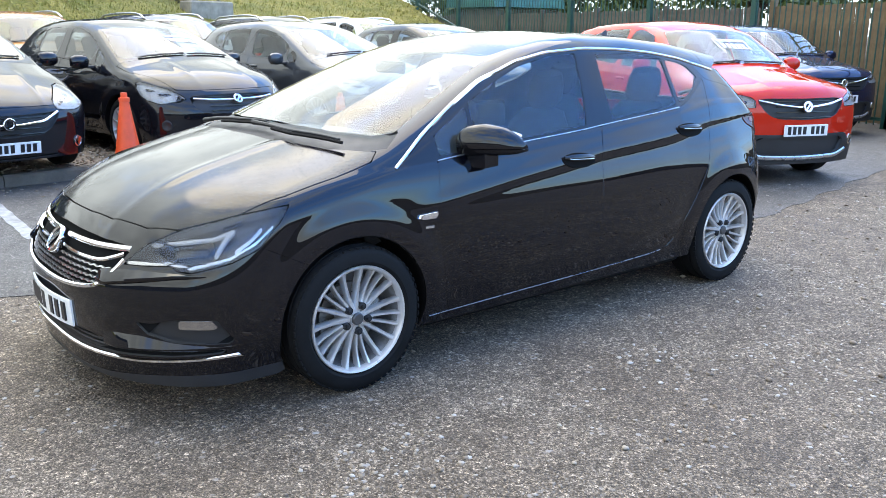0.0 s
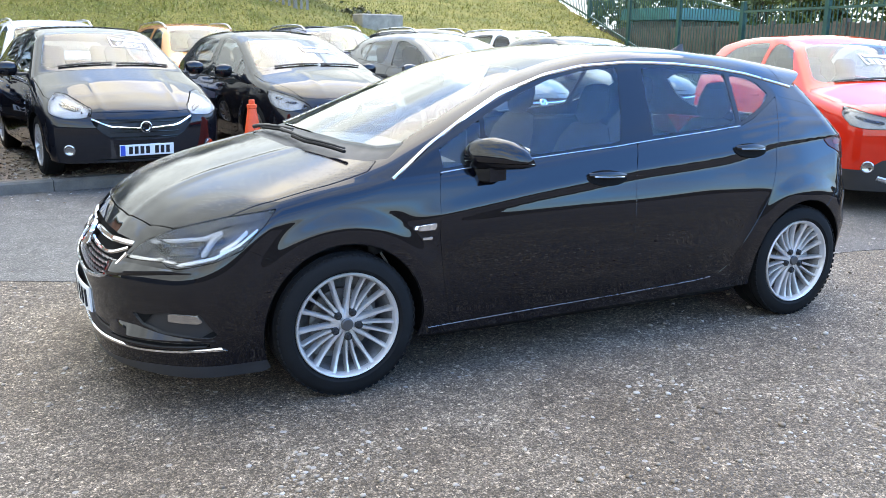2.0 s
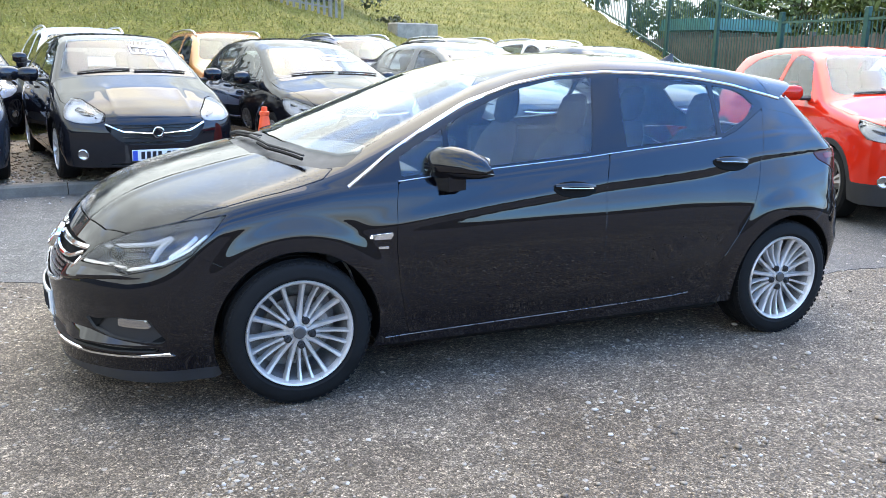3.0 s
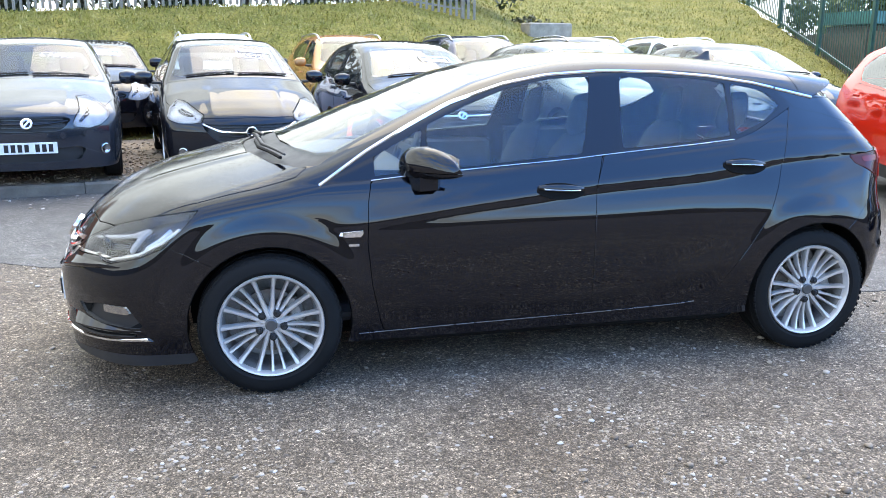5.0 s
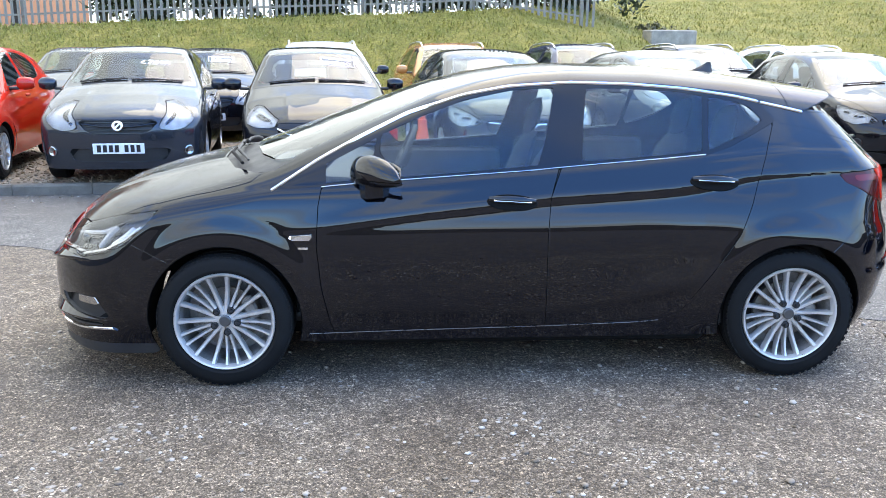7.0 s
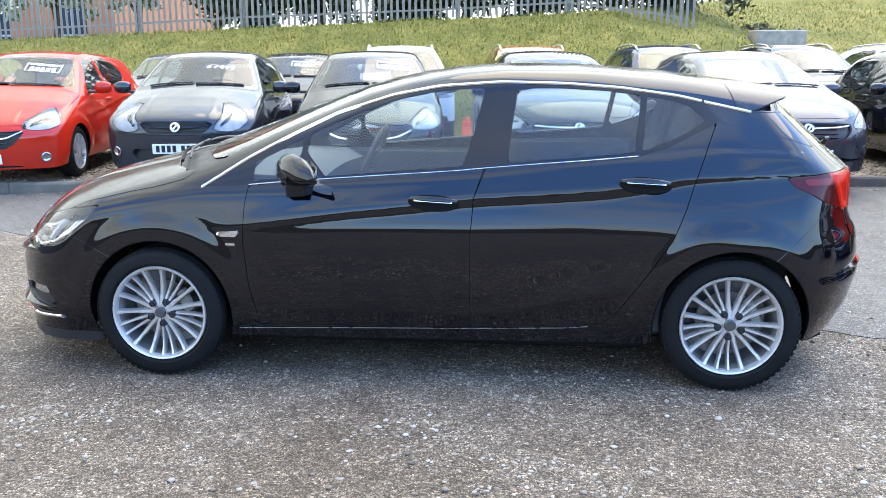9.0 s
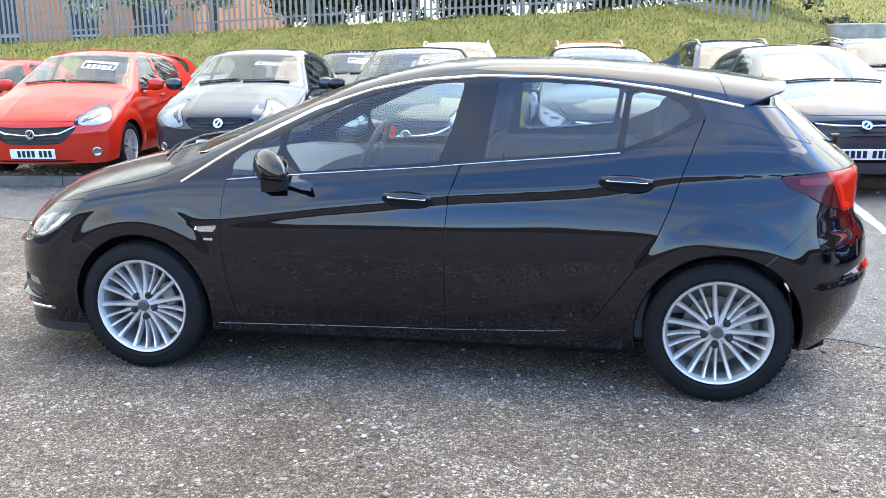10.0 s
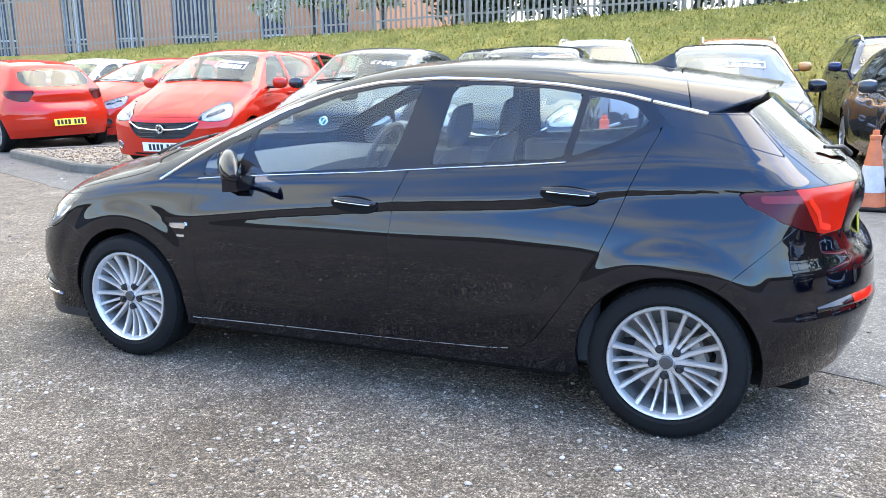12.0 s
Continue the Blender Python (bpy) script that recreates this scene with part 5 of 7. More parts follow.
# ---- gravel bed behind a concrete kerb ----
BED_Z = 0.11
KERB = [(10.5, 6.45), (4.0, 5.70), (-0.5, 5.14), (-3.0, 4.82), (-5.4, 4.50), (-6.6, 4.36), (-7.3, 4.44), (-8.4, 4.92), (-9.55, 5.42), (-9.62, 5.62), (-9.3, 5.95), (-8.0, 7.05), (-6.9, 8.9)]


def along(path, step):
    out = []
    for a, b in zip(path, path[1:]):
        a, b = Vector((*a, 0)), Vector((*b, 0))
        n = max(1, round((b - a).length / step))
        out += [(a.lerp(b, k / n), a.lerp(b, (k + 1) / n)) for k in range(n)]
    return out


kerb = thing("kerb", "weathered grey concrete kerb edging the gravel bed", "kerb", kind="structure")
for a, b in along(KERB, 0.92):
    d = b - a
    g = Geo()
    L = d.length - 0.008
    y0, y1 = 0.0, 0.125
    prof = [(0.0, -0.02), (0.006, BED_Z - 0.015), (0.022, BED_Z + 0.008), (0.118, BED_Z + 0.008), (0.125, BED_Z), (0.125, -0.02)]
    g.loft([[(x, y, z) for y, z in prof] for x in (0.0, 0.012, L - 0.012, L)])
    m = Matrix.Translation(b + Vector((0, 0, float(rng.normal(0, 0.003))))) @ Matrix.Rotation(math.atan2(-d.y, -d.x), 4, "Z")
    part("kerb_stone", g, STONE, kerb, m=m, smooth=False)

GRAVEL = worn("brown gravel bed", (0.27, 0.205, 0.145), 0.9, 0, 0.35, 6, 45, 0.9, 0.02)
poly = [(x, y + 0.05) for x, y in KERB] + [(-7.5, 13.0), (12.0, 13.0)]
sheet("gravel_bed", poly, BED_Z - 0.012, GRAVEL, "brown gravel bed where the front row of cars stands", "gravel")


def inside(xy, poly):
    return poly_sdf(xy[:, 0], xy[:, 1], poly) < -0.12


def pebbles(name, spots, mat, label, category, kind="stuff"):
    """Loose stones of uneven shape, joined into one mesh."""
    base = np.array([(1, 0, 0), (-1, 0, 0), (0, 1, 0), (0, -1, 0), (0, 0, 1), (0, 0, -1), (.6, .6, .5), (-.6, .6, .5), (.6, -.6, .5), (-.6, -.6, .5)], float)
    face = [(4, 6, 8), (4, 8, 9), (4, 9, 7), (4, 7, 6), (0, 6, 2), (2, 6, 7), (2, 7, 1), (1, 7, 9), (1, 9, 3), (3, 9, 8), (3, 8, 0), (0, 8, 6), (5, 2, 1), (5, 1, 3), (5, 3, 0), (5, 0, 2)]
    vs, fs = [], []
    for x, y, z, r in spots:
        s = r * rng.uniform(0.7, 1.25, 3) * (1, 1, 0.62)
        a = rng.uniform(0, 6.28)
        v = base * s * rng.uniform(0.8, 1.2, (10, 1))
        c, q = math.cos(a), math.sin(a)
        v = np.stack([v[:, 0] * c - v[:, 1] * q + x, v[:, 0] * q + v[:, 1] * c + y, v[:, 2] + z + s[2] * 0.55], 1)
        k = len(vs)
        vs += v.tolist()
        fs += [(a + k, b + k, c + k) for a, b, c in face]
    me = bpy.data.meshes.new(name)
    me.from_pydata(vs, [], fs)
    me.shade_smooth()
    me.materials.append(mat)
    return tagged(new(name, me), label, category, kind=kind)


def pebble_mat(name, stops):
    m = material(name, (0.3, 0.3, 0.3), 0.8)
    n = m.node_tree.nodes.new("ShaderNodeNewGeometry")
    wire(m, ramp_of(m, n.outputs["Random Per Island"], stops), bsdf(m).inputs["Base Color"])
    at = place_of(m)
    wire(m, bump(m, noisy(m, at, 300.0), 0.3, 0.001), bsdf(m).inputs["Normal"])
    return m


BROWN = pebble_mat("mixed brown gravel", [(0.0, (0.12, 0.085, 0.06)), (0.4, (0.24, 0.18, 0.12)), (0.75, (0.30, 0.23, 0.16)), (1.0, (0.46, 0.41, 0.35))])
PALE = pebble_mat("loose pale stones", [(0.0, (0.12, 0.09, 0.065)), (0.4, (0.26, 0.205, 0.15)), (0.8, (0.38, 0.33, 0.27)), (1.0, (0.50, 0.47, 0.43))])
xy = np.stack([rng.uniform(-9.6, 5.5, 12000), 4.3 + 5.4 * rng.beta(1.0, 1.5, 12000)], 1)
spots = [(x, y, BED_Z - 0.014, r) for (x, y), r in zip(xy[inside(xy, poly)], rng.uniform(0.010, 0.024, 12000))]
pebbles("gravel", spots, BROWN, "loose brown gravel stones", "gravel")
spots = []
for _ in range(4600):
    x, y = rng.uniform(-4.5, 5.0), rng.uniform(-3.6, 2.0)
    if noise.noise((x * 0.7, y * 0.7, 3.0)) > -0.25 + 0.2 * float(x < -1):
        spots.append((x, y, -0.002, rng.choice([rng.uniform(0.003, 0.007), rng.uniform(0.006, 0.012), rng.uniform(0.010, 0.017)], p=[0.5, 0.35, 0.15])))
for _ in range(420):
    x = rng.uniform(-9, 5)
    k = np.interp(x, [-9.5, -8.4, -6.6, -3, 4], [5.3, 4.8, 4.3, 4.8, 5.7]) - abs(rng.normal(0, 0.35))
    spots.append((x, k, 0.0, rng.uniform(0.007, 0.018)))
for _ in range(9000):
    x, y = rng.uniform(-3.6, 3.4), rng.uniform(-3.7, -1.3)
    if noise.noise((x * 0.9, y * 0.9, 7.0)) + 0.35 * noise.noise((x * 3.1, y * 3.1, 2.0)) > 0.06 + 0.10 * (y + 2.5):
        spots.append((x, y, -0.004, rng.uniform(0.005, 0.012)))
pebbles("loose_stones", spots, PALE, "loose pale stones scattered on the tarmac", "stones")

# ---- grass bank ----
GRASS = material("mown grass", (0.08, 0.1, 0.03), 0.9)
_at = place_of(GRASS)
_c = blend(GRASS, ramp_of(GRASS, noisy(GRASS, _at, 1.3, 6.0), [(0.35, (0, 0, 0)), (0.65, (1, 1, 1))]), (0.195, 0.185, 0.024), (0.36, 0.285, 0.060))
_c = blend(GRASS, 1.0, _c, ramp_of(GRASS, noisy(GRASS, _at, 14.0, 5.0, 0.7), [(0.3, (0.5, 0.5, 0.45)), (0.7, (1.3, 1.3, 1.2))]), "MULTIPLY")
wire(GRASS, _c, bsdf(GRASS).inputs["Base Color"])
wire(GRASS, bump(GRASS, noisy(GRASS, _at, 18.0, 6.0, 0.75), 1.0, 0.12), bsdf(GRASS).inputs["Normal"])
CREST = curve([-40, -22, -15, -7, -0.6, 2.6, 6, 10, 16, 30], [1.4, 1.55, 1.86, 2.19, 2.44, 2.60, 3.1, 3.9, 4.6, 5.0], 1.0)
CREST_Y = curve([-40, 2.4, 5.0, 8.0, 12.0, 40], [17.3, 17.3, 20.5, 28.0, 30.0, 30.0], 0.6)


def bank_z(x, y):
    top, cy = float(CREST(x)), float(CREST_Y(x))
    s = min(1.0, max(0.0, (y - 12.4) / (cy - 12.4)))
    s = s + 0.06 * math.sin(math.pi * s)
    s *= 1 - float(ramp(np.array(x), 10.6 + 0.243 * (y - 2.2), 11.6 + 0.243 * (y - 2.2)))
    return 0.1 + (top - 0.1) * s + 0.05 * noise.noise((x * 0.5, y * 0.5, 0)) * (s > 0.02) + 0.03 * noise.noise((x * 2, y * 2, 4))


g = Geo()
xs, ys = np.linspace(-42, 34, 153), np.concatenate([np.linspace(9.3, 19, 40), np.linspace(19.5, 31, 24), np.linspace(33, 60, 8)])
vs = []
for x in xs:
    for k, y in enumerate(ys):
        yy = y + (0.35 * noise.noise((x * 0.8, 1.7, 0)) + 0.15 * noise.noise((x * 3.1, 5.7, 0)) if k == 0 else 0)
        vs.append((x, yy, (BED_Z - 0.02 if k == 0 else bank_z(x, yy) + 0.02)))
ny = len(ys)
g.add(vs, [(i * ny + k, (i + 1) * ny + k, (i + 1) * ny + k + 1, i * ny + k + 1) for i in range(len(xs) - 1) for k in range(ny - 1)])
tagged(part("grass_bank", g, GRASS, None), "rough yellow-green grass bank rising behind the cars", "grass bank", kind="structure")
BLADE = pebble_mat("grass blades", [(0.0, (0.13, 0.125, 0.018)), (0.4, (0.23, 0.215, 0.030)), (0.75, (0.32, 0.27, 0.060)), (1.0, (0.43, 0.35, 0.13))])
vs, fs = [], []
count = 0
for _ in range(46000):
    x = rng.uniform(-20, 16)
    y = rng.uniform(9.4, 12.5) if rng.random() < 0.12 else rng.uniform(12.5, 18.0 if x < 3 else 26.0)
    if y > CREST_Y(x) + 0.3:
        continue
    z = bank_z(x, y) + 0.015
    a, h, w = rng.uniform(0, 6.28), rng.uniform(0.04, 0.11), rng.uniform(0.008, 0.022)
    lx, ly = rng.normal(0, 0.04, 2)
    k = len(vs)
    vs += [(x - w * math.cos(a), y - w * math.sin(a), z), (x + w * math.cos(a), y + w * math.sin(a), z), (x + lx, y + ly, z + h)]
    fs.append((k, k + 1, k + 2))
me = bpy.data.meshes.new("grass")
me.from_pydata(vs, [], fs)
me.materials.append(BLADE)
tagged(new("grass", me), "rough grass blades on the bank", "grass", kind="stuff")

# concrete block in the bank, with a low shrub behind it
CONCRETE = worn("pale concrete", (0.36, 0.31, 0.24), 0.9, 0, 0.3, 4, 40, 0.4, 0.004)
bx, by = 6.75, 18.15
g = Geo(); g.box((0, 0, 0), (1.34, 0.5, 0.66), pose(bx, by, bank_z(bx, by - 0.3) + 0.16, 0, 0, 12), 0.03)
tagged(part("concrete_block", g, CONCRETE, None, smooth=False), "weathered concrete block set in the grass bank", "concrete block")

# ---- the other cars of the yard ----
CORSA = dict(
    axles=(-1.255, 1.255), axle_z=0.30, arch_r=0.335,
    top=([-2.2, -2.0, -1.88, -1.7, -1.45, -1.2, -1.06, -0.98, -0.36, -0.1, 0.2, 0.7, 1.2, 1.6], [0.52, 0.715, 0.79, 0.865, 0.95, 1.02, 1.055, 1.09, 1.405, 1.455, 1.478, 1.462, 1.415, 1.36], 0.035),
    plan=([-2.1, -1.8, -1.25, -0.5, 0.5, 1.25, 1.7, 2.1], [0.82, 0.845, 0.868, 0.868, 0.87, 0.868, 0.83, 0.75], 0.12),
    belt=([-2.2, -1.0, -0.5, 0.2, 0.9, 2.2], [0.90, 0.95, 0.975, 1.01, 1.06, 1.12], 0.1),
    tail=([0.1, 0.25, 0.5, 0.7, 0.95, 1.05, 1.35, 1.6], [1.84, 1.90, 1.95, 1.93, 1.88, 1.82, 1.60, 1.36], 0.02),
    inset=([0.1, 0.2, 0.3, 0.45, 0.6, 0.72, 0.85, 0.95, 1.1], [0.06, 0.035, 0.014, 0.002, 0.0, 0.004, 0.018, 0.045, 0.09], 0.03),
    low=([-2.3, -1.8, -1.6, 1.6, 1.9, 2.3], [0.18, 0.17, 0.2, 0.22, 0.24, 0.28], 0.03),
    taper=([-1.2, 0.3, 1.3, 1.9], [0.0, 0.0, 0.1, 0.2], 0.1),
    crease=([-1.2, -0.5, 0.5, 1.7], [0.68, 0.74, 0.84, 0.92], 0.1),
    nose_x=-2.03, nose_curve=0.24, nose_rake=0.35, nose_z=0.5, tumble=0.50, sweep=0.2, tail_curve=0.25)
SUV = dict(
    axles=(-1.30, 1.30), axle_z=0.33, arch_r=0.37,
    top=([-2.3, -2.12, -2.02, -1.85, -1.5, -1.25, -1.12, -1.05, -0.45, -0.2, 0.15, 0.7, 1.2, 1.7], [0.66, 0.86, 0.95, 1.01, 1.07, 1.11, 1.14, 1.17, 1.50, 1.565, 1.60, 1.595, 1.565, 1.50], 0.035),
    plan=([-2.2, -1.9, -1.3, -0.5, 0.5, 1.3, 1.8, 2.2], [0.84, 0.86, 0.885, 0.885, 0.885, 0.885, 0.85, 0.78], 0.12),
    belt=([-2.2, -1.0, -0.5, 0.2, 0.9, 2.2], [0.98, 1.04, 1.06, 1.09, 1.13, 1.20], 0.1),
    tail=([0.1, 0.3, 0.5, 0.8, 1.05, 1.15, 1.5, 1.7], [1.90, 2.0, 2.05, 2.03, 1.98, 1.92, 1.70, 1.5], 0.02),
    inset=([0.1, 0.2, 0.3, 0.5, 0.7, 0.85, 0.95, 1.05, 1.2], [0.05, 0.03, 0.012, 0.0, 0.0, 0.006, 0.018, 0.04, 0.09], 0.03),
    low=([-2.3, -1.8, -1.6, 1.6, 1.9, 2.3], [0.22, 0.21, 0.24, 0.26, 0.28, 0.32], 0.03),
    taper=([-1.2, 0.3, 1.3, 1.9], [0.0, 0.0, 0.1, 0.2], 0.1),
    crease=([-1.2, -0.5, 0.5, 1.7], [0.74, 0.80, 0.90, 0.98], 0.1),
    nose_x=-2.12, nose_curve=0.22, nose_rake=0.25, nose_z=0.55, tumble=0.46, sweep=0.18, tail_curve=0.25)
LOOKS = dict(
    corsa=dict(shape=CORSA,
        screen=[(-1.03, -0.05), (-0.99, 0.35), (-0.90, 0.64), (-0.82, 0.69), (-0.27, 0.53), (-0.31, 0.3), (-0.33, -0.05)], cowl=(-1.10, 0.9),
        sides=([(-0.66, 0.99), (-0.26, 1.345), (-0.05, 1.385), (0.12, 1.395), (0.10, 1.01)], [(0.19, 1.015), (0.21, 1.395), (0.65, 1.375), (0.95, 1.31), (1.10, 1.20), (0.95, 1.075)]),
        rear=[(-0.05, 1.31), (0.48, 1.30), (0.54, 1.15), (0.50, 1.07), (-0.05, 1.06)],
        lamp=[(-1.575, 0.60), (-1.50, 0.69), (-1.30, 0.79), (-1.12, 0.875), (-0.95, 0.885), (-0.93, 0.80), (-1.02, 0.68), (-1.20, 0.60), (-1.36, 0.575)],
        tail=[(0.78, 0.72), (0.80, 0.95), (1.05, 0.98), (1.16, 0.93), (1.20, 0.75), (1.05, 0.70)],
        grille=[(-0.05, 0.695), (0.36, 0.695), (0.42, 0.685), (0.33, 0.585), (0.24, 0.548), (-0.05, 0.54)],
        bar=[(-0.37, 0.655), (-0.18, 0.632), (0.0, 0.626), (0.18, 0.632), (0.37, 0.655)],
        mouth=[(-0.05, 0.385), (0.46, 0.395), (0.53, 0.38), (0.47, 0.27), (0.36, 0.255), (-0.05, 0.25)],
        fog=(0.70, 0.36), plate=0.40, emblem=0.63, mirror=(-0.62, 0.86, 1.03), wheel=0.30, doors=(-0.86, 0.15, 1.10), bar_mat=GLOSSY),
    suv=dict(shape=SUV,
        screen=[(-1.10, -0.05), (-1.06, 0.35), (-0.98, 0.64), (-0.88, 0.70), (-0.36, 0.55), (-0.40, 0.3), (-0.42, -0.05)], cowl=(-1.17, 1.0),
        sides=([(-0.72, 1.075), (-0.34, 1.43), (-0.1, 1.49), (0.12, 1.51), (0.10, 1.095)], [(0.19, 1.10), (0.21, 1.51), (0.70, 1.495), (1.05, 1.44), (1.30, 1.30), (1.10, 1.16)]),
        rear=[(-0.05, 1.46), (0.48, 1.44), (0.56, 1.25), (0.52, 1.17), (-0.05, 1.16)],
        lamp=[(-1.50, 0.77), (-1.47, 0.86), (-1.2, 0.90), (-0.95, 0.94), (-0.80, 0.955), (-0.86, 0.87), (-1.0, 0.79), (-1.2, 0.765)],
        tail=[(0.85, 0.82), (0.86, 1.04), (1.10, 1.07), (1.22, 1.02), (1.25, 0.86), (1.10, 0.80)],
        grille=[(-0.05, 0.855), (0.40, 0.86), (0.52, 0.845), (0.48, 0.77), (0.40, 0.69), (0.30, 0.66), (-0.05, 0.65)],
        bar=[(-0.50, 0.84), (-0.30, 0.80), (-0.08, 0.775), (0.08, 0.775), (0.30, 0.80), (0.50, 0.84)],
        mouth=[(-0.05, 0.47), (0.50, 0.48), (0.56, 0.43), (0.50, 0.34), (0.40, 0.31), (-0.05, 0.30)],
        fog=(0.70, 0.43), plate=0.55, emblem=0.775, mirror=(-0.66, 0.87, 1.13), wheel=0.33, doors=(-0.88, 0.15, 1.18)),
    astra=dict(shape=ASTRA, screen=SCREEN, cowl=(-1.30, 0.9), sides=(GLASS_F, GLASS_R, GLASS_Q, GLASS_T), rear=REAR_GLASS, lamp=HEADLIGHT, tail=TAIL, grille=GRILLE,
        bar=[(-0.485, 0.650), (-0.30, 0.634), (-0.06, 0.630), (0.06, 0.630), (0.30, 0.634), (0.485, 0.650)], mouth=MOUTH,
        fog=(0.74, 0.375), plate=0.345, emblem=0.625, mirror=(-0.665, 0.862, 0.99), wheel=0.3125, doors=(-0.88, 0.16, 1.15)))
LOW = dict(LOOKS["corsa"])
LOW["shape"] = dict(CORSA, top=([-2.2, -2.0, -1.88, -1.7, -1.45, -1.2, -1.06, -0.98, -0.36, -0.1, 0.2, 0.7, 1.2, 1.6], [0.44, 0.645, 0.735, 0.825, 0.925, 1.005, 1.05, 1.09, 1.405, 1.455, 1.478, 1.462, 1.415, 1.36], 0.035))
LOW.update(lamp=[(-1.46, 0.62), (-1.41, 0.69), (-1.18, 0.755), (-0.94, 0.815), (-0.76, 0.83), (-0.80, 0.74), (-0.90, 0.645), (-1.12, 0.60), (-1.32, 0.60)],
           grille=[(-0.05, 0.585), (0.38, 0.595), (0.50, 0.605), (0.48, 0.555), (0.39, 0.45), (0.30, 0.40), (-0.05, 0.385)],
           bar=[(-0.48, 0.595), (-0.32, 0.520), (-0.12, 0.500), (0.0, 0.497), (0.12, 0.500), (0.32, 0.520), (0.48, 0.595)], bar_mat=CHROME,
           mouth=[(-0.05, 0.222), (0.42, 0.225), (0.55, 0.24), (0.52, 0.205), (0.40, 0.19), (-0.05, 0.187)], plate=0.292, emblem=0.512, fog=(0.68, 0.30))
LOOKS["corsa_low"] = LOW
M_TYRE_B, M_RIM_B, M_SPOKE_B = {}, {}, {}


def plain_wheel(car, x, side, r, z, half, style):
    key = (r, style)
    if key not in M_TYRE_B:
        rim = r - 0.095
        g = Geo()
        h = 0.10
        g.lathe([(rim, -h * 0.75), (rim + 0.03, -h), (r - 0.02, -h * 0.95), (r, -h * 0.7), (r, h * 0.7), (r - 0.02, h * 0.95), (rim, h * 0.75)], 40)
        M_TYRE_B[key] = g.mesh("tyre", True)
        g = Geo()
        g.lathe([(rim + 0.005, -h + 0.02), (rim + 0.006, -h + 0.004), (rim - 0.004, -h + 0.004), (rim - 0.018, -h + 0.05), (rim - 0.02, h)], 40)
        g.lathe([(0.0, -h + 0.015), (0.05, -h + 0.018), (0.07, -h + 0.03), (0.07, 0.0)], 20)
        M_RIM_B[key] = g.mesh("wheel", True)
        w = 0.026
        g = Geo()
        g.loft([[(-w * a / 2, y + 0.035, rr), (-w * a / 2, y, rr), (w * a / 2, y, rr), (w * a / 2, y + 0.035, rr)] for rr, a, y in ((0.04, 1.1, -h + 0.02), (rim * 0.6, 0.9, -h + 0.012), (rim - 0.005, 1.15, -h + 0.008))], True)
        M_SPOKE_B[key] = g.mesh("spoke", True)
    w = part("wheel", M_RIM_B[key], ALLOY, car, "silver alloy wheel", m=pose(x, side * (half - 0.105), z, 0, 0, 0 if side < 0 else 180))
    part("tyre", M_TYRE_B[key], RUBBER, w)
    n = 5 if style == "five" else 10
    for k in range(n):
        for d in ((-8, 8) if style == "five" else (0,)):
            part("spoke", M_SPOKE_B[key], ALLOY, w, m=pose(0, 0, 0, 0, 360 / n * k + d, 0))


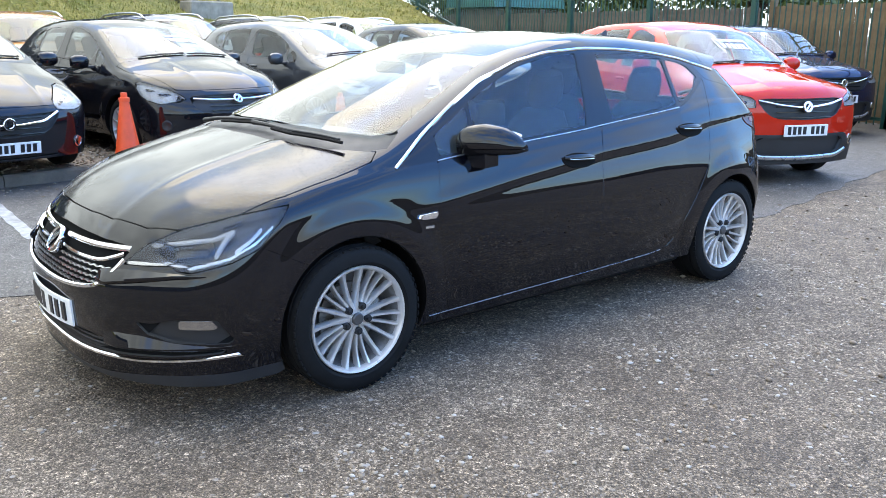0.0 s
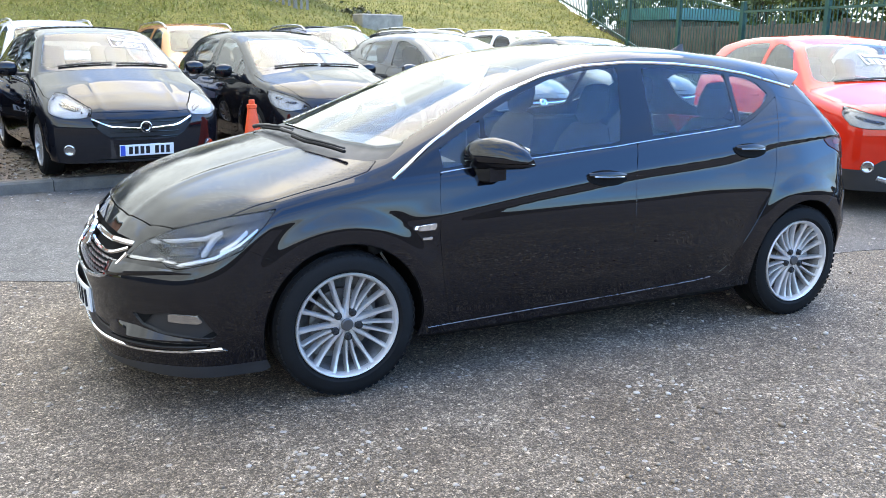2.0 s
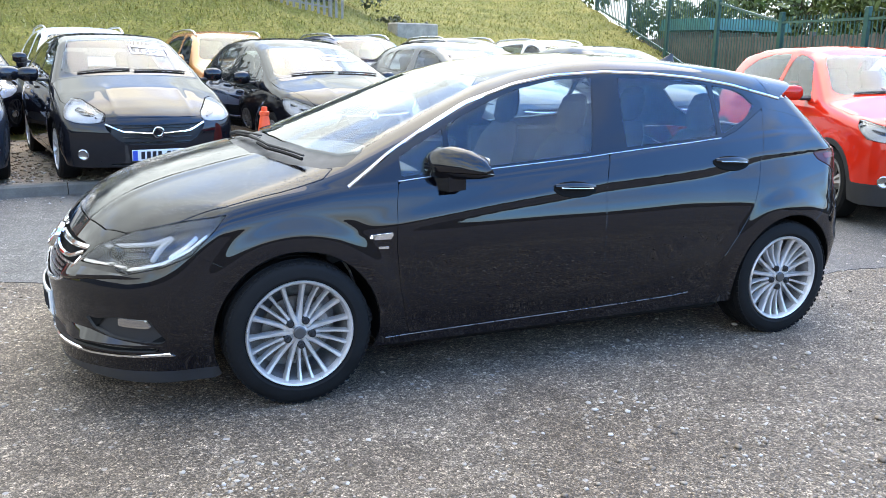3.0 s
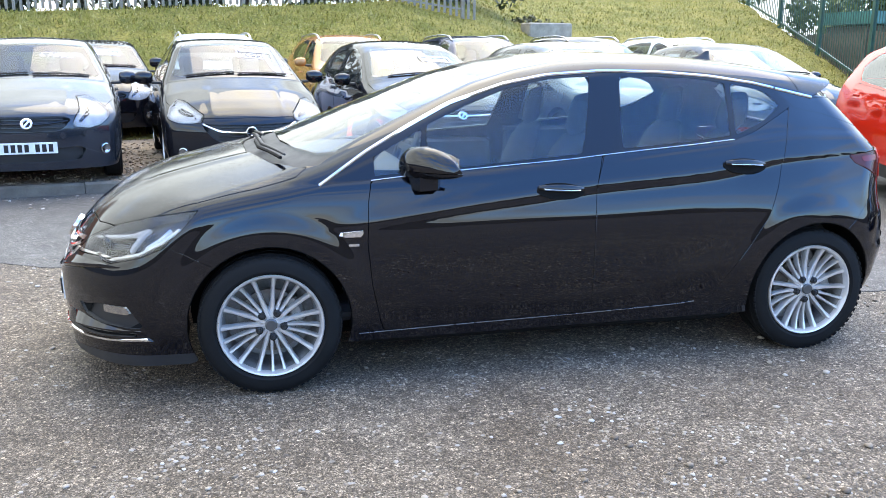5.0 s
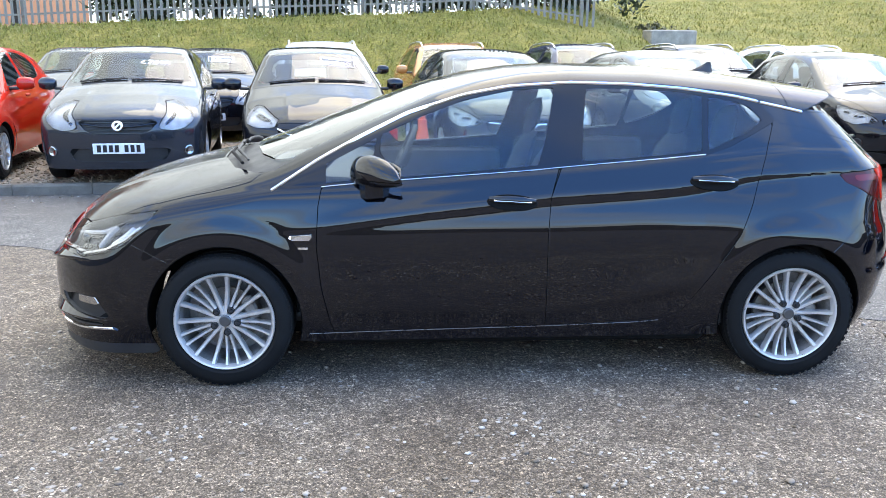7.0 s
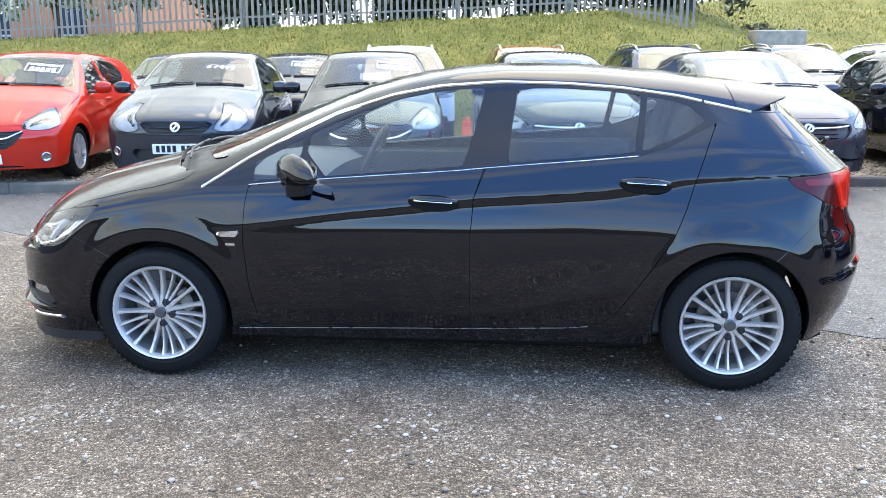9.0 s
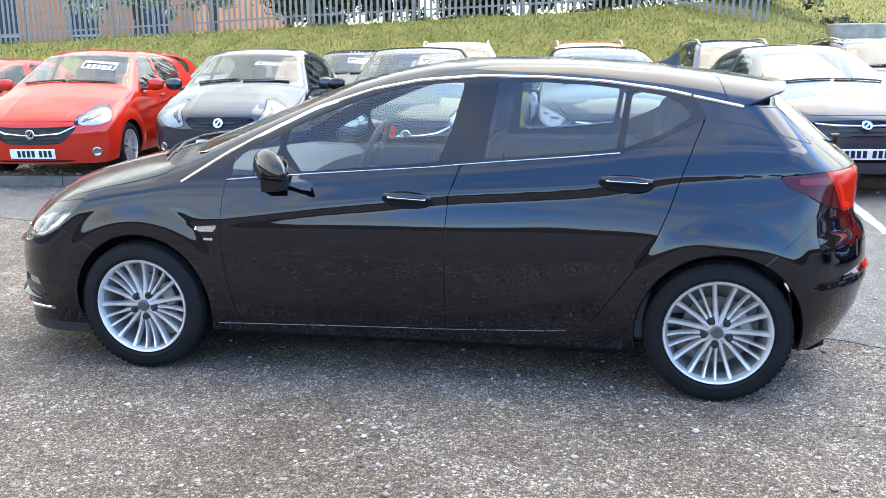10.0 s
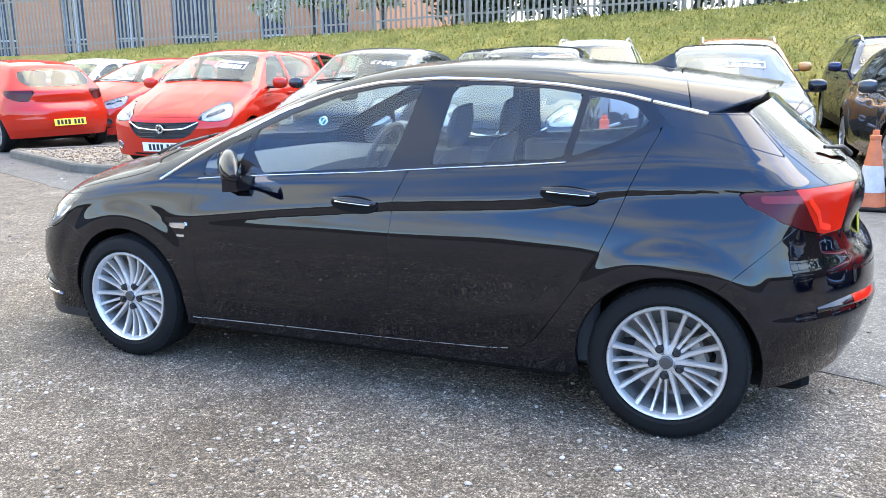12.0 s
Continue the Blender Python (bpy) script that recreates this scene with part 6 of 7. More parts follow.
def yard_car(kind, label, paint, rails=False, cladding=False, wheels="ten", step=0.048, plate="white plate", blue=False):
    """A whole car with its front to -x, standing at its own origin."""
    k = LOOKS[kind]
    s = CarShape(**k["shape"])
    car = thing("parked_car", label, "car", group="cars parked in the yard")
    P = Panels(s, step)
    wins = [top_poly(k["screen"], 0.88), back_poly(k["rear"], 1.2)] + [side_poly(w) for w in k["sides"]]
    skin("windscreen", P.take(wins[0], 0.0), GLASS_FRONT, car, "", 0.004)
    skin("rear_window", P.take(wins[1], 0.0), GLASS_DARK, car, "", 0.004)
    ax, az = k["cowl"]
    for sign in (-1, 1):
        for w in k["sides"]:
            skin("side_window", moved(P.take(side_poly(w, sign), 0.0), -0.003), GLASS_SIDE, car, "", 0.005)
        lamp = P.take(corner_poly(k["lamp"], sign, 0.2), 0.003)
        hl = skin("headlight", lamp, LENS, car, "clear headlight", 0.004)
        skin("reflector", moved(lamp, -0.03), LAMP_SILVER, hl, edge=-0.03)
        mid = cut(lamp, polyline_gap(lamp[0][:, 0] + np.abs(lamp[0][:, 1]), lamp[0][:, 2], [(k["lamp"][0][0] + 0.12, k["lamp"][0][1] + 0.05), (k["lamp"][4][0] - 0.2, k["lamp"][4][1] - 0.08)]) - 0.016)[0]
        skin("lamp_bezel", moved(mid, -0.02), GLOSSY, hl, edge=0.01)
        skin("tail_light", moved(P.take(tail_poly(k["tail"], sign, 1.1), 0.002), 0.004), LAMP_RED, car, "red tail light", 0.01)
    gr = P.take(front_poly(k["grille"], -1.6), 0.0)
    skin("grille", moved(gr, -0.03), PLASTIC, car, "black grille", -0.03)
    skin("lower_grille", moved(P.take(front_poly(k["mouth"], -1.6), 0.0), -0.03), PLASTIC, car, "", -0.03)
    b, mo = k["doors"], s.belt
    for sign in (-1, 1):
        for x0, x1 in ((b[0], b[1]), (b[1] + 0.006, b[2])):
            lo = 0.26 if kind != "suv" else 0.36
            quad = [(x0, float(mo(x0)) - 0.01), (x1, float(mo(x1)) - 0.01), (x1 if x1 < 0.5 else x1 - 0.06, 0.75), (x1 if x1 < 0.5 else x1 - 0.32, lo + 0.02), (x0, lo)]
            skin("door", P.take(side_poly(quad, sign), 0.0025), paint, car)
    skin("bonnet", P.take(lambda p: np.maximum(np.maximum(p[:, 0] - ax - 0.25 * p[:, 1] ** 2, np.abs(p[:, 1]) - 0.80 + 0.35 * np.maximum(0, -1.45 - p[:, 0])), {"suv": 0.80, "astra": 0.73, "corsa": 0.70, "corsa_low": 0.655}[kind] - p[:, 2] + 0.0 * p[:, 0]), 0.003), paint, car, "bonnet")
    if cladding:
        skin("bumper_cladding", moved(P.take(lambda p: np.minimum(p[:, 2] - 0.40 - 0.11 * ramp(-p[:, 0], 1.6, 1.9) * (1 - ramp(np.abs(p[:, 1]), 0.55, 0.75)), np.minimum(*[np.sqrt((p[:, 0] - a) ** 2 + (p[:, 2] - s.axle_z) ** 2) - s.arch_r - 0.05 for a in s.axles]) + 1.0 * (np.abs(p[:, 1]) < 0.5)), 0.0), 0.004), PLASTIC, car, "black plastic lower cladding", 0.01)
    skin("body_shell", P.rest, paint, car)
    inner_skin(car, s, wins + [corner_poly(k["lamp"], 0, 0.2), tail_poly(k["tail"], 0, 1.1), front_poly(k["grille"], -1.6), front_poly(k["mouth"], -1.6)], 0.08, 0.02)
    for a in s.axles:
        arch_liner(car, s, a, s.arch_r)
    half = float(s.plan(0.0))
    for a in s.axles:
        for side in (-1, 1):
            plain_wheel(car, a, side, k["wheel"], k["wheel"], half - 0.01, wheels)
    g = Geo(); g.box((0.1, 0, 0.24), (3.3, 1.05, 0.12), None, 0.03); g.box((0, 0, 0.27), (1.8, 1.55, 0.06), None, 0.02)
    part("underbody", g, DARK, car)
    number_plate(car, on_skin((-1.4, 0, k["plate"]), (-1, 0, 0), 0.012, s), plate, blue=blue)
    number_plate(car, on_skin((1.2, 0, k["plate"] + 0.3), (1, 0, 0), 0.012, s), "yellow number plate", True)
    g = Geo(); g.lathe([(0.030, -0.010), (0.036, -0.016), (0.050, -0.016), (0.056, -0.010), (0.057, 0.01)], 28)
    g.box((0, -0.012, 0), (0.018, 0.008, 0.075), Matrix.Rotation(0.7, 4, "Y"))
    part("emblem", g, CHROME, car, "round chrome emblem", m=on_skin((-1.4, 0, k["emblem"]), (-1, 0, 0), 0.012, s) @ pose(0, 0, 0, 0, 0, -90))
    g = Geo(); g.lathe([(0.0, -0.006), (0.031, -0.006), (0.031, 0.0)], 20)
    part("emblem_field", g, GLOSSY, car, m=on_skin((-1.4, 0, k["emblem"]), (-1, 0, 0), 0.012, s) @ pose(0, 0, 0, 0, 0, -90))
    strip(k["bar"], 0.010, 0.006, k.get("bar_mat", CHROME), car, "grille_bar", "", "yz", shape=s, off=0.002)
    if cladding:
        strip([(-0.62, 0.335), (-0.45, 0.285), (0.0, 0.275), (0.45, 0.285), (0.62, 0.335)], 0.022, 0.010, SATIN, car, "skid_plate", "silver skid plate", "yz", shape=s, off=0.004)
    zs = np.linspace(k["grille"][5][1] + 0.015, k["grille"][0][1] - 0.02, 4)
    for z in zs:
        g = Geo(); g.tube([on_skin((-1.4, y, z), (-1, 0, 0), -0.012, s).translation for y in np.linspace(-0.33, 0.33, 9)], 0.006, 5)
        part("grille_slat", g, GLOSSY, car)
    for sign in (-1, 1):
        fy, fz = k["fog"]
        g = Geo(); g.lathe([(0.0, -0.004), (0.035, -0.006), (0.045, -0.012), (0.055, -0.008), (0.058, 0.02)], 24)
        part("fog_light", g, LAMP_CHROME if kind != "astra" else PLASTIC, car, "round fog light", m=on_skin((-1.4, sign * fy, fz), (-1, 0, 0), 0.002, s) @ pose(0, 0, 0, 0, 0, -90))
        mx, my, mz = k["mirror"]
        g = Geo()
        rings = []
        for y, w, h in ((0.0, 0.035, 0.045), (0.02, 0.055, 0.066), (0.08, 0.066, 0.078), (0.15, 0.060, 0.070), (0.19, 0.035, 0.045)):
            rings.append([(mx + w * math.copysign(abs(math.cos(t)) ** 0.8, math.cos(t)) * (1 if math.cos(t) < 0 else 0.7), sign * (my + 0.03 + y), mz + h * math.copysign(abs(math.sin(t)) ** 0.85, math.sin(t))) for t in (2 * math.pi * j / 18 for j in range(18))])
        g.loft(rings)
        mir = part("door_mirror", g, paint, car)
        g = Geo(); g.box((mx, sign * (my - 0.005), mz - 0.055), (0.09, 0.11, 0.035), None, 0.01)
        part("mirror_foot", g, PLASTIC, mir)
        for hx in (b[1] - 0.16, b[2] - 0.18):
            g = Geo(); g.loft([[(-0.004 - 0.022 * math.sin(math.pi * q / 6) ** 0.7 + 0.006 * math.cos(t), -0.09 + 0.18 * q / 6, 0.014 * math.sin(t)) for t in (2 * math.pi * j / 8 for j in range(8))] for q in range(7)])
            part("door_handle", g, paint, car, m=on_skin((hx, 0, float(mo(hx)) - 0.13), (0, sign, 0), 0.0, s))
        if rails:
            path = []
            for x in np.linspace(-0.25, 1.35, 11):
                q = s.cast(np.array([[x, sign * 0.56, 1.0]]), np.array([[0, 0, 1.0]]))[0]
                path.append((q[0], q[1], q[2] + 0.045 * min(1, 6 * min(x + 0.25, 1.35 - x) + 0.1)))
            g = Geo(); g.tube(path, 0.017, 8)
            part("roof_rail", g, SATIN if rails == "silver" else PLASTIC, car, "roof rail")
    for y0, y1 in ((0.55, 0.02), (-0.02, -0.58)):
        path = []
        for q in range(7):
            y = y0 + (y1 - y0) * q / 6
            p = s.cast(np.array([[k["screen"][0][0] + 0.02 + 0.22 * y * y + 0.02 * q / 6, y, 0.7]]), np.array([[0, 0, 1.0]]))[0]
            path.append((p[0], p[1], p[2] + 0.014))
        g = Geo(); g.tube(path, 0.010, 6)
        part("wiper", g, PLASTIC, car, "black windscreen wiper")
    fz = 0.0 if kind != "suv" else 0.09
    for y in (-0.35, 0.35):
        seat_at(car, -0.05, y, fz)
        seat_at(car, 0.70, y, fz)
    g = Geo()
    zc = az + 0.06
    g.loft([[(x, y, z) for x, z in ((ax + 0.12, zc - 0.06), (ax + 0.3, zc - 0.03), (ax + 0.5, zc - 0.06), (ax + 0.5, 0.7), (ax + 0.12, 0.55))] for y in np.linspace(-0.62, 0.62, 5)])
    g.box((0.2, 0, 0.34), (2.4, 1.4, 0.08), None, 0.02)
    part("dashboard", g, CABIN, car)
    return car


M_SEAT = {}


def seat_at(car, x, y, dz):
    if "seat" not in M_SEAT:
        g = Geo()
        g.box((0, 0, 0.47), (0.50, 0.48, 0.18), None, 0.06)
        g.loft([[(cx + d * math.cos(t), w * math.sin(t), cz) for t in (2 * math.pi * j / 14 for j in range(14))] for cx, cz, w, d in ((0.22, 0.5, 0.22, 0.07), (0.27, 0.7, 0.25, 0.075), (0.34, 0.98, 0.21, 0.06), (0.37, 1.06, 0.12, 0.04), (0.375, 1.10, 0.12, 0.045), (0.40, 1.2, 0.13, 0.05), (0.41, 1.25, 0.09, 0.03))])
        M_SEAT["seat"] = g.mesh("seat", True)
    part("seat", M_SEAT["seat"], CLOTH, car, m=pose(x, y, dz))


def repaint(car, old, paint):
    for o in car.children_recursive:
        if o.type == "MESH" and o.material_slots and o.material_slots[0].material is old:
            o.material_slots[0].link = "OBJECT"
            o.material_slots[0].material = paint
    return car


def stand(nose_x, front, heading, z):
    """The pose of a car whose plate is at front and that looks along heading."""
    h = Vector((*heading, 0)).normalized()
    c = Vector((*front, z)) + h * nose_x
    return Matrix.Translation(c) @ Matrix.Rotation(math.atan2(-h.y, -h.x), 4, "Z")


BLACK = car_paint("car paint black", (0.006, 0.006, 0.008), coat=0.85)
SLATE = car_paint("car paint slate grey", (0.030, 0.034, 0.042), 0.5, coat=0.85)
RED = car_paint("car paint bright red", (0.52, 0.020, 0.008), coat=0.85)
WHITE = car_paint("car paint white", (0.72, 0.72, 0.72), coat=0.85)
TAN = car_paint("car paint burnt amber", (0.50, 0.22, 0.07), 0.4, coat=0.85)
BLUE = car_paint("car paint dark blue", (0.010, 0.015, 0.045), 0.3, coat=0.85)
STEEL = car_paint("car paint steel grey", (0.05, 0.053, 0.057), 0.3, coat=0.85)
SQUARE = (0.13, -0.99)
corsa = yard_car("corsa", "slate-grey small hatchback with a priced windscreen on gravel", SLATE, step=0.035)
corsa_low = yard_car("corsa_low", "black small hatchback on gravel", BLACK, blue=True, step=0.035)
suv = yard_car("suv", "bright red crossover with black lower cladding", RED, rails=False, cladding=True, wheels="five")
suv_rail = yard_car("suv", "white crossover with roof rails and dark roof", WHITE, rails="silver", cladding=True)
astra = yard_car("astra", "black hatchback with chrome grille bar on gravel", BLACK)
ROW = [
    (corsa_low, "black small hatchback with a price sticker in its windscreen", None, (-1.31, 4.72), SQUARE, BED_Z),
    (corsa, "slate-grey small hatchback with a price written on its windscreen", SLATE, (-3.45, 4.60), SQUARE, BED_Z),
    (corsa_low, "bright red small hatchback with a price sticker in its windscreen", RED, (-5.62, 4.32), (0.15, -0.99), BED_Z),
    (astra, "black hatchback beside an orange cone on the gravel", None, (1.02, 4.95), SQUARE, BED_Z),
    (astra, "steel-grey hatchback with chrome grille bar on the gravel", STEEL, (3.48, 5.0), SQUARE, BED_Z),
    (astra, "black hatchback at the end of the front row", BLACK, (5.85, 5.3), (-0.02, -1.0), BED_Z),
    (astra, "red hatchback standing behind the gravel bed", RED, (-10.5, 7.6), (-0.05, -1.0), 0.0),
    (suv, "bright red crossover with black lower cladding and silver skid plate", None, (4.92, 0.58), (-0.35, -0.937), 0.0),
    (suv, "dark blue crossover parked beside a red crossover", BLUE, (9.31, 2.38), (-0.36, -0.933), 0.0),
    (suv, "dark grey crossover at the edge of the yard", STEEL, (6.95, -0.45), (-0.95, 0.3), 0.0),
    (suv_rail, "white crossover with silver roof rails on the grass edge", None, (-1.50, 8.75), SQUARE, BED_Z),
    (suv_rail, "burnt amber crossover with roof rails at the grass edge", TAN, (0.80, 9.3), SQUARE, BED_Z),
    (suv_rail, "dark blue crossover with roof rails at the grass edge", BLUE, (3.20, 9.3), SQUARE, BED_Z),
    (suv_rail, "black crossover with roof rails under the grass bank", BLACK, (5.55, 9.6), SQUARE, BED_Z),
    (suv_rail, "white crossover in the second row under the bank", WHITE, (7.75, 9.8), SQUARE, BED_Z),
    (corsa, "dark small hatchback in the second row at the grass edge", BLACK, (-3.45, 9.2), SQUARE, BED_Z),
    (corsa, "steel-grey small hatchback in the second row", STEEL, (-5.70, 9.2), SQUARE, BED_Z),
    (corsa_low, "red small hatchback in the second row under the bank", RED, (-7.95, 9.2), SQUARE, BED_Z),
    (astra, "red hatchback seen from behind with a yellow plate", RED, (-13.5, 7.9), (-0.95, 0.32), 0.0),
    (astra, "white hatchback beyond the red cars", WHITE, (-13.3, 9.0), SQUARE, 0.0),
]
first, made = set(), {}
for src, label, paint, front, heading, z in ROW:
    nose = {corsa: 2.03, corsa_low: 2.03, suv: 2.12, suv_rail: 2.12, astra: 2.215}[src]
    at = stand(-nose, front, heading, z)
    old = {corsa: SLATE, corsa_low: BLACK, suv: RED, suv_rail: WHITE, astra: BLACK}[src]
    if src not in first:
        first.add(src)
        src.matrix_basis = at
        tagged(src, label)
        made[label] = src
    else:
        c = copy_thing(src, at)
        tagged(c, label)
        for o in [o for o in c.children_recursive if o.name.startswith("blue_strip")]:
            bpy.data.objects.remove(o)
        made[label] = c
        if paint is not None and paint is not old:
            repaint(c, old, paint)


def lettering(text, size, mat, parent, m, name="price_lettering"):
    cu = bpy.data.curves.new(name, "FONT")
    cu.body, cu.size, cu.align_x, cu.align_y, cu.extrude, cu.resolution_u = text, size, "CENTER", "CENTER", 0.0008, 2
    ob = bpy.data.objects.new(name, cu)
    scene.collection.objects.link(ob)
    bpy.context.view_layer.update()
    me = bpy.data.meshes.new_from_object(ob.evaluated_get(bpy.context.evaluated_depsgraph_get()))
    bpy.data.objects.remove(ob)
    me.materials.clear()
    me.materials.append(mat)
    return part(name, me, mat, parent, m=m)


def on_screen(shape, x, y, off):
    """A pose on the windscreen: x to the right as one faces the car, y up the glass."""
    s = CarShape(**shape)
    q = s.cast(np.array([[x, y, 0.9]]), np.array([[0, 0, 1.0]]))
    n = Vector(s.normal(q)[0])
    right = Vector((0, -1, 0)); right = (right - n * right.dot(n)).normalized()
    up = n.cross(right)
    m = Matrix((right, up, n)).transposed().to_4x4()
    m.translation = Vector(q[0]) + n * off
    return m


def price_card(car, shape, x, y, text, w=0.42):
    """A house-shaped white sticker frame with a price, or bars where it cannot be read."""
    m = on_screen(shape, x, y, 0.003)
    t, hw, hh = 0.012, w / 2, 0.10
    g = Geo(); g.add([(x, y, z) for z in (-0.001, 0.001) for x, y in ((-hw, -hh), (hw, -hh), (hw, hh), (-hw, hh), (-hw + t, -hh + t), (hw - t, -hh + t), (hw - t, hh - t), (-hw + t, hh - t))],
                     [(i, (i + 1) % 4, 4 + (i + 1) % 4, 4 + i) for i in range(4)] + [(8 + i, 12 + i, 12 + (i + 1) % 4, 8 + (i + 1) % 4) for i in range(4)]
                     + [(i, 8 + i, 8 + (i + 1) % 4, (i + 1) % 4) for i in range(4)] + [(4 + i, 4 + (i + 1) % 4, 12 + (i + 1) % 4, 12 + i) for i in range(4)])
    card = part("price_sticker", g, PAPER, car, "white price sticker", smooth=False, m=m)
    for k in range(3):
        g = Geo(); g.box((0, 0.05 + 0.014 * k, 0), (w - 0.06, 0.005, 0.002))
        part("bar", g, PAPER, card, smooth=False)
    if text:
        lettering(text, 0.125, PAPER, card, pose(0, -0.035, 0.002))
    else:
        for k in range(5):
            g = Geo(); g.box((-0.13 + 0.065 * k, -0.04, 0.002), (0.045, 0.085, 0.002))
            part("bar", g, PAPER, card, smooth=False)


cars = list(made.items())
for o in made["white crossover with silver roof rails on the grass edge"].children:
    if o.name.startswith("door_mirror"):
        o.material_slots[0].link = "OBJECT"
        o.material_slots[0].material = BLACK
for o in made["red hatchback seen from behind with a yellow plate"].children:
    if o.get("label") == "yellow number plate":
        o.location.z -= 0.17
        o.location.x += 0.05
repaint(made["red hatchback seen from behind with a yellow plate"], LAMP_RED, LAMP_DARK)
price_card(cars[0][1], CORSA, -0.56, -0.28, "\u00a36450")
lettering("\u00a37495", 0.14, PAPER, cars[1][1], on_screen(CORSA, -0.60, -0.25, 0.003))
price_card(cars[2][1], CORSA, -0.60, -0.27, "")
price_card(cars[7][1], SUV, -0.72, -0.10, "")
price_card(cars[15][1], CORSA, -0.60, -0.15, "")
price_card(cars[3][1], ASTRA, -0.75, -0.20, "")

# ---- fences, building and greenery round the yard ----
GALV = worn("galvanised steel", (0.26, 0.23, 0.18), 0.6, 0.0, 0.2, 4, 60, 0.2, 0.001)
GREEN_STEEL = worn("green powder coat", (0.015, 0.075, 0.060), 0.4, 0, 0.2, 5, 60, 0.1, 0.001)
BOARD = worn("weathered fence board", (0.13, 0.105, 0.085), 0.85, 0, 0.35, 5, 50, 0.5, 0.003)
BOARD_WARM = worn("brown fence board", (0.20, 0.135, 0.075), 0.85, 0, 0.3, 5, 50, 0.5, 0.003)

fence = thing("palisade_fence", "grey galvanised steel palisade fence along the bank top", "fence")
g = Geo()
prof = [(-0.034, 0.0), (-0.020, 0.010), (-0.008, 0.002), (0.008, 0.002), (0.020, 0.010), (0.034, 0.0), (0.034, 0.003), (0.020, 0.013), (0.008, 0.005), (-0.008, 0.005), (-0.020, 0.013), (-0.034, 0.003)]
g.loft([[(x * k, y, z) for x, y in prof] for z, k in ((0.0, 1), (2.02, 1), (2.12, 0.25))])
M_PALE = g.mesh("pale")
FENCE_Y = 17.45
x = -26.0
while x < 4.6:
    part("pale", M_PALE, GALV, fence, m=pose(x, FENCE_Y, bank_z(x, FENCE_Y) + 0.06 + float(rng.normal(0, 0.008)), float(rng.normal(0, 0.4)), float(rng.normal(0, 0.4)), 180 + float(rng.normal(0, 3))))
    x += 0.155
posts = np.arange(-26.0, 5.0, 2.75)
for a, b in zip(posts, posts[1:]):
    for h in (0.28, 1.75):
        p, q = Vector((a, FENCE_Y + 0.03, bank_z(a, FENCE_Y) + h)), Vector((b, FENCE_Y + 0.03, bank_z(b, FENCE_Y) + h))
        g = Geo(); g.box((0, 0, 0), ((q - p).length, 0.045, 0.045), Matrix.Translation((p + q) / 2) @ (q - p).to_track_quat("X", "Z").to_matrix().to_4x4())
        part("rail", g, GALV, fence, smooth=False)
for a in posts:
    g = Geo(); g.box((a, FENCE_Y + 0.09, bank_z(a, FENCE_Y) + 0.95), (0.10, 0.055, 2.1), None, 0.004)
    part("post", g, GALV, fence, smooth=False)

GREEN_LINE = [(15.55, 22.6), (10.95, 2.4), (9.9, -2.2)]
green = thing("green_fence", "dark green steel railing fence with square posts", "fence")
g = Geo(); g.tube([(0, 0, 0), (0, 0, 2.3)], 0.013, 6)
M_BAR = g.mesh("bar", True)
for (ax, ay), (bx, by) in zip(GREEN_LINE, GREEN_LINE[1:]):
    a, b = Vector((ax, ay, 0)), Vector((bx, by, 0))
    L = (b - a).length
    d = (b - a) / L
    for k in range(int(L / 0.135)):
        p = a + d * (0.07 + 0.135 * k)
        part("bar", M_BAR, GREEN_STEEL, green, m=pose(p.x, p.y, max(0.0, bank_z(p.x - 0.4, p.y) if p.y > 12.3 else 0.0) + 0.05))
    n = int(L / 2.95) + 1
    for k in range(n + 1):
        p = a + d * min(L, 2.95 * k)
        z = max(0.0, bank_z(p.x - 0.4, p.y) if p.y > 12.3 else 0.0)
        g = Geo(); g.box((p.x, p.y, z + 1.2), (0.10, 0.10, 2.5), Matrix.Identity(4), 0.006)
        part("post", g, GREEN_STEEL, green, smooth=False)
        if k < n:
            q = a + d * min(L, 2.95 * (k + 1))
            zq = max(0.0, bank_z(q.x - 0.4, q.y) if q.y > 12.3 else 0.0)
            for h in (0.15, 2.22):
                u, v = Vector((p.x, p.y, z + h)), Vector((q.x, q.y, zq + h))
                if (v - u).length > 0.1:
                    g = Geo(); g.box((0, 0, 0), ((v - u).length, 0.045, 0.05), Matrix.Translation((u + v) / 2) @ (v - u).to_track_quat("X", "Z").to_matrix().to_4x4())
                    part("rail", g, GREEN_STEEL, green, smooth=False)


def board_fence(label, a, b, h, mat, gap):
    f = thing("board_fence", label, "fence")
    a, b = Vector((*a, 0)), Vector((*b, 0))
    L = (b - a).length
    turn = Matrix.Rotation(math.atan2(b.y - a.y, b.x - a.x), 4, "Z")
    g = Geo(); g.box((0, 0, h / 2), (0.155, 0.022, h), None, 0.003)
    me = g.mesh("board")
    for k in range(int(L / gap)):
        p = a.lerp(b, (k + 0.5) * gap / L)
        part("board", me, mat, f, m=Matrix.Translation((p.x, p.y, float(rng.normal(0, 0.015)))) @ turn @ pose(0, float(rng.normal(0, 0.004)), 0, 0, float(rng.normal(0, 0.5)), 0))
    for k in range(int(L / 2.7) + 1):
        p = a.lerp(b, min(1, k * 2.7 / L))
        g = Geo(); g.box((p.x, p.y, h / 2 + 0.04), (0.11, 0.11, h + 0.1), None, 0.006)
        part("post", g, mat, f, smooth=False)
    return f


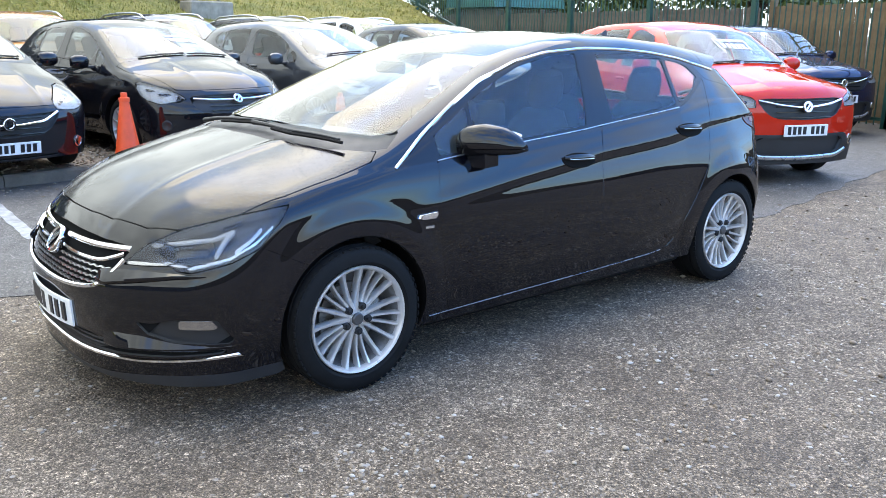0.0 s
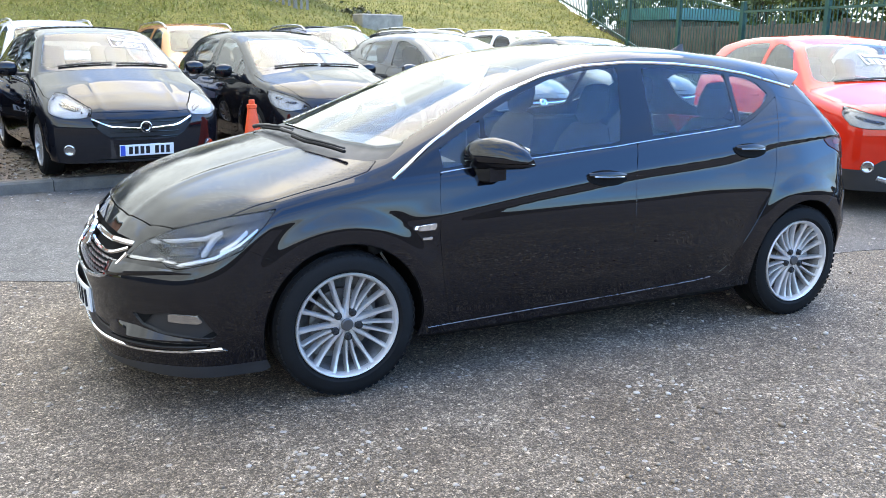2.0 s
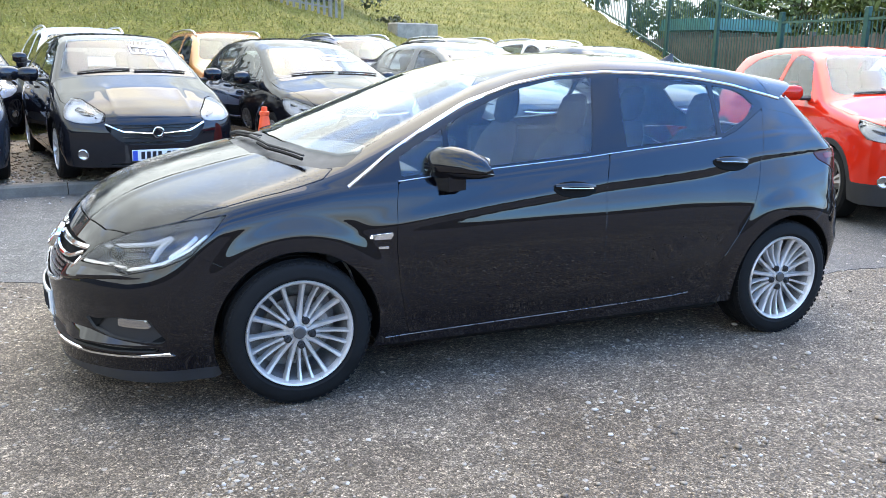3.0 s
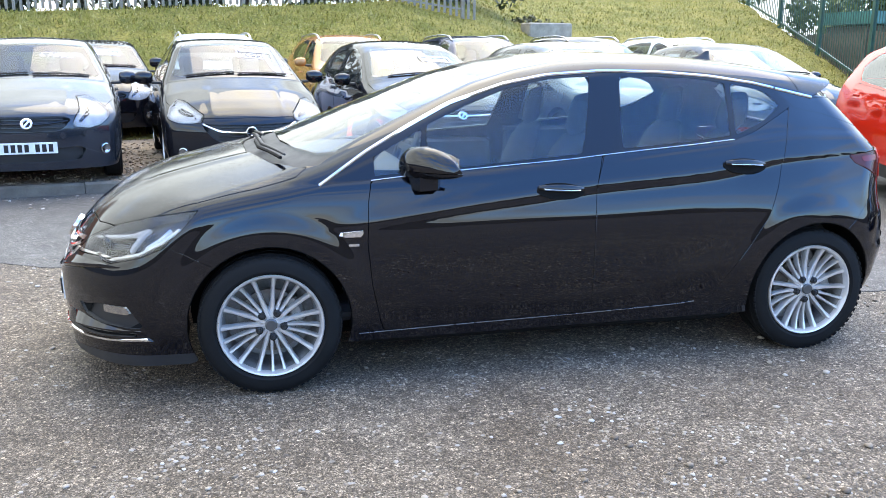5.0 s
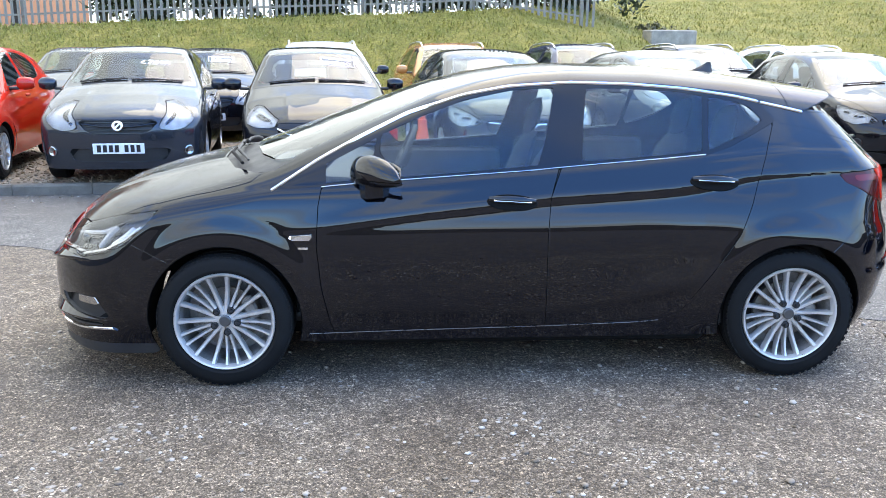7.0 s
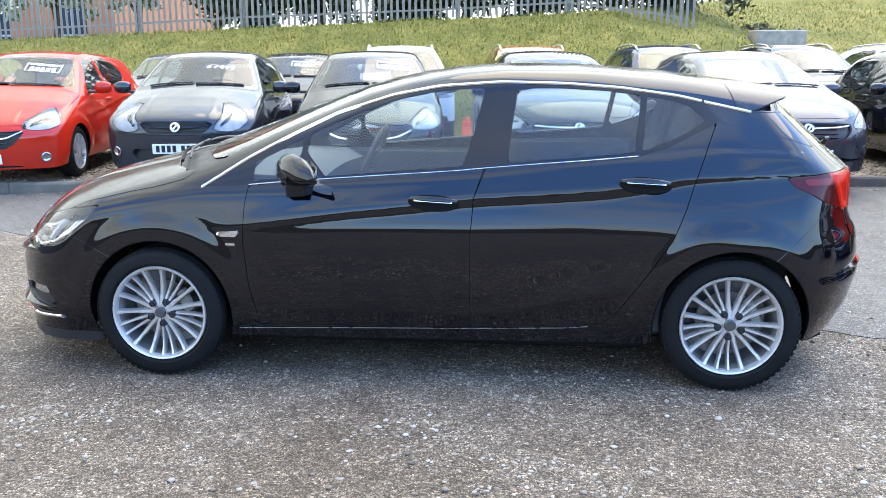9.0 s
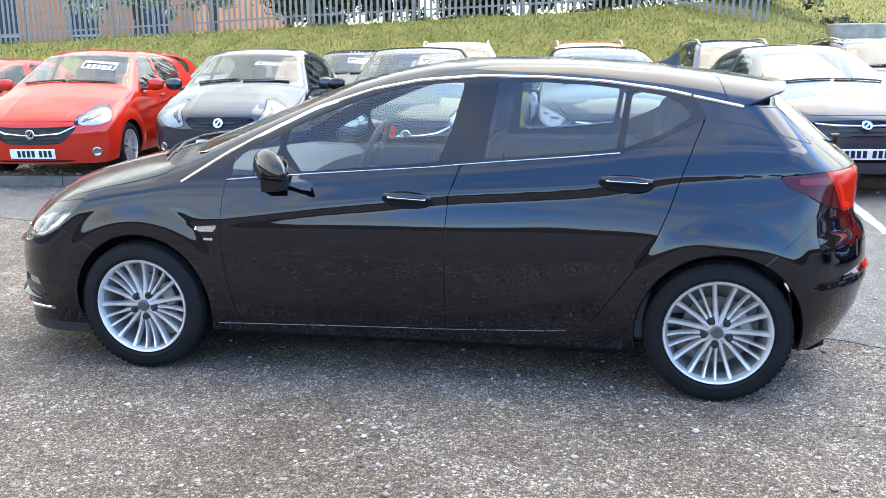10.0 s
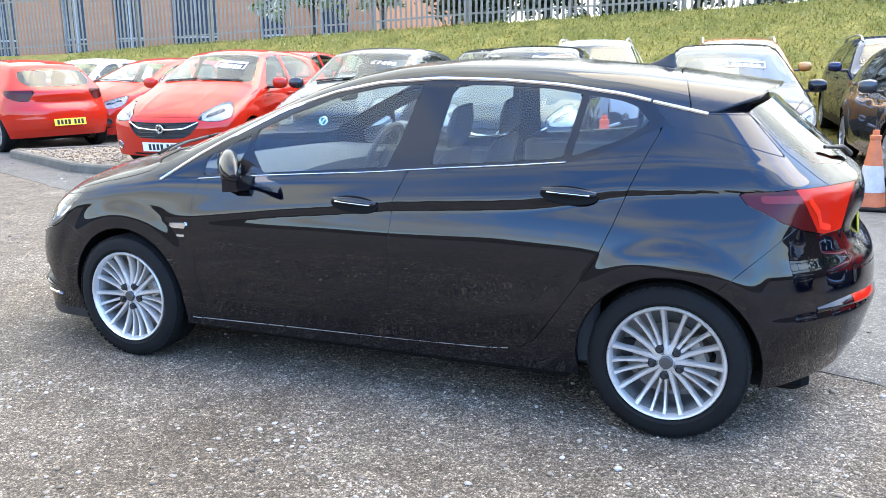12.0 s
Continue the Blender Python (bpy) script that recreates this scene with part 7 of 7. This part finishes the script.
board_fence("grey weathered close-board timber fence behind the green railings", (17.4, 24.0), (12.3, 5.6), 1.95, BOARD, 0.135)
board_fence("brown close-board timber fence behind the green railings", (12.2, 5.3), (10.7, -2.6), 1.98, BOARD_WARM, 0.135)

# teal-roofed shed past the boundary
TEAL = worn("teal cladding", (0.03, 0.17, 0.15), 0.5, 0, 0.2, 3, 40, 0.1)
shed = thing("garden_shed", "low shed with a teal sheet roof behind the fences", "shed")
g = Geo(); g.box((18.6, 19.4, 1.1), (3.0, 2.2, 2.2), Matrix.Identity(4), 0.02)
part("shed_wall", g, BOARD, shed, smooth=False)
g = Geo(); g.prism([(-1.3, 2.25), (1.3, 2.25), (1.15, 2.62), (-1.15, 2.62)], -1.7, 1.7, Matrix.Translation((18.6, 19.4, 0)) @ Matrix.Rotation(radians(90), 4, "Z") @ Matrix.Rotation(radians(90), 4, "X"))
part("shed_roof", g, TEAL, shed, smooth=False)

# terracotta building beyond the palisade
BRICK = worn("terracotta rainscreen", (0.42, 0.17, 0.085), 0.7, 0, 0.15, 0.8, 20, 0.2)
DARKPANE = material("dark blue window glass", (0.03, 0.045, 0.07), 0.3, 0, 0.0, 0.15)
GREYCLAD = worn("grey cladding", (0.34, 0.37, 0.40), 0.5, 0, 0.12, 1.0, 20, 0.1)
house = thing("commercial_building", "terracotta-clad commercial building with tall dark blue windows", "building")
g = Geo()
X0, X1, Y, ZB, ZT = -46.0, -16.0, 30.0, 1.2, 9.5
bays = [(-43.5, -41.8), (-39.5, -37.0), (-33.8, -32.2), (-30.4, -28.6), (-26.8, -24.2), (-21.8, -20.4), (-18.6, -17.2)]
edges = [X0] + [v for b in bays for v in b] + [X1]
for i in range(0, len(edges), 2):
    w = edges[i + 1] - edges[i]
    g = Geo(); g.box(((edges[i] + edges[i + 1]) / 2, Y, (ZB + ZT) / 2), (w, 0.35, ZT - ZB), None, 0.01)
    part("wall_panel", g, BRICK, house, smooth=False)
for x0, x1 in bays:
    g = Geo(); g.box(((x0 + x1) / 2, Y + 0.1, 3.0), (x1 - x0, 0.06, 3.4))
    win = part("window", g, DARKPANE, house, "dark blue window", smooth=False)
    for k in range(3):
        g = Geo(); g.box((x0 + (x1 - x0) * k / 2, Y + 0.03, 3.0), (0.08, 0.1, 3.4))
        part("window_frame", g, GREYCLAD, win, smooth=False)
    g = Geo(); g.box(((x0 + x1) / 2, Y + 0.03, 2.4), (x1 - x0, 0.09, 0.08))
    part("window_frame", g, GREYCLAD, win, smooth=False)
    g = Geo(); g.box(((x0 + x1) / 2, Y, (4.7 + ZT) / 2), (x1 - x0, 0.3, ZT - 4.7), None, 0.01)
    part("wall_panel", g, BRICK, house, smooth=False)
g = Geo(); g.box(((X0 + X1) / 2, Y + 6, ZT + 0.15), (X1 - X0 + 0.6, 12.6, 0.3), None, 0.02)
part("roof", g, GREYCLAD, house, smooth=False)
g = Geo(); g.box((X1 - 0.2, Y + 6, (ZB + ZT) / 2), (0.3, 12, ZT - ZB))
part("wall_panel", g, BRICK, house, smooth=False)

# trees and hedges
BARK = worn("tree bark", (0.09, 0.07, 0.055), 0.9, 0, 0.3, 8, 60, 0.6, 0.01)


def leaf_mat(name, a, b, c):
    m = pebble_mat(name, [(0.0, a), (0.5, b), (1.0, c)])
    bsdf(m).inputs["Roughness"].default_value = 0.55
    return m


LEAF = leaf_mat("green leaves", (0.03, 0.05, 0.012), (0.07, 0.11, 0.025), (0.14, 0.18, 0.05))
LEAF_DARK = leaf_mat("dark hedge leaves", (0.012, 0.018, 0.008), (0.03, 0.045, 0.018), (0.07, 0.09, 0.035))
LEAF_DRY = leaf_mat("dry brown leaves", (0.05, 0.045, 0.02), (0.11, 0.10, 0.035), (0.20, 0.16, 0.06))
LEAF_LIGHT = leaf_mat("pale blossom and leaves", (0.10, 0.14, 0.05), (0.22, 0.26, 0.13), (0.5, 0.5, 0.45))


def crown(center, size, n, leaf, clumps, fill=(0.16, 0.38)):
    """Leaves in uneven clumps, with gaps between them."""
    cs = rng.normal(0, 0.42, (clumps, 3)) * size
    rs = rng.uniform(*fill, clumps) * min(size)
    k = rng.integers(clumps, size=n)
    d = rng.normal(0, 1, (n, 3)); d /= np.linalg.norm(d, axis=1, keepdims=True)
    p = np.array(center) + cs[k] + d * (rs[k] * rng.uniform(0.45, 1.1, n))[:, None]
    u = rng.normal(0, 1, (n, 3)); u /= np.linalg.norm(u, axis=1, keepdims=True)
    w = np.cross(u, d); w /= np.maximum(np.linalg.norm(w, axis=1, keepdims=True), 1e-6)
    s = (leaf * rng.uniform(0.6, 1.4, n))[:, None]
    vs = np.stack([p - u * s, p + w * s * 0.5, p + u * s, p - w * s * 0.5], 1).reshape(-1, 3)
    me = bpy.data.meshes.new("crown")
    me.from_pydata(vs.tolist(), [], np.arange(4 * n).reshape(n, 4).tolist())
    return me


def tree(label, at, height, size, n, mat, leaf=0.09, name="tree", clumps=40, z0=0.0, fill=(0.16, 0.38)):
    t = thing(name, label, name, m=None)
    c = Vector((*at, z0 + height))
    g = Geo()
    base = Vector((*at, z0 - 0.1))
    g.tube([base, base.lerp(c, 0.5) + Vector((0.1, 0.05, 0)), c], [0.16, 0.11, 0.04], 8)
    part("trunk", g, BARK, t)
    for k in range(7):
        a = rng.uniform(0, 6.28)
        st = base.lerp(c, rng.uniform(0.35, 0.8))
        en = c + Vector((math.cos(a) * size[0] * 0.6, math.sin(a) * size[1] * 0.6, rng.uniform(-0.3, 0.5) * size[2]))
        g = Geo(); g.tube([st, st.lerp(en, 0.5) + Vector((0, 0, 0.15)), en], [0.06, 0.04, 0.015], 6)
        part("branch", g, BARK, t)
    part("crown", crown(c, size, n, leaf, clumps, fill), mat, t, smooth=False)
    return t


for x in (-14.5, -11.8, -9.2):
    tree("pale leafy tree behind the palisade fence", (x, 22.5), 2.3, (2.0, 1.2, 1.5), 3000, LEAF_LIGHT, 0.10, z0=float(CREST(x)))
for x in (-7.2, -5.2, -3.2, -1.2, 0.8, 2.8, 4.8):
    tree("dense dark hedge shrub behind the palisade fence", (x, 19.4 + 0.25 * (x > 4)), 1.2, (1.5, 0.8, 1.2), 6500, LEAF_DARK, 0.09, z0=bank_z(x, 19.4 + 0.25 * (x > 4)), clumps=55, fill=(0.35, 0.7))
for x, y, h in ((20.5, 24.5, 3.0), (22.5, 20.0, 3.2), (21.0, 15.0, 3.2), (19.5, 10.0, 3.2), (18.5, 5.0, 3.2), (17.0, 28.5, 3.5)):
    tree("leafy green tree behind the timber fence", (x, y), h, (2.6, 2.6, 2.0), 5000, LEAF, 0.12)
sx, sy = 6.45, 19.3
g = Geo(); g.tube([(sx, sy, bank_z(sx, sy) - 0.05), (sx + 0.03, sy, bank_z(sx, sy) + 0.10)], 0.02, 5)
shrub = thing("shrub", "low dry brown shrub above the concrete block", "shrub")
part("trunk", g, BARK, shrub)
part("crown", crown((sx, sy, bank_z(sx, sy) + 0.10), np.array([1.1, 0.3, 0.16]), 700, 0.045, 26, (0.3, 0.8)), LEAF_DRY, shrub, smooth=False)

# ---- cones ----
ORANGE = worn("orange cone plastic", (0.85, 0.085, 0.02), 0.45, 0, 0.12, 8, 90, 0.1)
FADED = worn("faded orange cone plastic", (0.62, 0.16, 0.06), 0.6, 0, 0.2, 8, 90, 0.1)
SLEEVE = worn("dirty white cone sleeve", (0.55, 0.53, 0.50), 0.5, 0, 0.2, 8, 60, 0.1)


def traffic_cone(label, at, body, sleeve):
    c = thing("traffic_cone", label, "traffic cone", m=pose(*at))
    g = Geo(); g.lathe([(0.145, -0.03), (0.14, -0.05), (0.045, -0.66), (0.052, -0.665), (0.052, -0.70), (0.032, -0.705), (0.030, -0.75), (0.0, -0.752)], 32, pose(0, 0, 0, -90))
    part("cone_body", g, body, c)
    g = Geo(); g.box((0, 0, 0.018), (0.40, 0.40, 0.036), None, 0.012)
    part("base", g, RUBBER if sleeve else body, c, smooth=False)
    if sleeve:
        g = Geo(); g.lathe([(0.126, -0.17), (0.086, -0.42)], 32, pose(0, 0, 0, -90))
        part("sleeve", g, SLEEVE, c, "dirty white sleeve")
    return c


traffic_cone("bright orange plastic traffic cone between two cars", (-0.22, 4.86, BED_Z - 0.005), ORANGE, False)
traffic_cone("faded orange cone with a dirty white sleeve and black base", (2.34, 4.95, 0.004), FADED, True)

# ---- plain unseen walls added behind the camera, to close off low-sky reflections ----
ADDED_WALL = worn("grey added wall", (0.13, 0.125, 0.115), 0.85, 0, 0.2, 1.0, 20, 0.2)
for name, c, s in (("wall_south", (0, -26, 1.3), (70, 0.3, 2.6)), ("wall_west", (-34, -6, 1.3), (0.3, 40, 2.6)), ("wall_east", (30, -10, 1.5), (0.3, 32, 3.0))):
    g = Geo(); g.box(c, s, None, 0.02)
    tagged(part(name, g, ADDED_WALL, None, smooth=False), "plain grey unseen wall added to bound the reflections", "wall", kind="structure")
